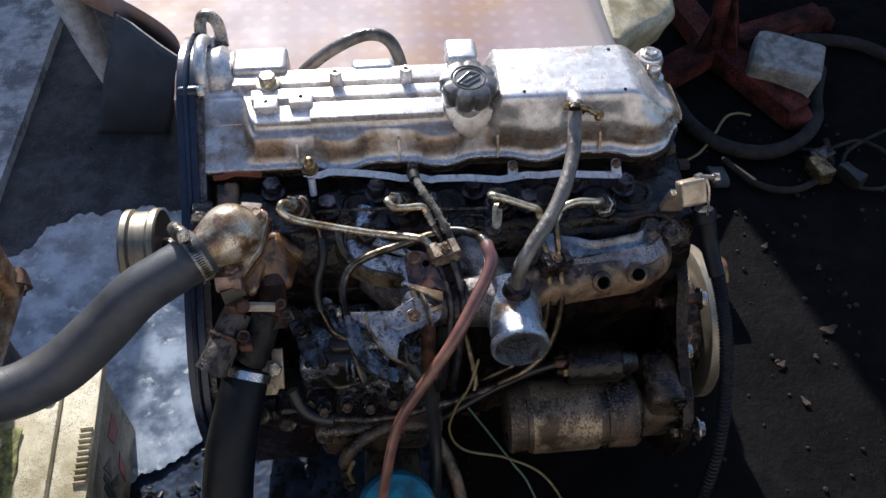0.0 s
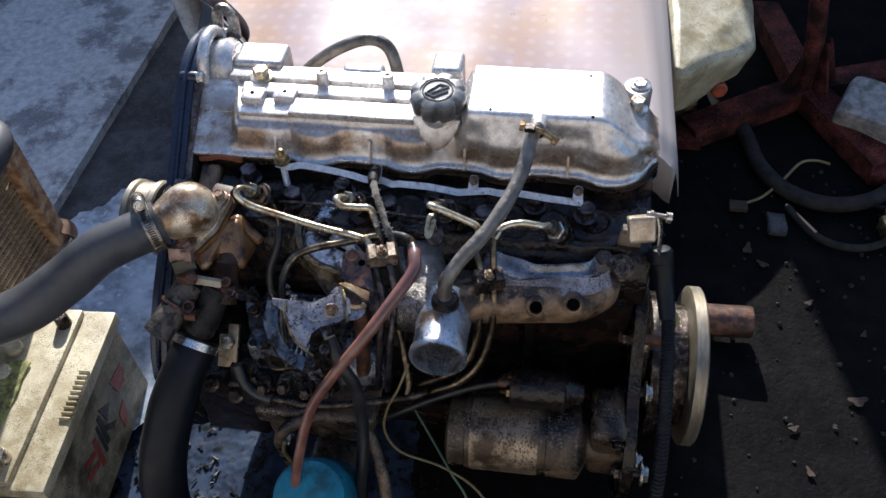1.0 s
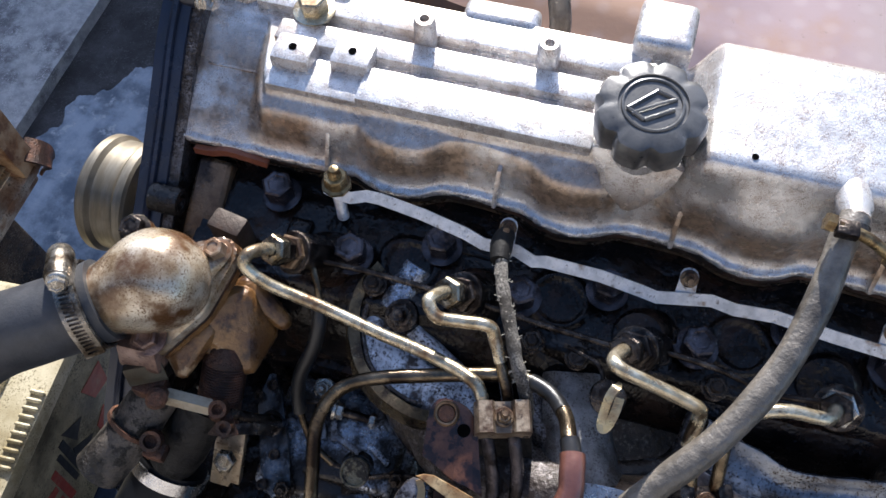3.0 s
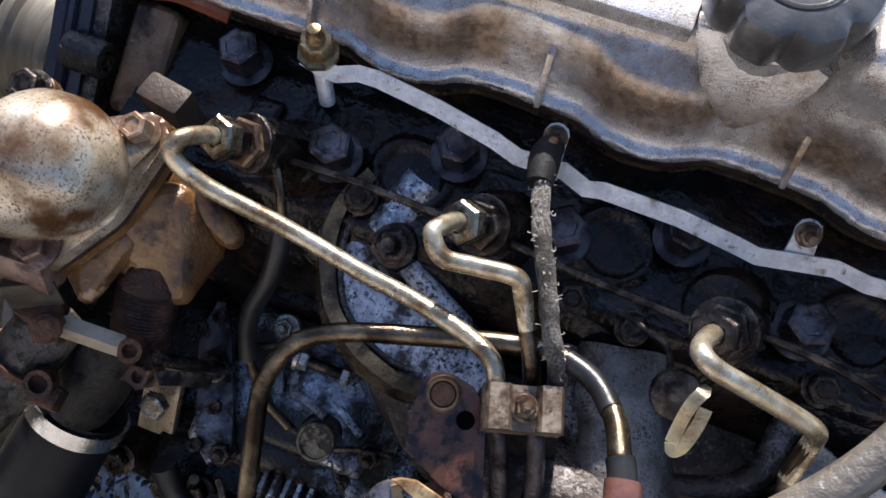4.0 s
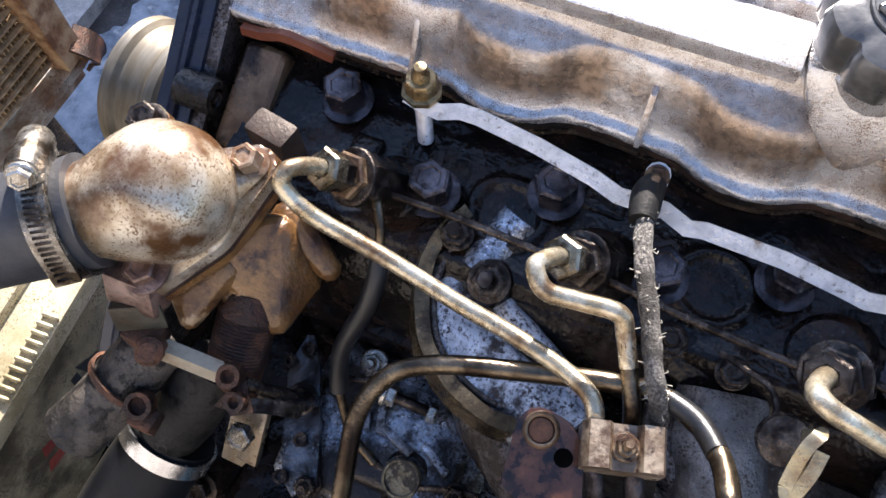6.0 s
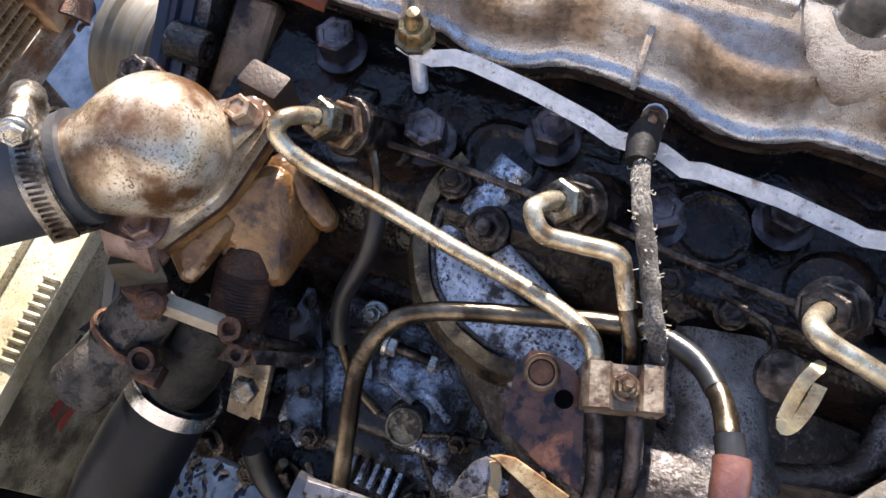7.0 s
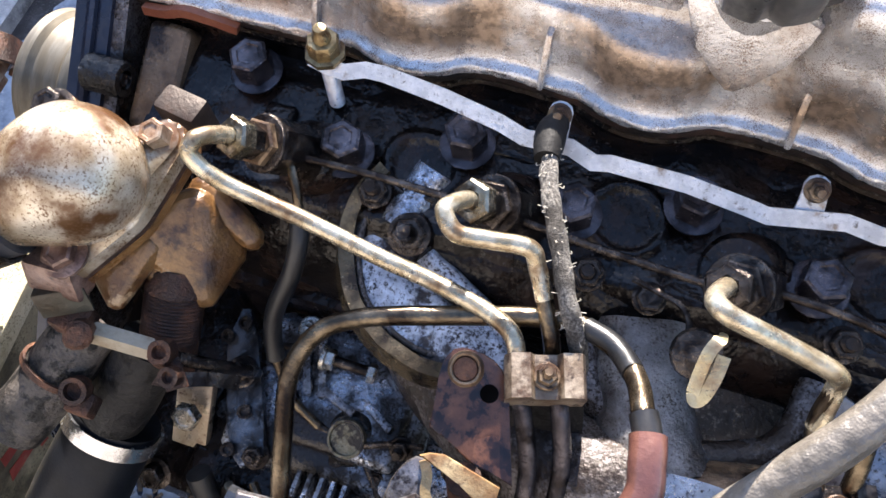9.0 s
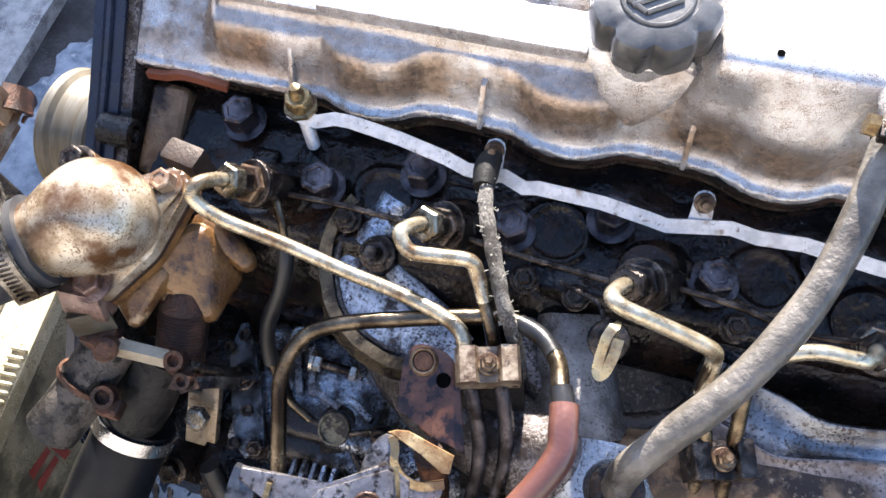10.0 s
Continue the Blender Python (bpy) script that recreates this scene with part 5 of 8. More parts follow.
def build_thermostat():
    c = Vector((-0.1880, -0.0172, 0.4558))
    tilt = Vector((-0.10, -0.18, 1)).normalized()
    d = Vector((-0.800, -0.595, -0.07)).normalized()
    # round dome drawn out into the hose neck, turned about the neck's axis
    r = 0.0270
    prof = [(r * math.sin(a), -r * math.cos(a)) for a in [math.pi * (0.02 + 0.55 * k / 22) for k in range(23)]]
    prof += [(0.0252, 0.0105), (0.0236, 0.0150), (0.0218, 0.0195), (0.0201, 0.0235), (0.0190, 0.0262), (0.0188, 0.0282), (0.0180, 0.0294), (0.0180, 0.0440)]
    bm = bmesh.new()
    lathe(bm, chaikin(prof, 1), along(c, d), 64)
    for v in bm.verts:
        v.co += (v.co - c).normalized() * 0.00045 * noise.noise(v.co * 90)
    dome = part("thermostat_housing", bm, DOME, engine, "stained bronze-coloured thermostat dome", 60)
    # flange with three ears
    m = along(c + tilt * -0.0212, tilt)
    inv = m.inverted()
    ears = [Vector((-0.166, 0.0115, 0.436)), Vector((-0.188, -0.0425, 0.438)), Vector((-0.219, 0.014, 0.434))]
    spots = []
    for q, w in [(inv @ e, 0.0092) for e in ears[:2]] + [(Vector((0, 0, 0)), 0.0238)]:
        spots += [(q.x + w * math.cos(a * math.pi / 18), q.y + w * math.sin(a * math.pi / 18)) for a in range(36)]
    outline = hull(spots)
    bm = bmesh.new()
    prism(bm, outline, 0.0062, m, 0.0018)
    q = inv @ ears[2]
    lathe(bm, [(0.0085, 0.0), (0.0085, 0.0055), (0.0078, 0.0062), (0.002, 0.0062)], m @ Matrix.Translation((q.x, q.y, 0)), 20)
    ribbon(bm, [m @ Vector((q.x * 0.5, q.y * 0.5, 0.003)), m @ Vector((q.x * 0.95, q.y * 0.95, 0.003))], 0.014, 0.006, tilt, 2)
    part("flange", bm, DOME, dome, "cream-coloured flange with bolt ears")
    # web from the dome to the ear beside the injectors
    e = inv @ ears[0]
    bm = bmesh.new()
    loft(bm, [circle(m @ Vector((e.x, e.y, 0.0078)), tilt, 0.0074, 18), circle(m @ Vector((e.x * 0.45, e.y * 0.45, 0.013)), tilt, 0.0085, 18), circle(m @ Vector((e.x * 0.40, e.y * 0.40, 0.0062)), tilt, 0.012, 18)], 0.0004, 2.0)
    part("ear_web", bm, DOME, dome, "smooth web towards the bolt ear", 60)
    bm = bmesh.new()
    prism(bm, [(x * 0.985, y * 0.985) for x, y in outline], 0.0030, m @ Matrix.Translation((0, 0, -0.0030)))
    part("flange_gasket", bm, GASKET, dome, "dark brown paper gasket")
    bm = bmesh.new()
    prism(bm, outline, 0.0040, m @ Matrix.Translation((0, 0, -0.0070)), 0.0)
    part("lower_flange", bm, TAN_ROUGH, dome, "brown lower flange")
    for e, mt, h, w in zip(ears, (TAN, RUST_PALE, STEEL_DARK), (0.010, 0.006, 0.008), (1.08, 1.5, 1.3)):
        q = inv @ e
        bolt(dome, m @ Vector((q.x, q.y, 0.0066)), tilt, 0.0056 if mt is TAN else 0.0068, h, mt, "bolt", w)
    # rounded casting that steps down from the flange towards the lower stub
    bm = bmesh.new()
    loft(bm, [ball((-0.1760, -0.0180, 0.4205), 0.0100), ball((-0.1560, -0.0030, 0.4200), 0.0090), ball((-0.1425, -0.0115, 0.4010), 0.0062), ball((-0.1470, -0.0310, 0.4000), 0.0066), ball((-0.1640, -0.0260, 0.4080), 0.0074), ball((-0.1600, -0.0050, 0.3950), 0.0080)], 0.0007, 1.0)
    loft(bm, [ball((-0.1560, 0.0050, 0.4190), 0.0080), ball((-0.1350, -0.0045, 0.4070), 0.0055), ball((-0.1480, 0.0050, 0.3950), 0.0070)], 0.0007, 5.0)
    loft(bm, [ball((-0.1880, -0.0310, 0.4190), 0.0075), ball((-0.1690, -0.0250, 0.4180), 0.0070), ball((-0.1745, -0.0470, 0.4110), 0.0046), ball((-0.1800, -0.0300, 0.4060), 0.0070)], 0.0007, 9.0)
    lathe(bm, [(0.0066, -0.008), (0.0062, 0.001), (0.0048, 0.0034), (0.0030, 0.0036), (0.0022, 0.0026), (0.0004, 0.0026)], along((-0.1640, -0.0300, 0.4105), (-0.1, -0.62, 0.78)), 20)
    body = part("outlet_body", bm, TAN_ROUGH, engine, "brown deposit-covered water outlet casting", 70)
    # rusty block and folded clip plate below the front ear
    bm = bmesh.new()
    box(bm, (0, 0, 0), (0.023, 0.012, 0.016), Matrix.Translation((-0.192, -0.0485, 0.428)) @ Matrix.Rotation(radians(-24), 4, "X"), bevel=0.0025)
    roughen(bm, 0.0008, 120, 2)
    part("ear_block", bm, RUST_PALE, body, "rusty block under the ear")
    bm = bmesh.new()
    wide = Vector((0.89, 0.46, 0)).normalized()
    high = Vector((0.0, 0.44, 0.90))
    high = (high - wide * high.dot(wide)).normalized()
    out = wide.cross(high)
    mm = Matrix((wide, high, out)).transposed().to_4x4()
    mm.translation = Vector((-0.1885, -0.0575, 0.4215))
    box(bm, (0, 0, 0), (0.0205, 0.0120, 0.0014), mm, bevel=0.0005)
    box(bm, (0, 0.0056, -0.004), (0.0205, 0.0014, 0.009), mm, bevel=0.0005)
    part("clip_plate", bm, mat("olive_grey_clip", (0.050, 0.048, 0.036), (0.085, 0.082, 0.064), 0.4, 0.25, 60, (0.05, 0.035, 0.02), 60, 0.56), body, "olive-grey folded clip plate")
    bm = bmesh.new()
    box(bm, (-0.189, -0.060, 0.408), (0.017, 0.012, 0.010), bevel=0.003, seg=2)
    lathe(bm, [(0.006, 0), (0.006, 0.006), (0.004, 0.008), (0.001, 0.008)], along((-0.182, -0.064, 0.411), (0.3, -0.5, 0.8)), 12)
    roughen(bm, 0.0016, 90, 6)
    part("clip_crust", bm, RUST, body, "crusted rusty lower block")
    # threaded rusty stub for the lower hose
    bm = bmesh.new()
    prof = [(0.0080, -0.010), (0.0122, -0.002)]
    for i in range(14):
        prof += [(0.0127, 0.0016 * i), (0.0119, 0.0016 * i + 0.0008)]
    lathe(bm, prof + [(0.0123, 0.024), (0.0123, 0.040)], along((-0.1583, -0.0335, 0.4018), (-0.02, -0.62, -0.55)), 26)
    part("lower_stub", bm, RUST, body, "rusty threaded stub")


build_thermostat()


def band(name, parent, c, d, r, w, material, label, th=0.0014, screw=None):
    bm = bmesh.new()
    lathe(bm, [(r, -w / 2), (r + th, -w / 2), (r + th, w / 2), (r, w / 2)], along(c, d), 40, caps=False)
    ob = part(name, bm, material, parent, label)
    return ob


def hose_clip(parent, c, d, r, w, side, material, screwmat):
    """A worm-drive clamp round d at c; its screw housing sits towards side, and the slots run on over the near half of the band."""
    ob = band("hose_clamp", parent, c, d, r, w, material, "slotted worm-drive hose clamp")
    m = along(c, d)
    q = m.to_3x3().inverted() @ side
    ang = math.atan2(q.y, q.x)
    s, t = math.cos(ang), math.sin(ang)
    o = m @ Vector((s * (r + 0.0050), t * (r + 0.0050), 0))
    axis = m.to_3x3() @ Vector((-t, s, 0))
    way = 1 if axis.y < 0 else -1
    axis = axis * way
    bm = bmesh.new()
    lathe(bm, [(0.0030, -0.0135), (0.0058, -0.0130), (0.0066, -0.011), (0.0066, 0.008), (0.0058, 0.0105), (0.0030, 0.0110)], along(o, axis), 16)
    box(bm, (0, -0.0035, 0), (w * 1.15, 0.006, 0.022), along(o, axis, 0), bevel=0.0015)
    part("screw_housing", bm, material, ob)
    bolt(ob, o + axis * 0.011, axis, 0.0044, 0.005, screwmat, "screw", 1.2)
    # loose end of the band past the housing
    bm = bmesh.new()
    line = []
    for k in range(12):
        a = ang + way * (0.25 + 0.16 * k)
        lift = 0.0019 + 0.0032 * max(0.0, (k - 8) / 3) ** 2
        line.append(m @ Vector((math.cos(a) * (r + lift), math.sin(a) * (r + lift), 0.0004)))
    rings = []
    out = m.to_3x3() @ Vector((0, 0, 1))
    for p in line:
        n = (p - c).normalized()
        rings.append([bm.verts.new(p + out * w * 0.5 * a + n * 0.0006 * b) for a, b in ((-1, -1), (1, -1), (1, 1), (-1, 1))])
    for a, b in zip(rings, rings[1:]):
        for j in range(4):
            bm.faces.new((a[j], a[(j + 1) % 4], b[(j + 1) % 4], b[j]))
    bm.faces.new(rings[0][::-1])
    bm.faces.new(rings[-1])
    part("band_end", bm, material, ob)
    slot = None
    for k in range(18):
        a = ang + way * (0.42 + k * 0.088)
        if slot is None:
            bm = bmesh.new()
            box(bm, (0, 0, 0), (0.0010, w * 0.52, 0.0005), bevel=0)
            slot = to_mesh("worm_slot", bm, STEEL_DARK)
        lift = 0.0027 + 0.0032 * max(0.0, ((a - ang) * way - 0.25 - 1.28) / 0.48) ** 2
        q = m @ Vector((math.cos(a) * (r + lift), math.sin(a) * (r + lift), 0.0004))
        cols = [m.to_3x3() @ Vector(v) for v in ((-math.sin(a), math.cos(a), 0), (0.25 * -math.sin(a), 0.25 * math.cos(a), 1), (math.cos(a), math.sin(a), 0))]
        piece = attach(new("worm_slot", slot), ob)
        piece.matrix_basis = Matrix(((*cols[0], 0), (*cols[1], 0), (*cols[2], 0), (0, 0, 0, 1))).transposed()
        piece.matrix_basis.translation = q
    return ob


CONDUIT = [(0.269, -0.030, 0.372), (0.2705, -0.054, 0.360), (0.2710, -0.084, 0.340), (0.274, -0.110, 0.300), (0.277, -0.132, 0.250), (0.278, -0.150, 0.19), (0.276, -0.165, 0.12), (0.272, -0.185, 0.05), (0.268, -0.21, 0.010)]


def build_hoses():
    # upper radiator hose, in an S from the thermostat to the radiator
    top = [(-0.2100, -0.0335, 0.4540), (-0.2205, -0.0412, 0.4525), (-0.2410, -0.0535, 0.4488), (-0.267, -0.067, 0.440), (-0.297, -0.086, 0.420), (-0.335, -0.112, 0.402), (-0.377, -0.132, 0.400), (-0.430, -0.138, 0.412), (-0.490, -0.132, 0.425), (-0.540, -0.125, 0.43)]
    h = thing("radiator_hose", (-0.36, -0.12, 0.38), "dusty dark grey upper radiator hose clamped to the thermostat", "hose")
    bm = bmesh.new()
    tube(bm, top, lambda s: 0.0222 - 0.001 * math.sin(s * 9), 28, 7)
    part("hose", bm, RUBBER_DUSTY, h)
    d = Vector((-0.800, -0.595, -0.08)).normalized()
    hose_clip(h, Vector((-0.2180, -0.0392, 0.4526)), d, 0.0226, 0.0100, Vector((-0.22, 0.34, 0.90)), mat("greasy_clamp_steel", (0.20, 0.18, 0.15), (0.46, 0.43, 0.38), 0.3, 0.85, 150, (0.06, 0.045, 0.03), 90, 0.52, 0.08, 0.3, 700), STEEL)
    # lower hose with a bright band
    low = [(-0.182, -0.070, 0.352), (-0.188, -0.084, 0.340), (-0.199, -0.120, 0.319), (-0.207, -0.148, 0.296), (-0.213, -0.180, 0.262), (-0.214, -0.205, 0.215), (-0.208, -0.220, 0.16), (-0.205, -0.235, 0.09), (-0.205, -0.25, 0.025)]
    h = thing("water_hose", (-0.225, -0.18, 0.0), "smooth black lower water hose with a bright band", "hose")
    bm = bmesh.new()
    tube(bm, low[1:], lambda s: 0.0208 + 0.0024 * min(1.0, s * 4), 28, 7)
    lathe(bm, [(0.0206, -0.002), (0.0206, 0.002), (0.010, 0.003)], along(Vector(low[1]).lerp(Vector(low[2]), 0.06), Vector(low[2]) - Vector(low[1])), 24)
    part("hose", bm, HOSE_BLACK, h)
    d = (Vector(low[2]) - Vector(low[1])).normalized()
    band("band", h, Vector(low[1]).lerp(Vector(low[2]), 0.14), d, 0.0216, 0.0078, mat("bright_zinc_band", (0.55, 0.55, 0.56), (0.72, 0.72, 0.73), 0.22, 0.95, 200, (0.3, 0.22, 0.16), 60, 0.64, 0.06, 0.1, 800), "bright metal band")
    # cracked connector and the bypass stub
    h = thing("bypass_hose", (-0.19, -0.08, 0.36), "cracked grey rubber bypass hose with a rusty spring clip", "hose")
    bm = bmesh.new()
    tube(bm, [(-0.164, -0.055, 0.388), (-0.169, -0.064, 0.379), (-0.177, -0.076, 0.364), (-0.184, -0.083, 0.354)], lambda s: 0.0134 + 0.0022 * s, 28, 8)
    part("connector", bm, CRACKED_DARK, h)
    bm = bmesh.new()
    tube(bm, [(-0.190, -0.058, 0.394), (-0.196, -0.070, 0.389), (-0.206, -0.090, 0.378), (-0.215, -0.104, 0.370)], lambda s: 0.0130 + 0.0012 * s, 28, 8)
    part("stub", bm, RUBBER_CRACKED, h)
    d = Vector((-0.011, -0.02, -0.011)).normalized()
    b = band("spring_clip", h, Vector((-0.200, -0.078, 0.3855)), d, 0.0140, 0.0026, RUST, "rusty spring clip")
    bm = bmesh.new()
    lathe(bm, [(0.0058, 0.0), (0.0058, 0.007), (0.0038, 0.007), (0.0038, 0.003), (0.001, 0.003)], along((-0.1835, -0.083, 0.390), (0.2, -0.4, 0.9)), 16)
    box(bm, (-0.181, -0.088, 0.386), (0.012, 0.010, 0.008), bevel=0.002)
    part("clip_ear", bm, RUST, b)
    # breather hose from the cover to the intake
    h = thing("breather_hose", (0.10, -0.02, 0.40), "oily grey breather hose from valve cover to intake", "hose")
    bm = bmesh.new()
    tube(bm, [(0.132, 0.078, 0.505), (0.128, 0.064, 0.502), (0.124, 0.040, 0.493), (0.116, 0.013, 0.484), (0.105, -0.010, 0.475), (0.091, -0.031, 0.465), (0.076, -0.048, 0.455), (0.064, -0.062, 0.441), (0.062, -0.068, 0.420)], lambda s: 0.0066 + 0.0002 * math.sin(s * 30), 20, 8)
    part("hose", bm, BREATHER, h)
    d = Vector((-0.02, -0.85, -0.2)).normalized()
    b = band("wire_clamp", h, Vector((0.1305, 0.071, 0.5035)), d, 0.0069, 0.004, STEEL_DARK, "screw clamp")
    bm = bmesh.new()
    tube(bm, [(0.122, 0.066, 0.513), (0.136, 0.064, 0.511), (0.152, 0.060, 0.503)], 0.0028, 12, 4)
    lathe(bm, [(0.0030, 0.0), (0.0050, 0.0), (0.0050, 0.0050), (0.0030, 0.0052)], along((0.1475, 0.0613, 0.5052), (1, -0.25, -0.5)), 6)
    lathe(bm, [(0.0010, 0.0), (0.0044, 0.0), (0.0044, 0.0040), (0.0010, 0.0042)], along((0.1205, 0.0663, 0.5133), (-1, 0.1, 0.1)), 6)
    part("clamp_screw", bm, BRASS, b, "yellow clamp screw")
    bm = bmesh.new()
    box(bm, (0.126, 0.065, 0.513), (0.010, 0.008, 0.005), bevel=0.001)
    part("clamp_ear", bm, STEEL_DARK, b)
    # red-brown fuel hose hanging down at the front
    h = thing("fuel_hose", (-0.03, -0.15, 0.0), "red-brown rubber fuel hose hanging from a steel pipe", "hose")
    bm = bmesh.new()
    tube(bm, [(0.0342, -0.0490, 0.4610), (0.0356, -0.057, 0.461), (0.036, -0.070, 0.458), (0.022, -0.095, 0.448), (-0.001, -0.126, 0.428), (-0.027, -0.147, 0.398), (-0.049, -0.160, 0.36), (-0.061, -0.178, 0.32), (-0.070, -0.198, 0.27), (-0.074, -0.215, 0.20), (-0.07, -0.235, 0.10), (-0.06, -0.26, 0.02), (-0.03, -0.32, 0.006)], lambda u: 0.0058 - 0.0010 * sstep(u, 0.15, 0.5), 18, 7)
    part("hose", bm, REDHOSE, h)
    bm = bmesh.new()
    tube(bm, [(0.0315, -0.0425, 0.4600), (0.0335, -0.0475, 0.4605), (0.0350, -0.0530, 0.4605)], 0.0047, 16, 5)
    tube(bm, [(0.008, -0.0130, 0.4393), (0.016, -0.0163, 0.4420), (0.0215, -0.0204, 0.4443), (0.0262, -0.0270, 0.4490)], 0.0040, 14, 5)
    part("end_sleeve", bm, RUBBER, h, "black sleeve at the pipe end")
    # black hose and wires before the block
    h = thing("drain_hose", (-0.02, -0.14, 0.0), "thin black rubber hose hanging before the engine", "hose")
    bm = bmesh.new()
    tube(bm, [(-0.045, -0.095, 0.38), (-0.033, -0.110, 0.36), (-0.020, -0.118, 0.33), (-0.016, -0.133, 0.28), (-0.017, -0.156, 0.24), (-0.019, -0.17, 0.2), (-0.015, -0.20, 0.1), (0.0, -0.24, 0.006)], 0.0062, 14, 6)
    part("hose", bm, RUBBER, h)
    h = thing("battery_cable", (0.04, -0.07, 0.2), "black cable crossing to the starter solenoid", "cable")
    bm = bmesh.new()
    tube(bm, [(-0.06, -0.085, 0.19), (-0.023, -0.094, 0.222), (0.04, -0.076, 0.25), (0.085, -0.068, 0.272), (0.118, -0.066, 0.285), (0.128, -0.064, 0.282)], 0.004, 12, 6)
    part("cable", bm, RUBBER, h)
    bm = bmesh.new()
    lathe(bm, [(0.0048, 0), (0.0048, 0.008)], along((0.113, -0.066, 0.284), (0.9, 0, 0.1)), 12)
    part("copper_lug", bm, RUST, h, "copper-coloured cable lug")
    for pts, mt, lab in (([(0.028, -0.093, 0.345), (0.018, -0.108, 0.32), (0.006, -0.112, 0.29), (0.000, -0.116, 0.25), (0.016, -0.123, 0.22), (0.064, -0.127, 0.2), (0.108, -0.144, 0.17), (0.16, -0.18, 0.05), (0.18, -0.22, 0.004)], WIRE_Y, "thin loose yellow wire"), ([(0.02, -0.070, 0.225), (0.048, -0.100, 0.2), (0.069, -0.123, 0.18), (0.089, -0.140, 0.15), (0.12, -0.18, 0.06), (0.13, -0.22, 0.004)], WIRE_G, "thin loose green wire")):
        bm = bmesh.new()
        tube(bm, pts, 0.0013, 8, 6)
        solo("loose_wire", bm, mt, lab + " hanging before the engine", "wire", "loose wires")
    # braided glow plug lead
    h = thing("glow_plug_lead", (-0.01, 0.02, 0.40), "frayed grey braided glow plug lead with black boot", "cable")
    bm = bmesh.new()
    line = [(-0.0215, 0.048, 0.4515), (-0.020, 0.036, 0.453), (-0.015, 0.022, 0.454), (-0.008, 0.007, 0.453), (-0.0010, -0.008, 0.4485), (0.0050, -0.0165, 0.4405), (0.0090, -0.0215, 0.424), (0.011, -0.025, 0.39), (0.011, -0.030, 0.35)]
    tube(bm, line, lambda s: 0.0034 + 0.0002 * math.sin(s * 60), 16, 8)
    lead = part("braid", bm, FABRIC, h)
    rnd = random.Random(4)
    sm = smooth_line(line[:6], 12)
    bm = bmesh.new()
    for k in range(90):
        q = sm[rnd.randrange(len(sm))]
        o = Vector((rnd.uniform(-1, 1), rnd.uniform(-1, 1), rnd.uniform(-0.3, 1))).normalized()
        tube(bm, [q + o * 0.0034, q + o * 0.0045 + Vector((rnd.uniform(-1, 1), rnd.uniform(-1, 1), 0)) * 0.0012, q + o * rnd.uniform(0.0044, 0.0056)], 0.00016, 4, 2)
    tagged(part("frayed_threads", bm, mat("white_fibre", (0.42, 0.38, 0.31), (0.56, 0.52, 0.44), 0.9, 0, 300), lead, "pale loose fibres"), kind="stuff")
    bm = bmesh.new()
    tube(bm, [(-0.0228, 0.0605, 0.4475), (-0.0238, 0.055, 0.4500), (-0.0232, 0.048, 0.4515), (-0.0222, 0.041, 0.4525)], lambda s: 0.0048 + 0.0012 * math.sin(3.1 * s), 14, 5)
    part("boot", bm, mat("matt_black_rubber", (0.008, 0.008, 0.008), (0.016, 0.015, 0.014), 0.6, 0, 60, spec=0.25), h, "black rubber boot")
    # small braided return hose
    h = thing("return_hose", (-0.115, -0.01, 0.38), "small dark braided return hose with metal ferrules", "hose")
    bm = bmesh.new()
    tube(bm, [(-0.122, 0.022, 0.432), (-0.116, 0.012, 0.428), (-0.113, 0.003, 0.419)], 0.0021, 10, 5)
    part("metal_end", bm, PIPE_DARK, h)
    bm = bmesh.new()
    tube(bm, [(-0.113, 0.003, 0.419), (-0.112, -0.004, 0.414), (-0.113, -0.014, 0.405), (-0.119, -0.026, 0.390), (-0.120, -0.034, 0.378), (-0.118, -0.041, 0.368)], 0.0042, 12, 6)
    part("hose", bm, RUBBER, h)
    bm = bmesh.new()
    tube(bm, [(-0.118, -0.041, 0.368), (-0.114, -0.047, 0.36), (-0.108, -0.054, 0.35), (-0.095, -0.060, 0.343)], 0.0022, 10, 5)
    part("metal_end", bm, PIPE_DARK, h)
    # pipe at the back of the cover
    h = thing("vacuum_hose", (-0.07, 0.21, 0.44), "grey rubber vacuum hose arching behind the valve cover", "hose")
    bm = bmesh.new()
    tube(bm, [(-0.150, 0.205, 0.43), (-0.126, 0.213, 0.455), (-0.093, 0.217, 0.478), (-0.060, 0.224, 0.487), (-0.038, 0.220, 0.481), (-0.027, 0.207, 0.460), (-0.026, 0.200, 0.43)], 0.0068, 14, 7)
    part("hose", bm, BREATHER, h)
    # corrugated conduit at the flywheel
    h = thing("wiring_conduit", (0.27, -0.12, 0.0), "black corrugated wiring conduit with a rubber boot", "cable")
    bm = bmesh.new()
    tube(bm, [(0.2575, 0.0110, 0.4140), (0.2610, 0.0030, 0.4020), (0.2640, -0.0080, 0.3890), (0.269, -0.032, 0.371)], lambda s: 0.0112 - 0.0036 * s, 20, 6)
    lathe(bm, [(0.0095, -0.008), (0.0112, -0.006), (0.0112, 0.003), (0.0090, 0.006), (0.0070, 0.0065), (0.0020, 0.0065)], along((0.2570, 0.0105, 0.4155), (-0.15, 0.45, 0.9)), 20)
    part("boot", bm, HOSE_BLACK, h, "black rubber boot")
    bm = bmesh.new()
    tube(bm, CONDUIT, 0.0070, 12, 44, wave=lambda i: 1.0 if i % 4 < 2 else 0.86)
    part("conduit", bm, HOSE_BLACK, h, angle=30)
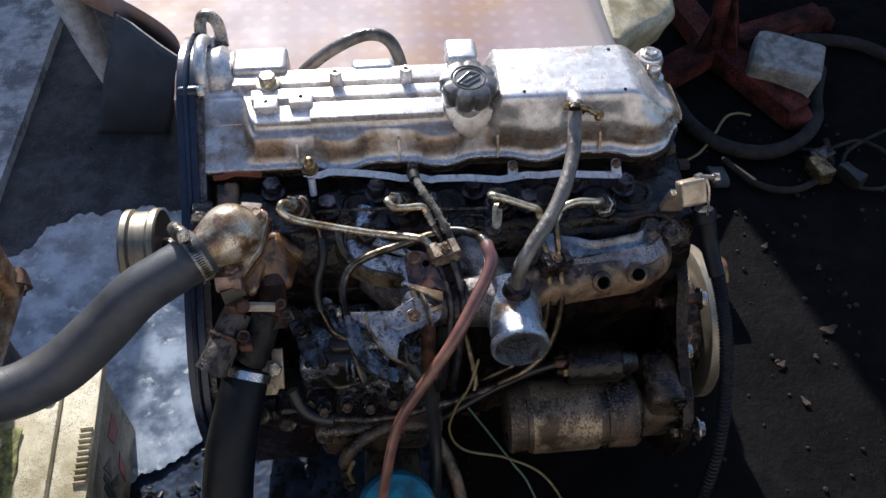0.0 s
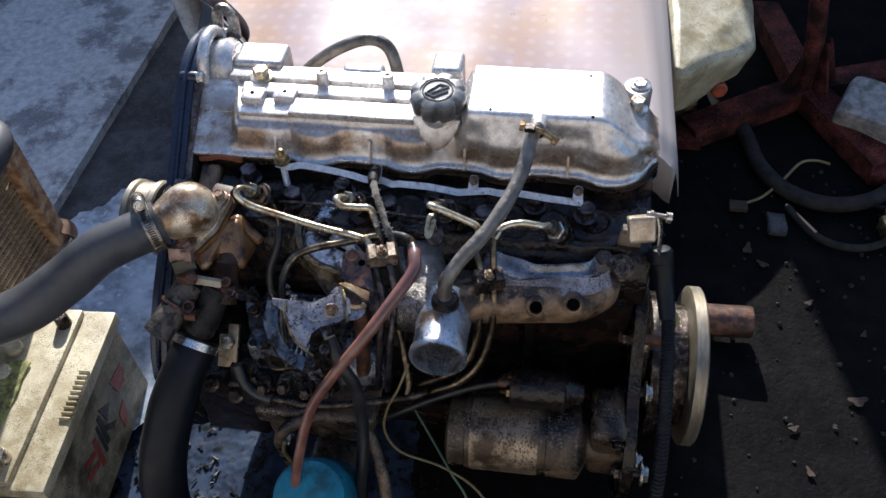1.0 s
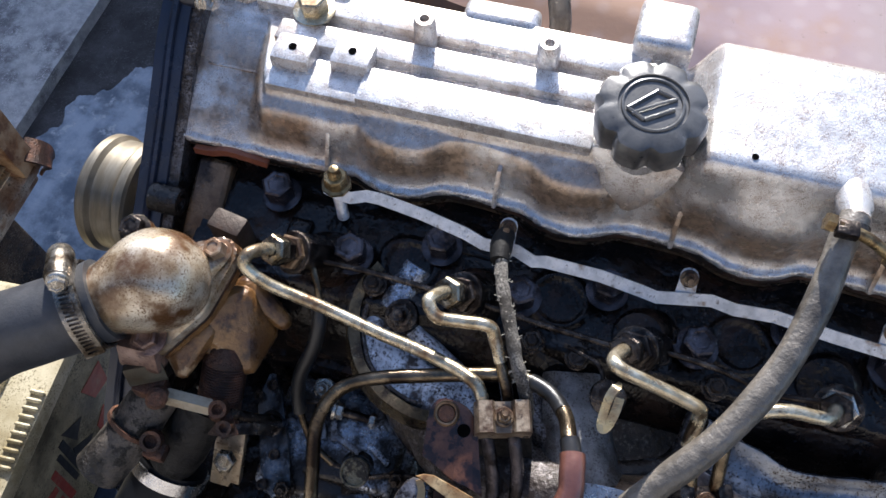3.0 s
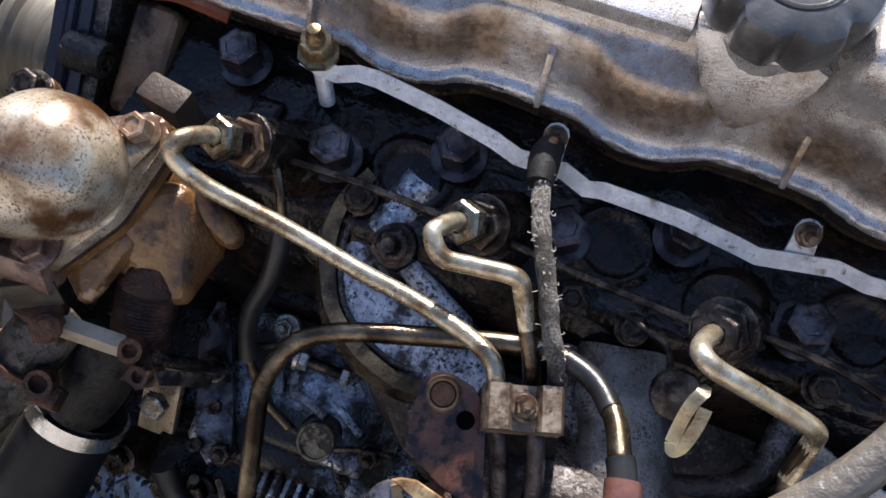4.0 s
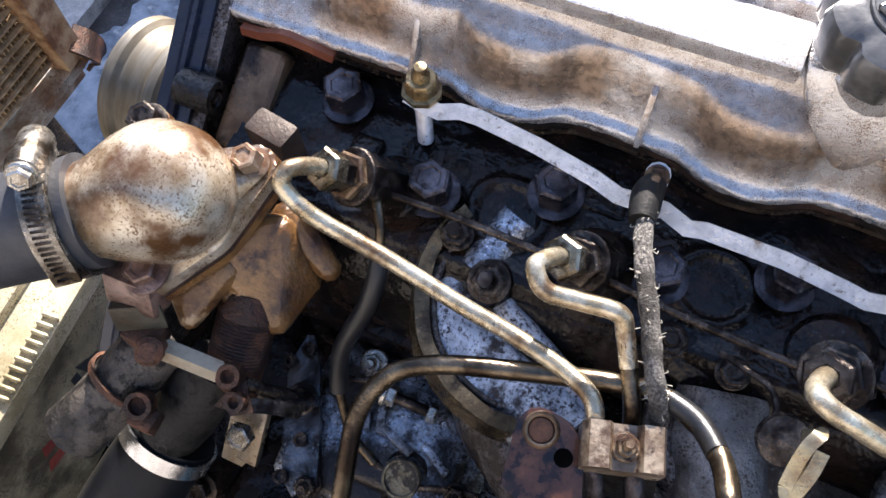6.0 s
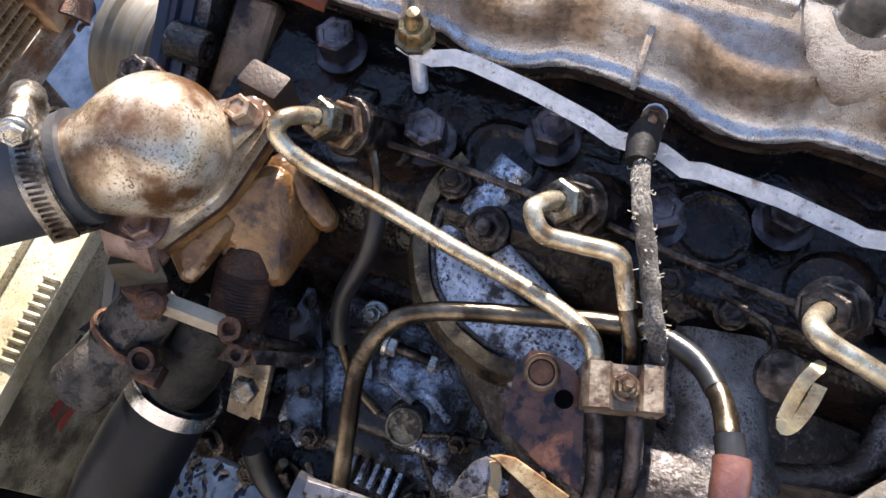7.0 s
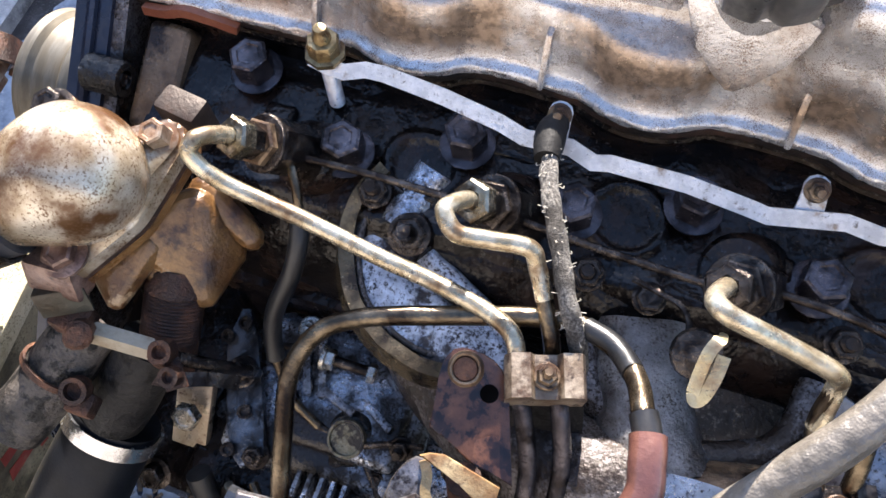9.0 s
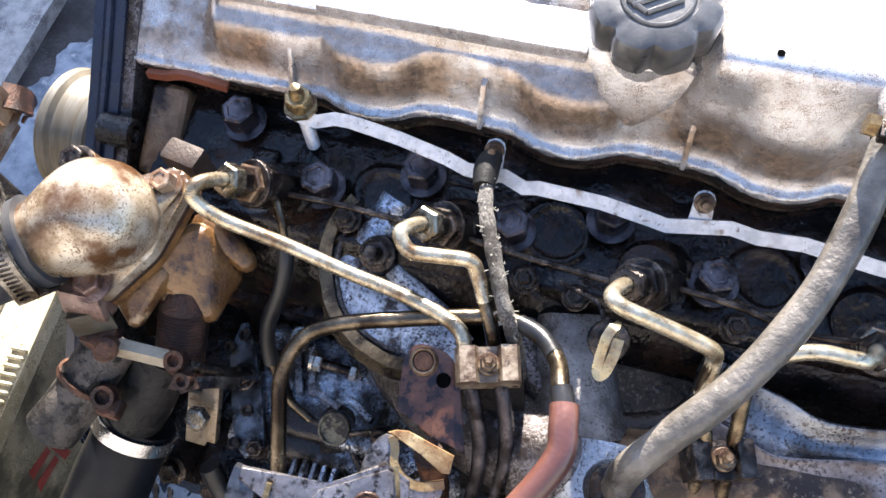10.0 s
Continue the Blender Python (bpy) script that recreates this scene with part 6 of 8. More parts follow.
    bm = bmesh.new()
    tube(bm, [(0.274, -0.026, 0.376), (0.2775, -0.032, 0.374), (0.2775, -0.038, 0.368)], 0.0022, 8, 4)
    part("bare_wire", bm, WIRE_Y, h)


build_hoses()


# ---- intake manifold ----
def build_manifold():
    bm = bmesh.new()
    # runner in a horseshoe from the head towards the neck
    tube(bm, [(-0.066, 0.026, 0.372), (-0.064, 0.004, 0.370), (-0.052, -0.014, 0.370), (-0.032, -0.030, 0.371), (-0.005, -0.044, 0.375), (0.025, -0.052, 0.382), (0.055, -0.058, 0.388)], lambda s: 0.0235 + 0.0015 * s, 26, 7)
    roughen(bm, 0.0020, 50, 2.0)
    mani = part("intake_manifold", bm, ALLOY_DIRTY, engine, "blotchy oily alloy intake manifold", 60)
    bm = bmesh.new()
    tube(bm, [(0.030, 0.012, 0.392), (0.034, -0.010, 0.388), (0.042, -0.034, 0.386), (0.052, -0.052, 0.388)], lambda s: 0.020 + 0.004 * s, 22, 6)
    roughen(bm, 0.0016, 50, 5.0)
    part("runner", bm, MANI_GREY, mani, "grey pitted runner", 60)
    bm = bmesh.new()
    tube(bm, [(0.055, -0.055, 0.390), (0.090, -0.048, 0.392), (0.140, -0.042, 0.392), (0.180, -0.036, 0.390), (0.202, -0.022, 0.392), (0.206, 0.006, 0.394)], lambda s: 0.020 - 0.003 * s, 22, 7)
    roughen(bm, 0.0016, 50, 5.0)
    part("runner", bm, MANI_BROWN, mani, "brown oily runner", 60)
    # round port face with a thick outer rim and a dark groove inside it
    rim = [(-0.0890, 0.0400, 0.416), (-0.0950, 0.0300, 0.413), (-0.0980, 0.0215, 0.410), (-0.0984, 0.0121, 0.407), (-0.0956, -0.0003, 0.403), (-0.0863, -0.0168, 0.402), (-0.0765, -0.0249, 0.402), (-0.0667, -0.0304, 0.402), (-0.0565, -0.0340, 0.402), (-0.0473, -0.0352, 0.401), (-0.0394, -0.0335, 0.398)]
    mid = Vector((-0.058, 0.008, 0.402))
    bm = bmesh.new()
    ribbon(bm, [(x, y, z - 0.0035) for x, y, z in rim], 0.0062, 0.012, (0.2, 0.2, 1), 6)
    edges = [e for e in bm.edges if len(e.link_faces) == 2 and e.calc_face_angle(0) > 0.9]
    bmesh.ops.bevel(bm, geom=edges, offset=0.0018, segments=3, affect="EDGES", profile=0.6)
    roughen(bm, 0.0004, 140, 3.0)
    part("outer_flange", bm, OLIVE, mani, "olive-brown curved outer flange", 50)
    for k, dz, w, mt, name, lab in ((0.100, -0.0045, 0.0030, IRON, "flange_recess", "black oily recess"), (0.165, -0.0010, 0.0015, ALLOY_DIRTY, "inner_ridge", "thin bright inner ridge")):
        bm = bmesh.new()
        tube(bm, [Vector(p).lerp(mid, k) + Vector((0, 0, dz)) for p in rim], w, 12, 6)
        part(name, bm, mt, mani, lab)
    # runner lobe that comes out of the head and swings down to the neck
    spine = smooth_line([(-0.0900, 0.0300, 0.4010), (-0.0860, 0.0150, 0.4000), (-0.0790, 0.0000, 0.3985), (-0.0665, -0.0120, 0.3975), (-0.0510, -0.0185, 0.3975), (-0.0360, -0.0225, 0.3975), (-0.0200, -0.0290, 0.3970)], 10)
    bm = bmesh.new()
    rows = []
    for i, p in enumerate(spine):
        p = Vector(p)
        d = (Vector(spine[min(i + 1, len(spine) - 1)]) - Vector(spine[max(i - 1, 0)])).normalized()
        across = d.cross(Vector((0, 0, 1))).normalized()
        u = i / (len(spine) - 1)
        half = 0.0085 + 0.0075 * sstep(u, 0.05, 0.55)
        row = []
        for k in range(21):
            a = math.pi * (k / 20)
            w = math.cos(a)
            lift = 0.0105 * math.sin(a) ** 0.55
            q = p + across * (half * w) + Vector((0, 0, lift - 0.0065))
            q += Vector((0, 0, 1)) * (0.0008 * noise.noise(q * 90) + 0.0004 * noise.noise(q * 260))
            row.append(bm.verts.new(q))
        rows.append(row)
    for a, b in zip(rows, rows[1:]):
        for k in range(20):
            bm.faces.new((a[k], a[k + 1], b[k + 1], b[k]))
    bm.faces.new(rows[0])
    bm.faces.new(rows[-1][::-1])
    part("port_lobe", bm, PORT, mani, "blotchy white-blue corroded alloy runner", 70)
    # rounded bar beside the lobe, beyond a dark cleft
    bm = bmesh.new()
    tube(bm, [(-0.0640, 0.0140, 0.4000), (-0.0575, 0.0085, 0.4005), (-0.0440, 0.0020, 0.3995), (-0.0300, -0.0045, 0.3970), (-0.0180, -0.0130, 0.3930)], lambda u: 0.0056 - 0.0016 * u, 14, 6)
    roughen(bm, 0.0006, 120, 2.0)
    part("port_bar", bm, PORT, mani, "pale raised casting bar", 60)
    # neck of the port up to the head
    bm = bmesh.new()
    tube(bm, [(-0.0780, 0.0200, 0.4020), (-0.0740, 0.0330, 0.4060), (-0.0690, 0.0460, 0.4120)], lambda u: 0.0110 - 0.002 * u, 18, 6)
    roughen(bm, 0.0009, 120, 6.0)
    # pale blue blotches of the pump alloy stand in for wet highlights
    part("port_neck", bm, PUMP, mani, "wet casting above the stud with blue-white highlights painted in", 60)
    bm = bmesh.new()
    lathe(bm, [(0.0105, -0.010), (0.0100, 0.0), (0.0084, 0.0030), (0.003, 0.0034)], along((-0.071, 0.016, 0.4090), (-0.2, -0.3, 1)), 24)
    part("stud_boss", bm, IRON, mani, "round dark boss round the stud", 60)
    bolt(mani, (-0.070, 0.0140, 0.4130), (0.05, -0.35, 0.9), 0.0072, 0.0065, STEEL_DARK, "mount_nut", 1.25, 0.011)
    # raised lip round the hollow between the runners
    bm = bmesh.new()
    tube(bm, [(0.008, 0.004, 0.398), (0.012, -0.014, 0.396), (0.021, -0.026, 0.395), (0.035, -0.033, 0.395), (0.051, -0.034, 0.395), (0.069, -0.032, 0.395), (0.085, -0.024, 0.395), (0.094, -0.011, 0.396), (0.097, 0.006, 0.398)], 0.0062, 14, 6)
    roughen(bm, 0.0010, 90, 4.0)
    part("hollow_lip", bm, ALLOY_DIRTY, mani, "pitted alloy lip", 60)
    bm = bmesh.new()
    box(bm, (0.053, -0.008, 0.376), (0.080, 0.040, 0.010), bevel=0.003)
    part("hollow_floor", bm, IRON_BROWN, mani, "brown greasy floor of the hollow")
    # runner top: thin back lip, shallow channel, stepped flat and its front with two bored bosses
    lip = smooth_line([(0.1000, -0.0010, 0.4140), (0.1120, -0.0075, 0.4160), (0.1265, -0.0116, 0.4170), (0.1385, -0.0163, 0.4170), (0.1510, -0.0163, 0.4170), (0.1700, -0.0130, 0.4170), (0.1890, -0.0090, 0.4170), (0.1965, 0.0015, 0.4150)], 8)
    ridge = smooth_line([(0.0960, -0.0250, 0.4120), (0.1120, -0.0309, 0.4130), (0.1236, -0.0346, 0.4130), (0.1385, -0.0325, 0.4130), (0.1530, -0.0291, 0.4130), (0.1780, -0.0249, 0.4130), (0.1965, -0.0232, 0.4130), (0.2097, -0.0110, 0.4120)], 8)
    front = smooth_line([(0.0940, -0.0420, 0.4085), (0.1090, -0.0465, 0.4090), (0.1211, -0.0479, 0.4095), (0.1384, -0.0482, 0.4095), (0.1560, -0.0460, 0.4095), (0.1740, -0.0428, 0.4095), (0.1950, -0.0380, 0.4095), (0.2120, -0.0260, 0.4080)], 8)
    strips = {"channel": [], "ledge": [], "ledge_front": []}
    for p, q, r in zip(lip, ridge, front):
        p, q, r = Vector(p), Vector(q), Vector(r)
        g = p.lerp(q, 0.5) - Vector((0, 0, 0.0055))
        strips["channel"].append([p + Vector((0, 0.0030, -0.016)), p + Vector((0, 0.0022, -0.001)), p + Vector((0, 0.0008, 0.0004)), p + Vector((0, -0.0012, -0.0006)), p.lerp(q, 0.18) - Vector((0, 0, 0.0038)), g, p.lerp(q, 0.78) - Vector((0, 0, 0.0044)), p.lerp(q, 0.92) - Vector((0, 0, 0.0010)), q + Vector((0, 0.0006, 0.0004))])
        strips["ledge"].append([q + Vector((0, 0.0006, 0.0004)), q + Vector((0, -0.0006, 0.0004)), q.lerp(r, 0.12) - Vector((0, 0, 0.0012)), q.lerp(r, 0.5) - Vector((0, 0, 0.0012)), q.lerp(r, 0.9), r + Vector((0, -0.0006, -0.0012))])
        strips["ledge_front"].append([r + Vector((0, -0.0006, -0.0012)), r + Vector((0, -0.0008, -0.0060)), r + Vector((0, 0.0030, -0.0080)), r + Vector((0, -0.0010, -0.0120)), r + Vector((0, -0.0020, -0.0220)), r + Vector((0, 0.0060, -0.0320))])
    for name, mt, lab in (("channel", CHANNEL, "oily channel with blue-grey sky reflection painted in"), ("ledge", LEDGE, "pitted pinkish-grey flat"), ("ledge_front", MANI_BROWN, "brown oily front of the runner")):
        bm = bmesh.new()
        grid = [[bm.verts.new(v + Vector((0, 0, 0.0004 * noise.noise(v * 130)))) for v in row] for row in strips[name]]
        for a, b in zip(grid, grid[1:]):
            for k in range(len(a) - 1):
                bm.faces.new((a[k], a[k + 1], b[k + 1], b[k]))
        part(name, bm, mt, mani, lab, 60)
    for x, y, z in ((0.1445, -0.0575, 0.4060), (0.1780, -0.0520, 0.4080)):
        bm = bmesh.new()
        m = along((x, y, z), (0, -0.72, 0.62))
        lathe(bm, [(0.0115, -0.018), (0.0098, 0.0010), (0.0080, 0.0024), (0.0062, 0.0026), (0.0054, -0.004), (0.0004, -0.004)], m, 24)
        boss = part("bored_boss", bm, MANI_BROWN, mani, "brown boss with a dark bore")
        bm = bmesh.new()
        lathe(bm, [(0.0054, -0.0045), (0.0054, -0.0010), (0.0005, -0.0010)], m, 16)
        part("bore", bm, HOLE, boss)
    bolt(mani, (0.205, 0.006, 0.404), (0, -0.2, 1), 0.0085, 0.009, ALLOY_DIRTY, "mount_bolt", 1.2)
    bolt(mani, (0.028, 0.014, 0.416), (0, -0.3, 1), 0.0055, 0.007, STEEL_DARK, "mount_bolt", 1.2)
    # intake neck with a thick open rim
    m = along((0.060, -0.060, 0.388), (0.02, -1, 0.04))
    bm = bmesh.new()
    lathe(bm, [(0.027, -0.012), (0.026, 0.010), (0.0245, 0.028), (0.0245, 0.046), (0.0262, 0.047), (0.0266, 0.052), (0.0255, 0.054), (0.0232, 0.054), (0.0228, 0.050)], m, 48, caps=False)
    neck = part("intake_neck", bm, NECK, mani, "open round alloy intake neck")
    bm = bmesh.new()
    lathe(bm, [(0.0228, 0.050), (0.0222, 0.030), (0.0220, -0.010), (0.0004, -0.011)], m, 40, caps=False)
    part("bore", bm, NECK, neck, "grey inner bore")
    bm = bmesh.new()
    lathe(bm, [(0.0150, -0.03), (0.0125, -0.003), (0.0110, 0.002), (0.0090, 0.003)], along((0.0625, -0.067, 0.421), (0.05, -0.1, 1)), 24)
    part("breather_port", bm, IRON, mani)
    # dark disc and folded spring clip
    bm = bmesh.new()
    lathe(bm, [(0.003, 0.0), (0.0085, 0.0), (0.0092, 0.0015), (0.0085, 0.004), (0.002, 0.006)], along((0.046, -0.010, 0.437), (0.05, -0.45, 0.9)), 22)
    disc = part("disc_plug", bm, STEEL_DARK, mani)
    bm = bmesh.new()
    ribbon(bm, [(0.0480, -0.0120, 0.452), (0.0475, -0.0165, 0.470), (0.0462, -0.0190, 0.4785), (0.0440, -0.0235, 0.4775), (0.0432, -0.0290, 0.4730), (0.0430, -0.0345, 0.4690)], 0.0040, 0.0008, (-0.35, -0.3, 0.9), 5)
    ribbon(bm, [(0.0430, -0.0342, 0.4692), (0.0442, -0.0362, 0.4678), (0.0462, -0.0345, 0.4690), (0.0478, -0.0290, 0.4725), (0.0484, -0.0230, 0.4760)], 0.0042, 0.0008, (0.15, -0.5, 0.85), 5)
    part("spring_clip", bm, mat("pale_plated_clip", (0.40, 0.34, 0.20), (0.58, 0.52, 0.36), 0.3, 0.7, 90, (0.22, 0.15, 0.09), 70, 0.56, 0.1, 0.2, 700), disc, "folded bright spring clip")
    bm = bmesh.new()
    tube(bm, [(0.020, 0.014, 0.430), (0.030, 0.010, 0.433), (0.038, 0.006, 0.436), (0.042, 0.000, 0.436), (0.042, -0.006, 0.434)], 0.0012, 8, 5)
    part("wire_link", bm, STEEL_DARK, mani)


build_manifold()


# ---- injection pump ----
def build_pump():
    bm = bmesh.new()
    box(bm, (-0.095, -0.045, 0.292), (0.095, 0.075, 0.085), bevel=0.010, seg=3)
    box(bm, (-0.085, -0.045, 0.336), (0.056, 0.050, 0.012), bevel=0.004)
    lathe(bm, [(0.034, -0.04), (0.034, 0.03), (0.028, 0.034), (0.004, 0.036)], along((-0.040, -0.055, 0.288), (1, 0, 0)), 28)
    roughen(bm, 0.0012, 70, 5.0)
    pump = part("injection_pump", bm, PUMP, engine, "oily alloy fuel injection pump", 55)
    # fin-like casting rows
    for k in range(5):
        bm = bmesh.new()
        box(bm, (-0.096 + 0.0055 * k, -0.0865, 0.331), (0.0022, 0.012, 0.022), bevel=0.0007)
        part("casting_fin", bm, PUMP, pump)
    # slotted side plate with screws
    n = Vector((-0.10, -0.18, 0.97)).normalized()
    c = Vector((-0.137, -0.050, 0.339))
    u = Vector((-0.42, 0.90, 0.10))
    u = (u - n * u.dot(n)).normalized()
    w = u.cross(n)
    m = Matrix(((*w, 0), (*u, 0), (*n, 0), (0, 0, 0, 1))).transposed()
    m.translation = c
    bm = bmesh.new()
    prism(bm, [(-0.009, -0.032), (-0.010, -0.012), (-0.0075, 0.002), (-0.0085, 0.016), (-0.004, 0.026), (0.001, 0.035), (0.005, 0.034), (0.008, 0.022), (0.0085, 0.002), (0.009, -0.016), (0.0085, -0.036), (-0.004, -0.040)], 0.0035, m, 0.0008)
    sp = part("side_plate", bm, PLATE_GREY, pump, "grey slotted side plate")
    bolt(sp, m @ Vector((0, 0.004, 0.0035)), n, 0.0052, 0.005, STEEL_DARK, "screw", 1.5)
    for q in ((0.003, 0.027), (0.000, -0.015), (-0.009, -0.031), (-0.006, 0.022)):
        bm = bmesh.new()
        lathe(bm, [(0.0034, 0.0), (0.0034, 0.0018), (0.0020, 0.0018), (0.0018, 0.0006), (0.0003, 0.0006)], m @ Matrix.Translation((*q, 0.004)), 14)
        part("rivet", bm, STEEL_DARK, sp)
    # round painted cap
    bm = bmesh.new()
    lathe(bm, [(0.0128, -0.016), (0.0128, 0.001), (0.0104, 0.0035)], along((-0.0805, -0.060, 0.338), (0, -0.3, 1)), 28)
    part("bolt_collar", bm, GREASE, pump)
    bm = bmesh.new()
    lathe(bm, [(0.0084, -0.002), (0.0090, 0.0060), (0.0085, 0.0074), (0.0076, 0.0074), (0.0072, 0.0062), (0.0004, 0.0062)], along((-0.0805, -0.060, 0.3385), (0, -0.3, 1)), 28)
    part("banjo_cap", bm, BANJO, pump, "round cap with flaking yellow paint")
    # curved casting webs beside the adjusting rod
    for x, y, a, l in ((-0.1115, -0.033, 24, 0.034), (-0.1030, -0.034, 20, 0.030), (-0.0900, -0.047, 70, 0.020), (-0.0700, -0.048, 62, 0.018)):
        bm = bmesh.new()
        box(bm, (0, 0, 0), (0.0042, l, 0.016), Matrix.Translation((x, y, 0.339)) @ Matrix.Rotation(radians(a), 4, "Z"), bevel=0.0016)
        roughen(bm, 0.0005, 160, x * 40)
        part("casting_web", bm, PUMP, pump, angle=50)
    bolt(pump, (-0.1040, -0.0300, 0.3475), (1, 0.02, -0.12), 0.0052, 0.006, STEEL, "adjusting_screw", 1.2, 0.006)
    bm = bmesh.new()
    tube(bm, [(-0.100, -0.0299, 0.347), (-0.080, -0.0296, 0.3445)], 0.0028, 12, 2)
    part("adjusting_rod", bm, STEEL_DARK, pump, "dark oily adjusting rod")
    bolt(pump, (-0.083, -0.0296, 0.3449), (1, 0.02, -0.12), 0.0046, 0.005, STEEL, "adjusting_nut", 0)
    bm = bmesh.new()
    tube(bm, [(-0.1165, -0.040, 0.345), (-0.1130, -0.048, 0.344), (-0.1050, -0.0555, 0.343), (-0.0930, -0.0600, 0.341), (-0.088, -0.0605, 0.340)], 0.0021, 10, 6)
    part("small_line", bm, STEEL_DARK, pump)
    for x, y, z, d, l in ((-0.060, -0.030, 0.350, (0.3, -0.4, 0.8), 0.006), (-0.055, -0.058, 0.345, (0, -0.5, 0.8), 0.005)):
        bolt(pump, (x, y, z), d, 0.0048, 0.006, STEEL_DARK, "adjusting_screw", 1.2, l)
    for pts in ([(-0.072, -0.062, 0.343), (-0.060, -0.058, 0.346), (-0.045, -0.056, 0.352)], [(-0.070, -0.068, 0.338), (-0.060, -0.080, 0.332), (-0.050, -0.095, 0.320)], [(-0.045, -0.075, 0.345), (-0.035, -0.080, 0.36), (-0.024, -0.075, 0.375)]):
        bm = bmesh.new()
        tube(bm, pts, 0.0016, 8, 5)
        part("small_line", bm, STEEL_DARK, pump)
    for k in range(4):
        bm = bmesh.new()
        x = -0.120 + k * 0.022
        box(bm, (x, -0.104, 0.300 + 0.006 * (k % 2)), (0.013, 0.012, 0.013), bevel=0.002)
        part("delivery_valve", bm, STEEL_DARK, pump)
        bolt(pump, (x, -0.110, 0.302 + 0.006 * (k % 2)), (0, -0.8, 0.5), 0.0055, 0.009, STEEL_DARK, "delivery_nut", 1.2)
    # round cover with a cross web, studs and a spring
    bm = bmesh.new()
    lathe(bm, [(0.0155, -0.030), (0.0155, 0.001), (0.0140, 0.003), (0.0130, 0.0018), (0.004, 0.0014)], along((-0.0740, -0.0775, 0.328), (0.1, -0.3, 0.95)), 30)
    cap = part("governor_cap", bm, IRON, pump, "black round pump cap")
    for a in range(3):
        t = a * 2.1 + 0.4
        bolt(cap, Vector((-0.0740, -0.0775, 0.3315)) + Vector((0.0115 * math.cos(t), 0.0110 * math.sin(t), 0.004 * math.sin(t))), (0.1, -0.4, 0.9), 0.0028, 0.003, STEEL_DARK, "screw", 1.4)
    for x, y, z, r, h, mt in ((-0.115, -0.018, 0.345, 0.0048, 0.010, STEEL), (-0.120, -0.080, 0.335, 0.0050, 0.008, STEEL_DARK), (-0.066, -0.0875, 0.334, 0.0045, 0.006, STEEL_DARK), (-0.072, -0.095, 0.330, 0.0045, 0.008, STEEL_DARK), (-0.045, -0.040, 0.352, 0.0050, 0.008, STEEL_DARK), (-0.030, -0.060, 0.345, 0.0042, 0.007, STEEL_DARK)):
        bolt(pump, (x, y, z), (0.1, -0.35, 0.93), r, h, mt, "stud_nut", 1.35, 0.005, spin=x * 4000)
    for pts, r, mt in (([(-0.128, -0.030, 0.356), (-0.120, -0.034, 0.362), (-0.110, -0.030, 0.360), (-0.106, -0.022, 0.352)], 0.0016, STEEL_DARK), ([(-0.118, -0.092, 0.328), (-0.105, -0.104, 0.330), (-0.088, -0.104, 0.335), (-0.076, -0.098, 0.332)], 0.0022, PIPE_DARK), ([(-0.132, -0.096, 0.318), (-0.138, -0.100, 0.300), (-0.136, -0.104, 0.282)], 0.0024, PIPE_DARK)):
        bm = bmesh.new()
        tube(bm, pts, r, 10, 6)
        part("small_line", bm, mt, pump)
    # lower gallery: dark brown casting lip under the pump
    bm = bmesh.new()
    box(bm, (-0.070, -0.100, 0.268), (0.125, 0.050, 0.024), bevel=0.008, seg=3)
    box(bm, (-0.075, -0.090, 0.235), (0.11, 0.05, 0.05), bevel=0.012, seg=3)
    roughen(bm, 0.002, 40, 8.0)
    part("pump_foot", bm, IRON_BROWN, pump, "greasy brown pump foot", 55)
    # silver bolt with tan bracket by the lower hose
    bm = bmesh.new()
    box(bm, (0, 0, 0), (0.011, 0.006, 0.040), Matrix.Translation((-0.1655, -0.0640, 0.306)) @ Matrix.Rotation(radians(-48), 4, "X"), bevel=0.001)
    box(bm, (0, 0, 0), (0.016, 0.004, 0.034), Matrix.Translation((-0.1735, -0.0690, 0.298)) @ Matrix.Rotation(radians(-48), 4, "X"), bevel=0.001)
    tb = part("tan_bracket", bm, TAN, pump, "pale tan bracket")
    bolt(tb, (-0.1668, -0.0695, 0.3145), (0, -0.7, 0.72), 0.0072, 0.007, STEEL, "bolt", 0)
    # white terminal and its rusty joint
    bm = bmesh.new()
    m = along((-0.1795, -0.0625, 0.4085), (0.028, 0.002, -0.006), 20)
    lathe(bm, [(0.0038, 0.0), (0.0045, 0.0008), (0.0045, 0.0245), (0.0038, 0.0253)], m, 4)
    wt = part("terminal", bm, mat("aged_white_plastic", (0.36, 0.31, 0.22), (0.50, 0.44, 0.33), 0.5, 0, 60, (0.22, 0.15, 0.08), 60, 0.56, stain2=(0.10, 0.06, 0.04), s2scale=160, cut2=0.62), engine, "aged white plastic terminal")
    bm = bmesh.new()
    box(bm, (-0.151, -0.061, 0.399), (0.008, 0.010, 0.009), bevel=0.002)
    lathe(bm, [(0.0050, -0.003), (0.0050, 0.005), (0.0030, 0.005), (0.0026, 0.002), (0.0004, 0.002)], along((-0.150, -0.060, 0.404), (0.1, -0.4, 0.9)), 14)
    lathe(bm, [(0.0044, -0.003), (0.0044, 0.004), (0.0026, 0.004), (0.0022, 0.0016), (0.0004, 0.0016)], along((-0.1445, -0.068, 0.399), (0.1, -0.4, 0.9)), 14)
    ribbon(bm, [(-0.153, -0.058, 0.400), (-0.147, -0.064, 0.398), (-0.142, -0.071, 0.394)], 0.009, 0.002, (0.1, -0.3, 0.95), 4)
    roughen(bm, 0.0007, 160, 3)
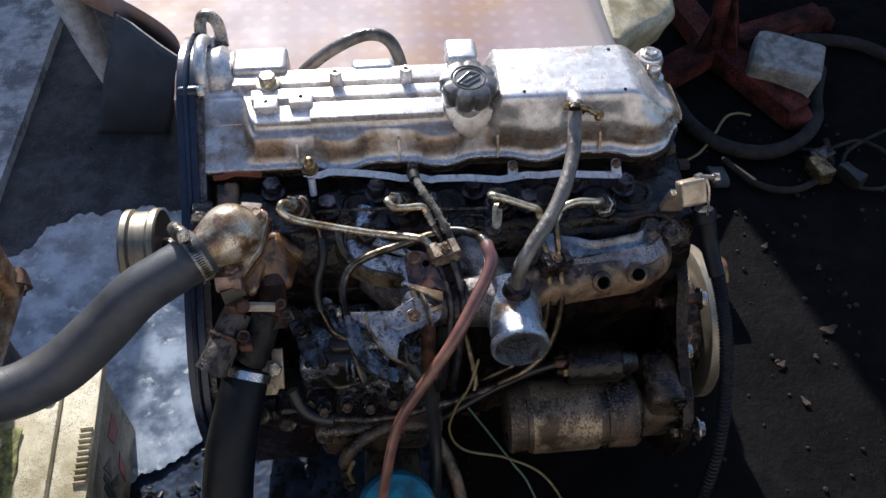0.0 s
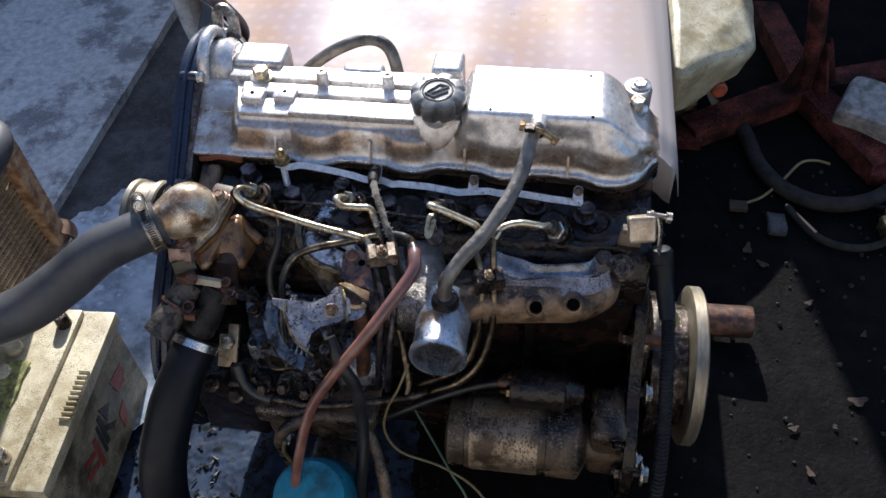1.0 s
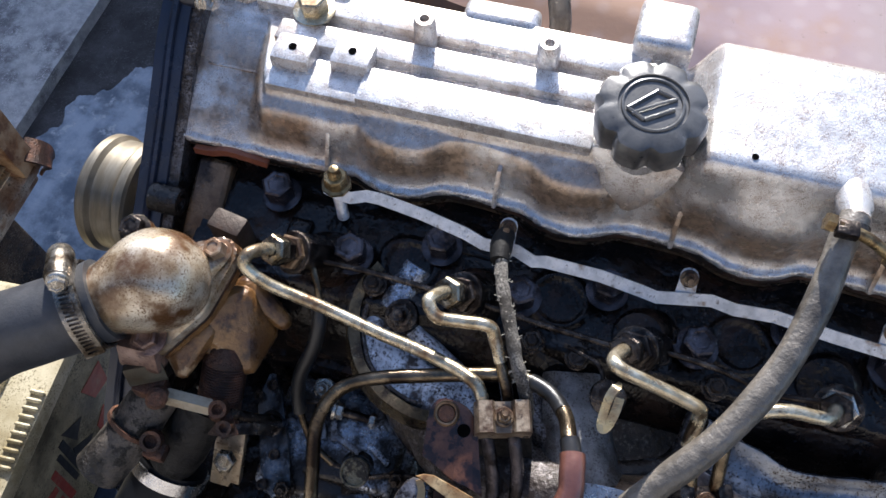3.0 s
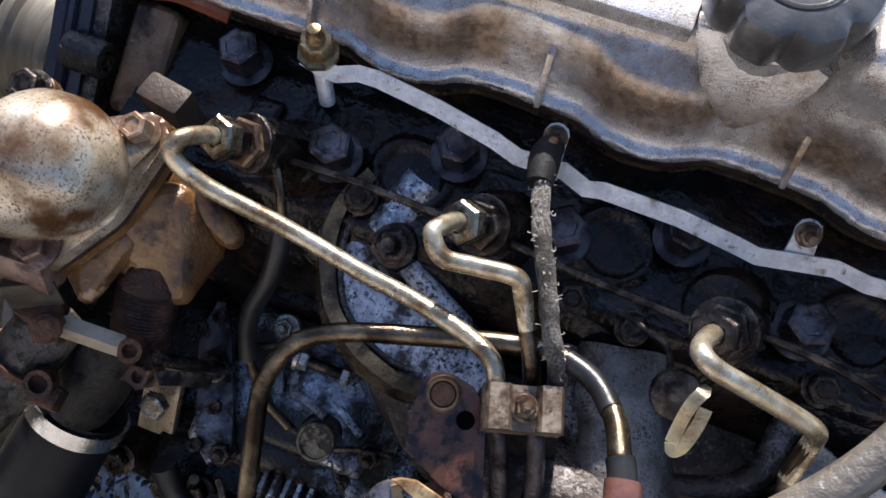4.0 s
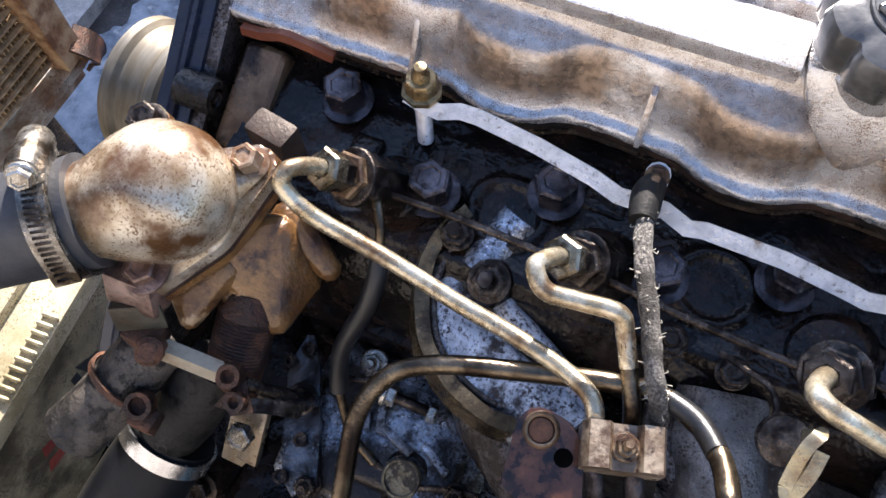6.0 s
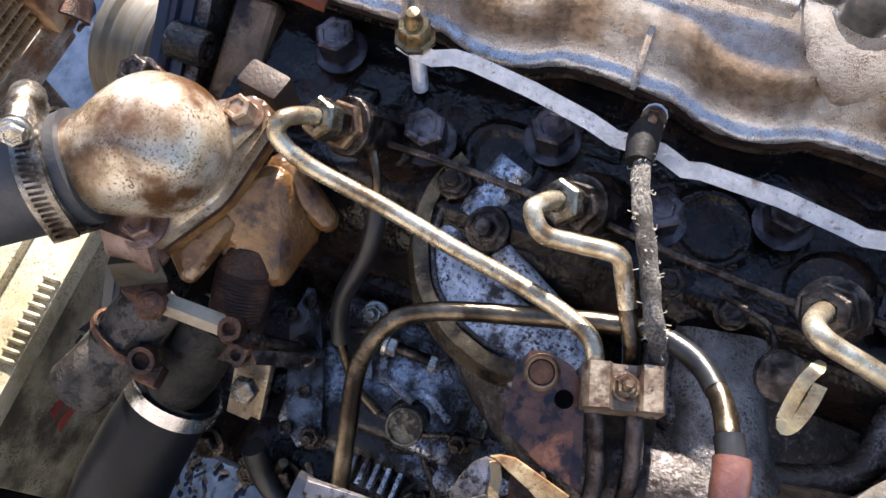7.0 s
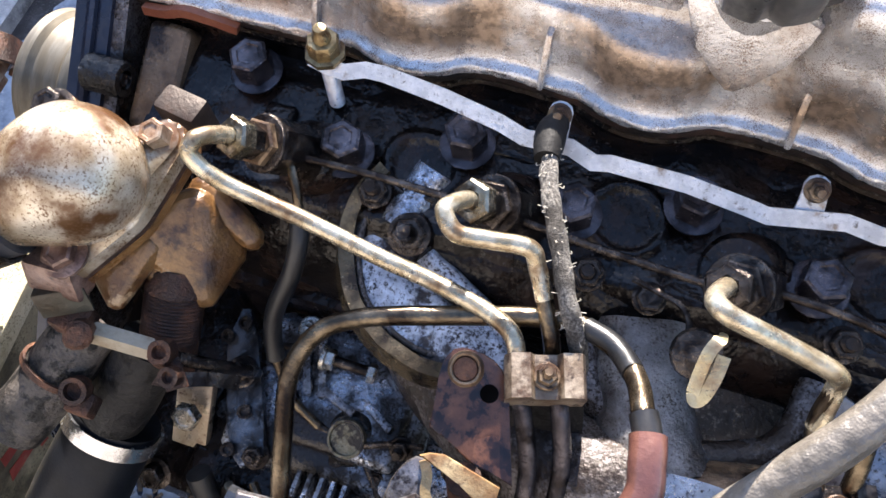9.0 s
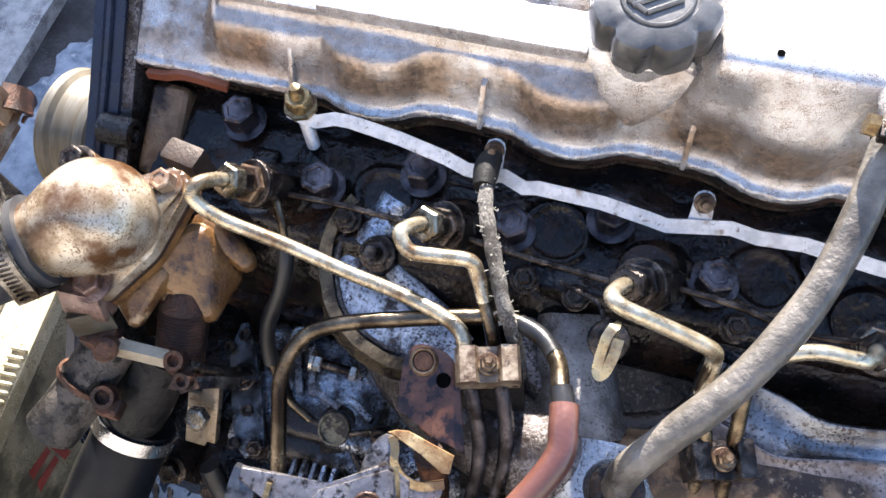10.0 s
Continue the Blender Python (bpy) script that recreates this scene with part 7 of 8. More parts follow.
    part("rusty_joint", bm, RUST, wt, "rusty joint")
    bm = bmesh.new()
    tube(bm, [(-0.146, -0.060, 0.398), (-0.136, -0.056, 0.385), (-0.130, -0.050, 0.365), (-0.132, -0.046, 0.345)], 0.003, 10, 5)
    part("link_rod", bm, STEEL_DARK, wt)
    bm = bmesh.new()
    ribbon(bm, [(-0.143, -0.067, 0.393), (-0.134, -0.062, 0.386), (-0.126, -0.058, 0.376)], 0.006, 0.002, (0.1, -0.3, 0.95), 4)
    part("link_arm", bm, STEEL_DARK, wt, "dark greasy link arm")
    # throttle sector plate: flat plate with a curved grooved edge
    n = Vector((0.23, -0.33, 1.0)).normalized()
    u = Vector((1, 0, -0.23)).normalized()
    w = n.cross(u)
    m = Matrix(((*u, 0), (*w, 0), (*n, 0), (0, 0, 0, 1))).transposed()
    m.translation = (-0.05, -0.105, 0.434)
    bm = bmesh.new()
    prism(bm, [(-0.0365, 0.0035), (-0.0005, 0.0070), (0.018, 0.022), (0.030, 0.018), (0.034, 0.004), (0.024, -0.006), (0.010, -0.012), (0.004, -0.020), (0.004, -0.034), (-0.008, -0.030), (-0.017, -0.018), (-0.022, -0.006), (-0.036, -0.002)], 0.003, m, 0.0008)
    plate = part("throttle_plate", bm, VIOLET, engine, "violet-grey plated throttle sector plate")
    inner = [(-0.0235, 0.001), (-0.0225, -0.008), (-0.0165, -0.0175), (-0.006, -0.031), (0.0113, -0.0400)]
    bm = bmesh.new()
    ribbon(bm, [m @ Vector((x, y, 0.005)) for x, y in inner], 0.0022, 0.003, n, 6)
    part("rim_edge", bm, BRASS, plate, "bright worn rim edge")
    outer = [(-0.034, 0.002), (-0.034, -0.010), (-0.030, -0.022), (-0.022, -0.034), (-0.008, -0.044), (0.006, -0.047)]
    bm = bmesh.new()
    ribbon(bm, [m @ Vector((x, y, -0.004)) for x, y in outer], 0.011, 0.008, n, 6)
    roughen(bm, 0.0009, 90, 6, 1)
    part("grooved_rim", bm, PLATE_GREY, plate, "oily grooved rim", 60)
    bolt(plate, m @ Vector((0.0165, 0.0035, 0.004)), n, 0.0046, 0.005, TAN_DARK, "screw", 1.4, 0.004)
    bm = bmesh.new()
    lathe(bm, [(0.0058, 0.0), (0.0058, 0.0008), (0.0046, 0.0008), (0.0044, 0.0001), (0.0003, 0.0001)], m @ Matrix.Translation((0.0005, -0.0025, 0.0032)), 18)
    part("plate_hole", bm, HOLE, plate, "dark hole")
    # strap across the plate carrying the screw
    bm = bmesh.new()
    prism(bm, [(-0.008, -0.006), (-0.004, 0.004), (0.020, 0.020), (0.030, 0.016), (0.034, 0.004), (0.018, -0.004), (0.004, -0.010)], 0.002, m @ Matrix.Translation((0, 0, 0.003)), 0.0006)
    part("strap", bm, VIOLET, plate, "grey strap under the screw")
    # forked lever behind the plate, with a folded tongue
    back = m.inverted()

    def flat(pts):
        return [tuple((back @ Vector((x, y, 0.424)))[:2]) for x, y in pts]

    lift = m @ Matrix.Translation((0, 0, (back @ Vector((-0.025, -0.085, 0.424))).z))
    bm = bmesh.new()
    prism(bm, flat(chaikin([(-0.0300, -0.1020), (-0.0415, -0.0950), (-0.0430, -0.0830), (-0.0404, -0.0737), (-0.0354, -0.0688), (-0.0300, -0.0740), (-0.0290, -0.0815), (-0.0240, -0.0862), (-0.0155, -0.0878), (-0.0062, -0.0845), (-0.0055, -0.0930), (-0.0120, -0.1010), (-0.0300, -0.1020)], 1)[:-1]), 0.0026, lift @ Matrix.Translation((0, 0, -0.0026)), 0.0008)
    lev = part("throttle_lever", bm, VIOLET, engine, "violet-grey forked throttle lever")
    bm = bmesh.new()
    ribbon(bm, [lift @ Vector((*q, 0.0006)) for q in flat([(-0.0338, -0.0702), (-0.0312, -0.0750), (-0.0295, -0.0815), (-0.0242, -0.0868), (-0.0158, -0.0885), (-0.0062, -0.0852)])], 0.0036, 0.0034, n, 6)
    part("lever_lip", bm, CADMIUM, lev, "bright rolled lip of the fork")
    bm = bmesh.new()
    prism(bm, flat([(-0.0362, -0.0685), (-0.0330, -0.0668), (-0.0280, -0.0660), (-0.0060, -0.0718), (-0.0056, -0.0800), (-0.0090, -0.0805), (-0.0200, -0.0745)]), 0.0022, lift @ Matrix.Translation((0, 0, 0.0016)), 0.0006)
    part("copper_tongue", bm, CADMIUM, lev, "tan folded tongue")
    bm = bmesh.new()
    ribbon(bm, [m @ Vector((0.0225, 0.0225, 0.006)), m @ Vector((0.0270, 0.0120, 0.008)), m @ Vector((0.0325, -0.0040, 0.005))], 0.0018, 0.0065, n, 5)
    part("lever_strap", bm, BRASS, lev, "upright yellow-edged fin")
    bm = bmesh.new()
    tube(bm, [(-0.048, -0.118, 0.425), (-0.050, -0.104, 0.34), (-0.050, -0.10, 0.30)], 0.007, 14, 3)
    part("lever_shaft", bm, STEEL_DARK, plate)
    # cable eyes at the lower tip of the plate
    for x, y in ((-0.006, -0.046), (0.010, -0.045), (0.019, -0.031)):
        bm = bmesh.new()
        lathe(bm, [(0.0052, -0.004), (0.0052, 0.002), (0.0046, 0.003), (0.0030, 0.003), (0.0026, -0.001), (0.0003, -0.001)], m @ Matrix.Translation((x, y, 0.0)), 20)
        part("cable_eye", bm, STEEL_DARK, plate)
    # oil filter
    bm = bmesh.new()
    lathe(bm, [(0.034, -0.11), (0.037, -0.105), (0.037, -0.012), (0.034, -0.003), (0.026, 0.001), (0.014, 0.002), (0.004, 0.002)], along((-0.055, -0.206, 0.272), (0.05, -0.45, 0.9)), 40)
    fil = part("oil_filter", bm, CYAN, engine, "cyan-blue painted oil filter canister")
    bm = bmesh.new()
    lathe(bm, [(0.03, -0.03), (0.03, 0.03), (0.026, 0.032)], along((-0.060, -0.12, 0.17), (0.0, -0.9, 0.1)), 28)
    part("filter_base", bm, IRON_BROWN, fil)
    # rusty pipe bend before the filter
    bm = bmesh.new()
    tube(bm, [(-0.105, -0.130, 0.17), (-0.106, -0.140, 0.24), (-0.098, -0.138, 0.268), (-0.080, -0.128, 0.275), (-0.045, -0.115, 0.272), (-0.015, -0.125, 0.255), (0.005, -0.16, 0.22), (0.010, -0.19, 0.17)], 0.0065, 14, 6)
    part("oil_pipe", bm, IRON_BROWN, engine, "rusty bent oil pipe")
    bm = bmesh.new()
    tube(bm, [(-0.100, -0.140, 0.20), (-0.102, -0.145, 0.235), (-0.096, -0.148, 0.262)], 0.0022, 8, 4)
    part("yellow_strap", bm, WIRE_Y, engine)
    # long lower rail and rusty fuel line between pump and block
    for pts, r, mt in (([(-0.125, -0.112, 0.286), (-0.06, -0.116, 0.288), (0.02, -0.105, 0.300), (0.045, -0.098, 0.305)], 0.004, STEEL_DARK), ([(-0.020, -0.070, 0.40), (-0.018, -0.078, 0.36), (-0.022, -0.085, 0.31)], 0.007, RUST), ([(0.012, -0.060, 0.37), (0.020, -0.078, 0.34), (0.026, -0.095, 0.312), (0.024, -0.102, 0.300)], 0.0035, PIPE_DARK)):
        bm = bmesh.new()
        tube(bm, pts, r, 12, 6)
        part("lower_line", bm, mt, engine)


build_pump()


# ---- things around the engine ----
def build_battery():
    b = thing("car_battery", (-0.46, -0.074, 0.0), "dirty cream-white car battery with faded printed side", "battery")
    m = Matrix.Translation((-0.4600, -0.074, 0.0)) @ Matrix.Rotation(radians(4), 4, "Z")
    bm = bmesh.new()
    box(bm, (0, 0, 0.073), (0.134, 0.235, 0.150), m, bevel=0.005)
    case = part("case", bm, CASE, b, "grimy case side with shade painted in")
    bm = bmesh.new()
    box(bm, (0.0, 0, 0.156), (0.146, 0.248, 0.020), m, bevel=0.004)
    lid = part("lid", bm, CREAM, b)
    bm = bmesh.new()
    box(bm, (-0.014, 0.0, 0.169), (0.094, 0.238, 0.012), m, bevel=0.003)
    part("lid_step", bm, CREAM, lid)
    for k in range(10):
        bm = bmesh.new()
        box(bm, (0.0645, -0.034 + 0.0072 * k, 0.1675), (0.014, 0.0034, 0.0060), m, bevel=0.0014, seg=1)
        part("grip_rib", bm, CREAM, lid)
    for k in range(6):
        bm = bmesh.new()
        lathe(bm, [(0.011, 0), (0.011, 0.004), (0.009, 0.006), (0.002, 0.006)], m @ Matrix.Translation((-0.030, -0.09 + k * 0.036, 0.176)), 18)
        part("vent_cap", bm, CREAM, lid)
    for y, mt in ((-0.092, STEEL), (0.095, STEEL_DARK)):
        bm = bmesh.new()
        lathe(bm, [(0.013, 0), (0.013, 0.004), (0.0095, 0.005), (0.0085, 0.020), (0.007, 0.022), (0.002, 0.022)], m @ Matrix.Translation((0.018, y, 0.170)), 20)
        part("terminal_post", bm, mt, b, "lead terminal post")
    bm = bmesh.new()
    box(bm, (-0.015, -0.01, 0.178), (0.030, 0.09, 0.003), m, bevel=0.001)
    roughen(bm, 0.004, 60, 2, 3)
    part("corrosion_crust", bm, MOSS, b, "green-yellow corrosion crust")
    # printed shapes on the side towards the engine
    side = m @ Matrix.Translation((0.0672, 0, 0.075)) @ Matrix(((0, 0, 1, 0), (1, 0, 0, 0), (0, 1, 0, 0), (0, 0, 0, 1)))
    for out, mt in (
        ([(0.052, 0.032), (0.086, 0.026), (0.078, -0.004), (0.056, 0.004)], PRINT_RED),
        ([(0.010, 0.034), (0.034, 0.014), (0.014, 0.004)], PRINT_DARK),
        ([(0.000, 0.030), (0.008, 0.028), (0.000, -0.022), (-0.008, -0.020)], PRINT_DARK),
        ([(0.006, 0.004), (0.028, -0.020), (0.016, -0.022), (0.002, -0.004)], PRINT_DARK),
        ([(-0.010, 0.024), (-0.004, 0.022), (-0.011, -0.026), (-0.017, -0.024)], PRINT_DARK),
        ([(-0.026, 0.020), (-0.018, 0.018), (-0.026, -0.034), (-0.034, -0.030)], PRINT_RED),
        ([(-0.054, 0.016), (-0.030, 0.006), (-0.032, -0.002), (-0.058, 0.006)], PRINT_RED),
        ([(-0.060, -0.002), (-0.034, -0.012), (-0.036, -0.020), (-0.066, -0.012)], PRINT_RED),
        ([(0.036, -0.022), (0.056, -0.016), (0.050, -0.044), (0.032, -0.050)], PRINT_RED),
    ):
        bm = bmesh.new()
        prism(bm, out, 0.0006, side)
        part("print_mark", bm, mt, case)


build_battery()


def build_radiator():
    r = thing("radiator", (-0.55, 0.0, 0.0), "old radiator with dusty brown fins and rusty frame", "radiator")
    # upright core facing the engine; local x runs along the width, y is up
    x0 = -0.528
    ya, yb, za, zb = 0.168, -0.36, 0.165, 0.62
    bm = bmesh.new()
    box(bm, (x0 - 0.022, (ya + yb) / 2, (za + zb) / 2), (0.026, ya - yb - 0.03, zb - za - 0.02), bevel=0.001)
    core = part("core", bm, IRON_BROWN, r, "dark core behind the fins")
    # flat tubes and zig-zag fins near the visible corner, each its own strip
    tube_mesh = None
    for k in range(34):
        z = za + 0.012 + 0.0095 * k
        if tube_mesh is None:
            bm = bmesh.new()
            box(bm, (0, 0, 0), (0.012, ya - yb - 0.036, 0.0022), bevel=0.0007, seg=1)
            tube_mesh = to_mesh("core_tube", bm, CORE)
        ob = attach(new("core_tube", tube_mesh), core)
        ob.matrix_basis = Matrix.Translation((x0 - 0.007, (ya + yb) / 2, z))
    bm = bmesh.new()
    rnd = random.Random(7)
    for k in range(34):
        z = za + 0.0167 + 0.0095 * k
        y = ya - 0.022
        while y > -0.20:
            if rnd.random() > 0.10 and noise.noise((y * 70, z * 110, 4)) < 0.28:
                box(bm, (x0 - 0.009, y, z), (0.009, 0.0009, 0.0078), bevel=0)
            y -= 0.0042 + rnd.random() * 0.001
    tagged(part("fin_pack", bm, CORE, core, "bent dusty cooling fins"), kind="stuff")
    bm = bmesh.new()
    ribbon(bm, [(x0 + 0.000, ya - 0.004, za - 0.006), (x0 + 0.001, ya - 0.003, za + 0.12), (x0 - 0.001, ya - 0.005, za + 0.26), (x0, ya - 0.004, zb)], 0.026, 0.020, (1, 0.1, 0), 6)
    roughen(bm, 0.002, 30, 4)
    side = part("side_channel", bm, mat("dusty_rust", (0.34, 0.18, 0.085), (0.56, 0.40, 0.25), 0.75, 0.05, 60, (0.16, 0.07, 0.035), 40, 0.54, 0.1, 0.6, 500), r, "rusty side channel")
    bm = bmesh.new()
    ribbon(bm, [(x0 + 0.006, ya + 0.006, za + 0.022), (x0 + 0.014, ya + 0.012, za + 0.010), (x0 + 0.012, ya + 0.018, za - 0.008), (x0 + 0.004, ya + 0.012, za - 0.020)], 0.026, 0.003, (1, 0.4, 0.3), 5)
    part("bent_tab", bm, RUST, side, "torn rusty corner tab")
    bm = bmesh.new()
    box(bm, (x0 + 0.002, (ya + yb) / 2, za - 0.001), (0.020, ya - yb, 0.010), bevel=0.002)
    box(bm, (x0 - 0.012, (ya + yb) / 2, za - 0.014), (0.030, ya - yb, 0.018), bevel=0.003)
    part("bottom_rail", bm, TAN, r, "pale dusty bottom rail")
    bm = bmesh.new()
    box(bm, (x0 - 0.035, (ya + yb) / 2 - 0.01, za / 2 - 0.01), (0.045, ya - yb - 0.06, za - 0.004), bevel=0.008)
    part("bottom_tank", bm, IRON_BROWN, r, "dark bottom tank")
    bm = bmesh.new()
    box(bm, (x0 - 0.022, (ya + yb) / 2, zb + 0.02), (0.06, ya - yb, 0.05), bevel=0.012)
    part("top_tank", bm, IRON_BROWN, r)
    bm = bmesh.new()
    lathe(bm, [(0.0195, -0.03), (0.0195, 0.02), (0.021, 0.024)], along((x0 - 0.02, -0.125, 0.43), (1, 0.02, 0)), 24)
    part("hose_neck", bm, IRON_BROWN, r)
    # painted grey drain elbow on the far upper side
    bm = bmesh.new()
    tube(bm, [(x0 + 0.000, 0.140, 0.395), (x0 + 0.030, 0.130, 0.402), (x0 + 0.048, 0.110, 0.398), (x0 + 0.05, 0.06, 0.392)], 0.017, 18, 6)
    part("elbow", bm, RUBBER_DUSTY, r, "grey rubber elbow")


build_radiator()


def build_table():
    # sheet over a low bench behind the engine
    t = thing("vinyl_sheet", (0.0, 0.75, 0.0), "pale pinkish dotted vinyl sheet over a low bench", "sheet")
    bm = bmesh.new()
    rows = []
    n, k = 70, 60
    for j in range(k + 1):
        v = j / k
        row = []
        for i in range(n + 1):
            u = i / n
            xl = -0.345 - 0.26 * sstep(v, 0.12, 0.5)
            x = xl + (0.318 - xl) * u
            y0 = 0.44 - 0.105 * u
            y = y0 + (1.25 - y0) * v
            z = 0.252 + 0.004 * noise.noise((x * 6, y * 3, 2)) + 0.0025 * math.sin(x * 26 + y * 3)
            z -= 0.02 * sstep(u, 0.955, 1.0) + 0.012 * (1 - sstep(v, 0.0, 0.05))
            row.append(bm.verts.new((x, y, z)))
        rows.append(row)
    for a, b in zip(rows, rows[1:]):
        for i in range(n):
            bm.faces.new((a[i], a[i + 1], b[i + 1], b[i]))
    # hanging hems
    for line, d in ((rows[0], (0, -0.006, -0.06)), ([r[-1] for r in rows], (0.012, 0, -0.05)), ([r[0] for r in rows], (-0.006, 0, -0.045))):
        low = [bm.verts.new(v.co + Vector(d)) for v in line]
        for i in range(len(line) - 1):
            bm.faces.new((line[i], line[i + 1], low[i + 1], low[i]))
    sh = part("sheet", bm, SHEET, t, angle=60)
    sol = sh.modifiers.new("thick", "SOLIDIFY")
    sol.thickness = 0.0025
    bm = bmesh.new()
    box(bm, (-0.03, 0.84, 0.118), (0.56, 0.74, 0.236), bevel=0.006)
    part("bench", bm, IRON_BROWN, t, "dark low bench under the sheet")
    # dark mat hanging from the edge
    bm = bmesh.new()
    rows = []
    for j in range(21):
        v = j / 20
        a = Vector((-0.345, 0.535, 0.236)).lerp(Vector((-0.430, 0.640, 0.002)), v)
        b = Vector((-0.462, 0.665, 0.236)).lerp(Vector((-0.560, 0.650, 0.002)), v)
        rows.append([bm.verts.new(a.lerp(b, i / 12) + Vector((0.004 * noise.noise((i * 0.4, v * 4, 3)), -0.012 * math.sin(math.pi * v), 0))) for i in range(13)])
    for a, b in zip(rows, rows[1:]):
        for i in range(12):
            bm.faces.new((a[i], a[i + 1], b[i + 1], b[i]))
    ob = solo("rubber_mat", bm, MAT_RUBBER, "dark blue-grey rubber mat hanging beside the bench", "mat")
    sol = ob.modifiers.new("thick", "SOLIDIFY")
    sol.thickness = 0.004
    # grey post with a pale cloth
    bm = bmesh.new()
    tube(bm, [(-0.560, 0.80, 0.0), (-0.585, 0.83, 0.08), (-0.62, 0.88, 0.20)], lambda s: 0.020 + 0.014 * s, 20, 8)
    solo("tapered_post", bm, SLAB, "dusty grey tapered post standing on the ground", "post")
    # lumpy cream tank beside the bench
    tank = thing("plastic_tank", (0.42, 0.72, 0.0), "lumpy yellowed cream plastic tank with dark scuffs", "tank")
    bm = bmesh.new()
    loft(bm, [ball((0.456, 0.706, 0.162), 0.018), ball((0.450, 0.800, 0.185), 0.020), ball((0.430, 0.950, 0.200), 0.030), ball((0.448, 0.718, 0.108), 0.013), ball((0.405, 0.704, 0.072), 0.012), ball((0.350, 0.640, 0.100), 0.016), ball((0.342, 0.610, 0.180), 0.018), ball((0.335, 0.950, 0.220), 0.030), ball((0.360, 0.950, 0.110), 0.020)], 0.0, 1.0)
    bmesh.ops.subdivide_edges(bm, edges=[e for e in bm.edges if e.calc_length() > 0.012], cuts=2, use_grid_fill=True)
    for v in bm.verts:
        v.co += Vector((0.6, 1, 0.8)) * (0.010 * noise.noise(v.co * 13) + 0.003 * noise.noise(v.co * 40))
        v.co.z += 0.012 * max(0.0, noise.noise((v.co.x * 34, v.co.y * 10, 3))) * (1 - sstep(v.co.z, 0.07, 0.13))
    part("body", bm, CREAM, tank, angle=80)
    bm = bmesh.new()
    box(bm, (0.360, 0.82, 0.046), (0.08, 0.26, 0.118), bevel=0.006)
    part("foot_block", bm, IRON_BROWN, tank, "dark block under the tank")
    bm = bmesh.new()
    lathe(bm, [(0.014, -0.02), (0.014, 0.010), (0.011, 0.013), (0.002, 0.013)], along((0.430, 0.706, 0.078), (0.25, -0.9, 0.1)), 20)
    part("red_cap", bm, mat("orange_red_plastic", (0.40, 0.075, 0.03), (0.5, 0.11, 0.05), 0.4, 0, 60, (0.2, 0.05, 0.03), 40), tank, "orange-red cap")


build_table()


def build_stand():
    s = thing("jack_stand", (0.60, 0.76, 0.0), "old red-painted steel stand with splayed channel legs", "stand")
    hub = Vector((0.598, 0.770, 0.0))
    for end, w in (((0.385, 0.650, 0.0), 0.050), ((0.705, 0.590, 0.0), 0.055), ((0.86, 0.885, 0.0), 0.048), ((0.56, 1.05, 0.0), 0.05)):
        e = Vector(end)
        d = (e - hub).normalized()
        n = d.cross(Vector((0, 0, 1)))
        bm = bmesh.new()
        a, b = hub + Vector((0, 0, 0.052)), e + Vector((0, 0, 0.034))
        # downward channel section drawn from the hub to the foot
        along_leg = (b - a).normalized()
        up = n.cross(along_leg)
        up = up if up.z > 0 else -up
        m = Matrix((n, up, along_leg)).transposed().to_4x4()
        m.translation = a
        h = w / 2
        prism(bm, [(-h, -0.036), (-h, 0.003), (h, 0.003), (h, -0.036), (h - 0.006, -0.036), (h - 0.006, -0.003), (0.006 - h, -0.003), (0.006 - h, -0.036)], (b - a).length, m, 0.0012)
        bmesh.ops.recalc_face_normals(bm, faces=bm.faces[:])
        leg = part("leg", bm, RED, s)
        bm = bmesh.new()
        box(bm, (e.x, e.y, 0.012), (0.05, 0.05, 0.026), bevel=0.004)
        part("foot", bm, RED, leg)
    bm = bmesh.new()
    tube(bm, [hub + Vector((0.002, -0.004, 0.0)), hub + Vector((-0.013, -0.004, 0.14)), hub + Vector((-0.027, 0.006, 0.22)), hub + Vector((-0.040, 0.014, 0.30))], 0.016, 24, 6)
    part("post", bm, RED, s)
    for a in (-2.6, -1.03, 0.43):
        bm = bmesh.new()
        o = hub + Vector((math.cos(a) * 0.012, math.sin(a) * 0.012, 0.10))
        prism(bm, [(0.0, -0.05), (0.045, -0.05), (0.006, 0.045), (0.0, 0.045)], 0.005, Matrix.Translation(o) @ Matrix.Rotation(a, 4, "Z") @ Matrix.Rotation(radians(90), 4, "X"), 0.001)
        part("gusset", bm, RED, s)
    # pale block of concrete lying against the leg
    bm = bmesh.new()
    box(bm, (0, 0, 0.042), (0.125, 0.105, 0.085), Matrix.Translation((0.702, 0.688, 0.0)) @ Matrix.Rotation(radians(-28), 4, "Z"), bevel=0.014, seg=2)
    roughen(bm, 0.010, 16, 1.0, 4)
    for v in bm.verts:
        v.co.z = max(0.0, v.co.z)
    solo("concrete_block", bm, STONE, "broken pale grey concrete block beside the stand", "concrete block", angle=25)


build_stand()


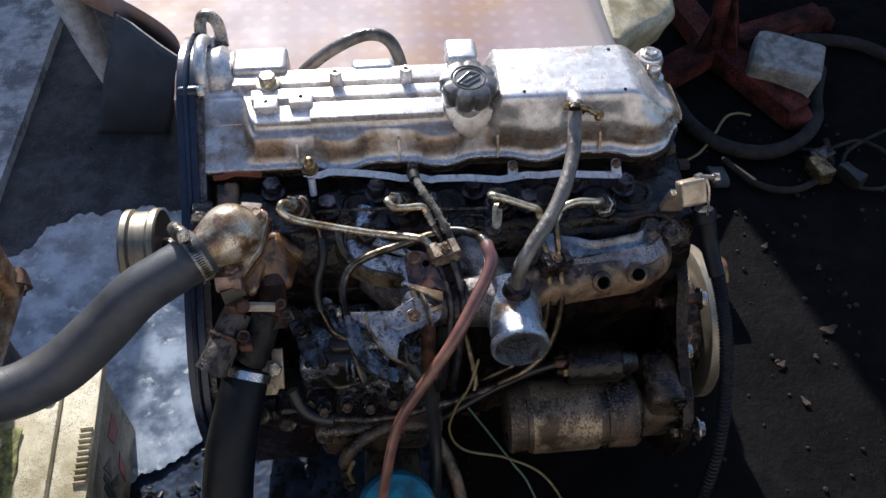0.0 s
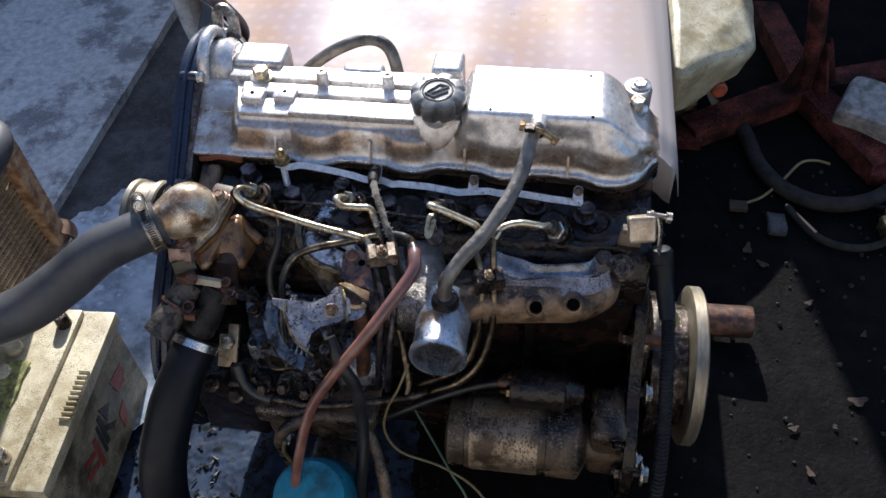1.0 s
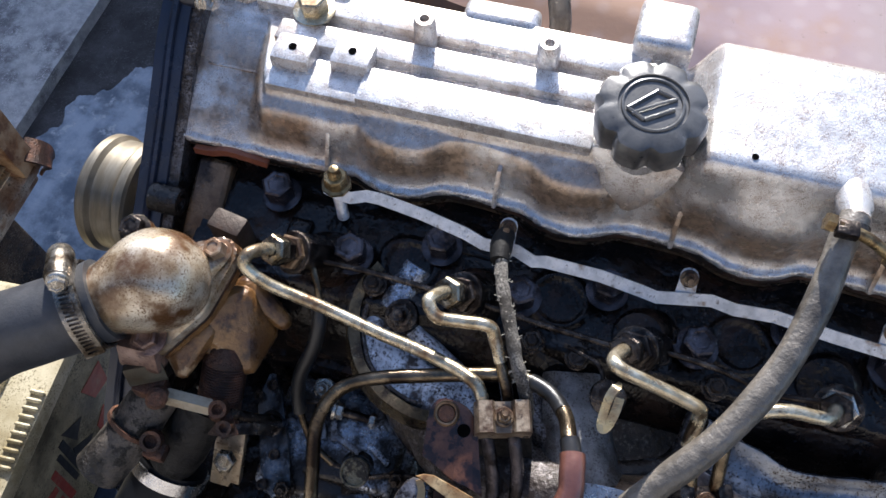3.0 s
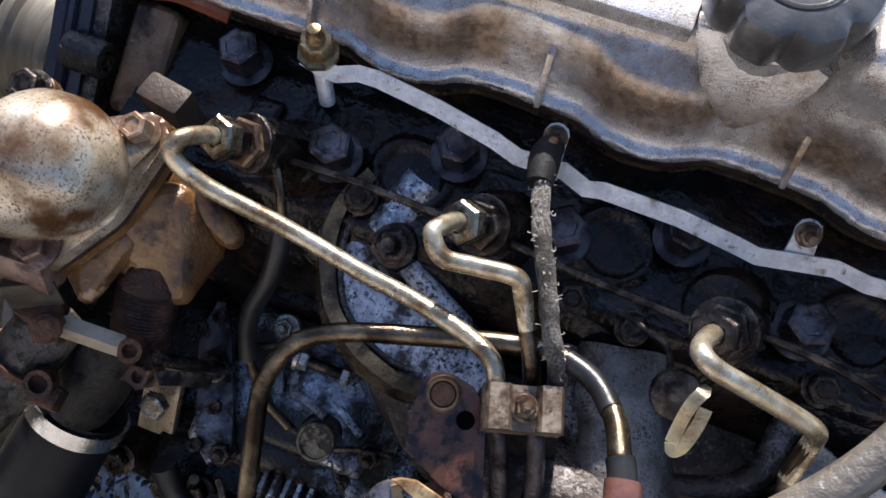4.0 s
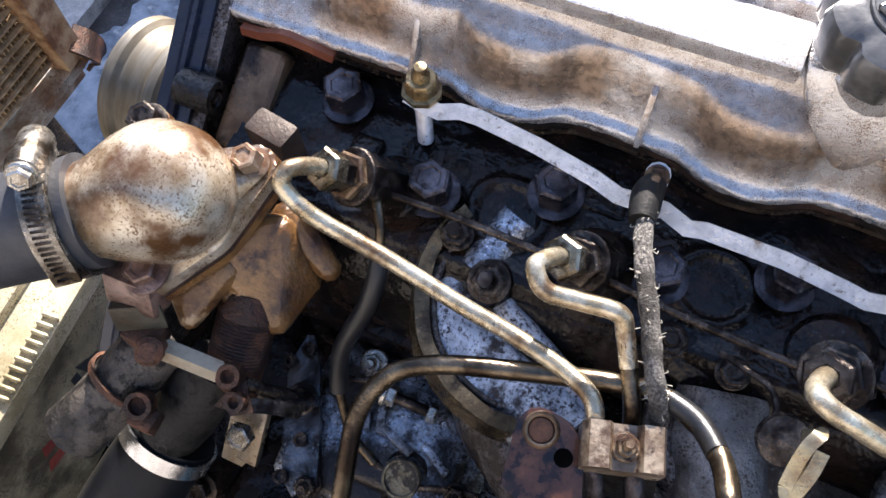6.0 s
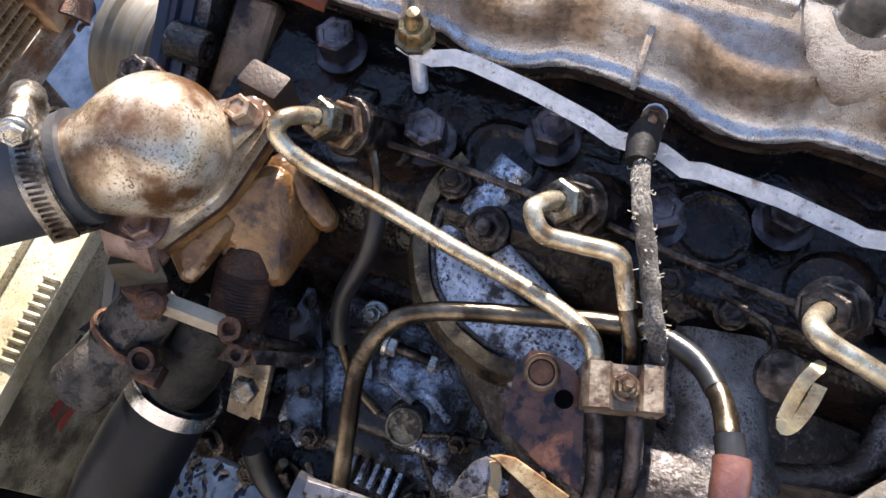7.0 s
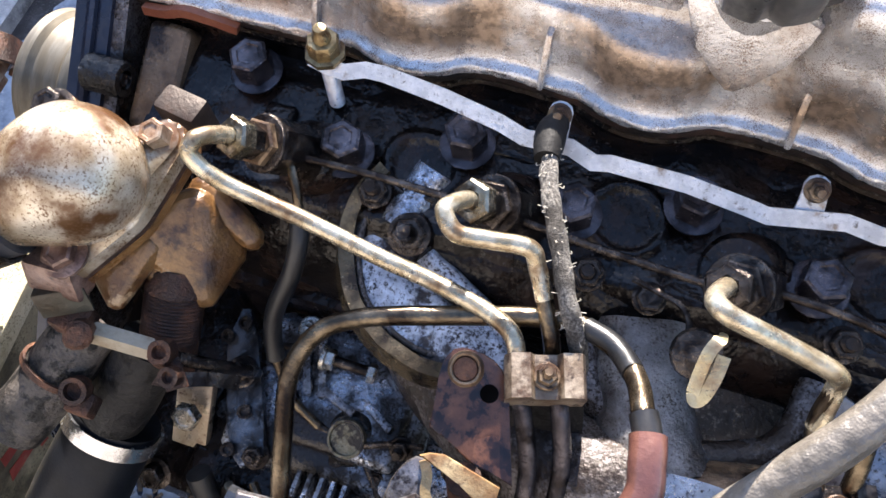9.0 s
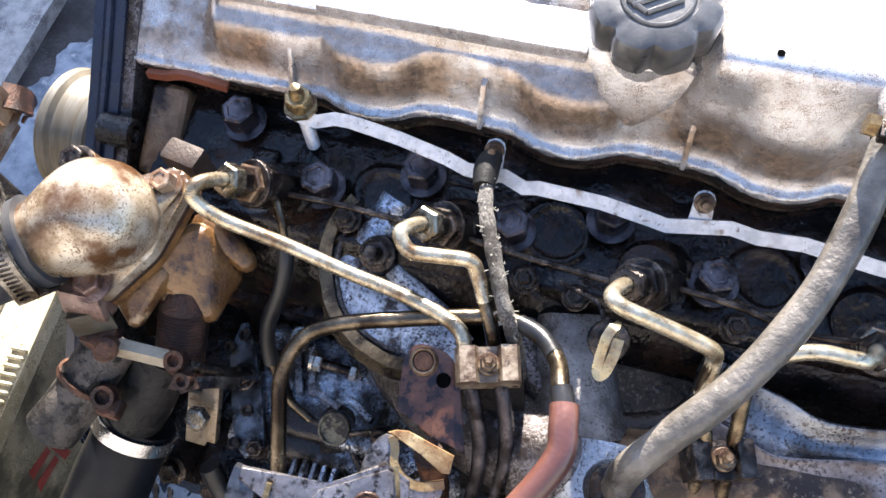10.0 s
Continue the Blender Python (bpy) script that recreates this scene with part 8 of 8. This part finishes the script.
def build_clutter():
    for pts, r, mt, name, lab in (
        ([(0.46, 0.74, 0.013), (0.490, 0.66, 0.012), (0.505, 0.585, 0.012), (0.545, 0.525, 0.012), (0.610, 0.500, 0.013), (0.680, 0.520, 0.014), (0.735, 0.575, 0.013), (0.76, 0.64, 0.013), (0.80, 0.72, 0.013)], 0.013, MATT, "rubber_hose", "black rubber hose coiled on the ground"),
        ([(0.78, 0.82, 0.014), (0.90, 0.80, 0.012), (1.00, 0.72, 0.012), (1.15, 0.70, 0.012)], 0.012, MATT, "rubber_hose", "black rubber hose lying behind the stand"),
        ([(0.542, 0.494, 0.006), (0.560, 0.460, 0.006), (0.580, 0.432, 0.006), (0.615, 0.415, 0.006), (0.66, 0.418, 0.008), (0.72, 0.46, 0.008), (0.74, 0.53, 0.006)], 0.006, MATT, "cable", "black cable with bare ends on the ground"),
        ([(0.626, 0.606, 0.006), (0.600, 0.606, 0.012), (0.572, 0.592, 0.016), (0.540, 0.552, 0.012), (0.505, 0.516, 0.005), (0.475, 0.498, 0.004)], 0.0024, WIRE_Y, "cable", "thin yellow-brown cable on the ground"),
        ([(0.66, 0.52, 0.004), (0.72, 0.50, 0.012), (0.80, 0.52, 0.010), (0.84, 0.47, 0.006), (0.80, 0.41, 0.005), (0.74, 0.42, 0.008), (0.76, 0.49, 0.012), (0.88, 0.56, 0.005)], 0.0032, MATT, "cable", "tangled stiff wire on the ground"),
    ):
        bm = bmesh.new()
        tube(bm, pts, r, 12, 8)
        solo(name, bm, mt, lab, "cable" if name == "cable" else "hose", "ground cables")
    bm = bmesh.new()
    tube(bm, [(0.540, 0.498, 0.007), (0.560, 0.464, 0.010), (0.577, 0.436, 0.011)], 0.0028, 8, 6)
    solo("cable", bm, mat("bare_copper", (0.42, 0.26, 0.15), (0.5, 0.34, 0.2), 0.4, 0.7, 60), "stripped copper-coloured cable end on the ground", "cable", "ground cables")
    bm = bmesh.new()
    box(bm, (0.462, 0.488, 0.006), (0.030, 0.020, 0.010), bevel=0.003)
    solo("cable_plug", bm, LEAF, "small brown cable plug on the ground", "plug")
    bm = bmesh.new()
    box(bm, (0.520, 0.455, 0.005), (0.030, 0.045, 0.010), bevel=0.003)
    roughen(bm, 0.003, 60, 2, 2)
    solo("scrap_piece", bm, APRON, "small grey scrap piece on the ground", "scrap")
    # tangle of grey scrap parts
    rnd = random.Random(12)
    for k in range(4):
        bm = bmesh.new()
        o = Vector((0.69 + rnd.uniform(-0.03, 0.06), 0.465 + rnd.uniform(-0.04, 0.04), 0.016))
        box(bm, (0, 0, 0), (rnd.uniform(0.03, 0.05), rnd.uniform(0.02, 0.035), 0.030), Matrix.Translation(o) @ Matrix.Rotation(rnd.uniform(0, 3), 4, "Z"), bevel=0.006, seg=2)
        roughen(bm, 0.004, 50, k, 2)
        for v in bm.verts:
            v.co.z = max(0.0, v.co.z)
        solo("scrap_piece", bm, (STEEL_DARK, BRASS, ALLOY_DIRTY, RUBBER)[k], "greasy small scrap part lying among cables", "scrap", "scrap heap")
    # rusty pipe lying behind the flywheel
    bm = bmesh.new()
    m = along((0.27, 0.228, 0.026), (1, 0.02, 0.02))
    lathe(bm, [(0.020, 0.0), (0.0235, 0.001), (0.0235, 0.180), (0.0225, 0.182), (0.018, 0.182), (0.017, 0.150), (0.0005, 0.150)], m, 28)
    solo("rusty_pipe", bm, RUST, "rusty steel pipe lying on the ground", "pipe")
    # leaves, pebbles, crumbs
    for x, y, s, a in ((0.592, 0.135, 0.022, 0.2), (0.47, 0.40, 0.020, 1.3), (0.50, 0.082, 0.012, 0.4), (0.512, 0.02, 0.013, 2.0), (0.49, 0.37, 0.016, 2.6), (0.55, 0.30, 0.012, 0.6), (0.62, 0.25, 0.011, 1.1)):
        bm = bmesh.new()
        pts = []
        for k in range(18):
            t = 2 * math.pi * k / 18
            rr = 0.8 * s * (0.5 + 0.16 * math.sin(3 * t + a))
            pts.append((rr * math.cos(t) * 1.4, rr * math.sin(t) * 0.75))
        prism(bm, pts, 0.0016, Matrix.Translation((x, y, 0.0)) @ Matrix.Rotation(a, 4, "Z") @ Matrix.Rotation(0.05, 4, "X"))
        solo("leaf", bm, LEAF, "dry brown leaf lying on dark ground", "leaf", "fallen leaves")
    bm = bmesh.new()
    for k in range(420):
        x, y = rnd.uniform(0.30, 1.0), rnd.uniform(-0.3, 0.6)
        if k % 3 == 0:
            x, y = rnd.uniform(-0.70, -0.30), rnd.uniform(-0.1, 0.7)
        r = rnd.uniform(0.0012, 0.0045)
        o = Vector((x, y, ground_height(x, y) + r * 0.4))
        mm = Matrix.Translation(o) @ Euler((rnd.random() * 3, rnd.random() * 3, rnd.random() * 3)).to_matrix().to_4x4()
        made = bmesh.ops.create_icosphere(bm, subdivisions=1, radius=r, matrix=mm)["verts"]
        for v in made:
            v.co = o + (v.co - o) * rnd.uniform(0.7, 1.2)
    solo("pebbles", bm, mat("dark_grit", (0.006, 0.006, 0.006), (0.018, 0.016, 0.015), 0.85, 0, 40, (0.02, 0.018, 0.016), 30), "scattered pebbles and crumbs on the ground", "pebbles", kind="stuff", angle=20)


build_clutter()
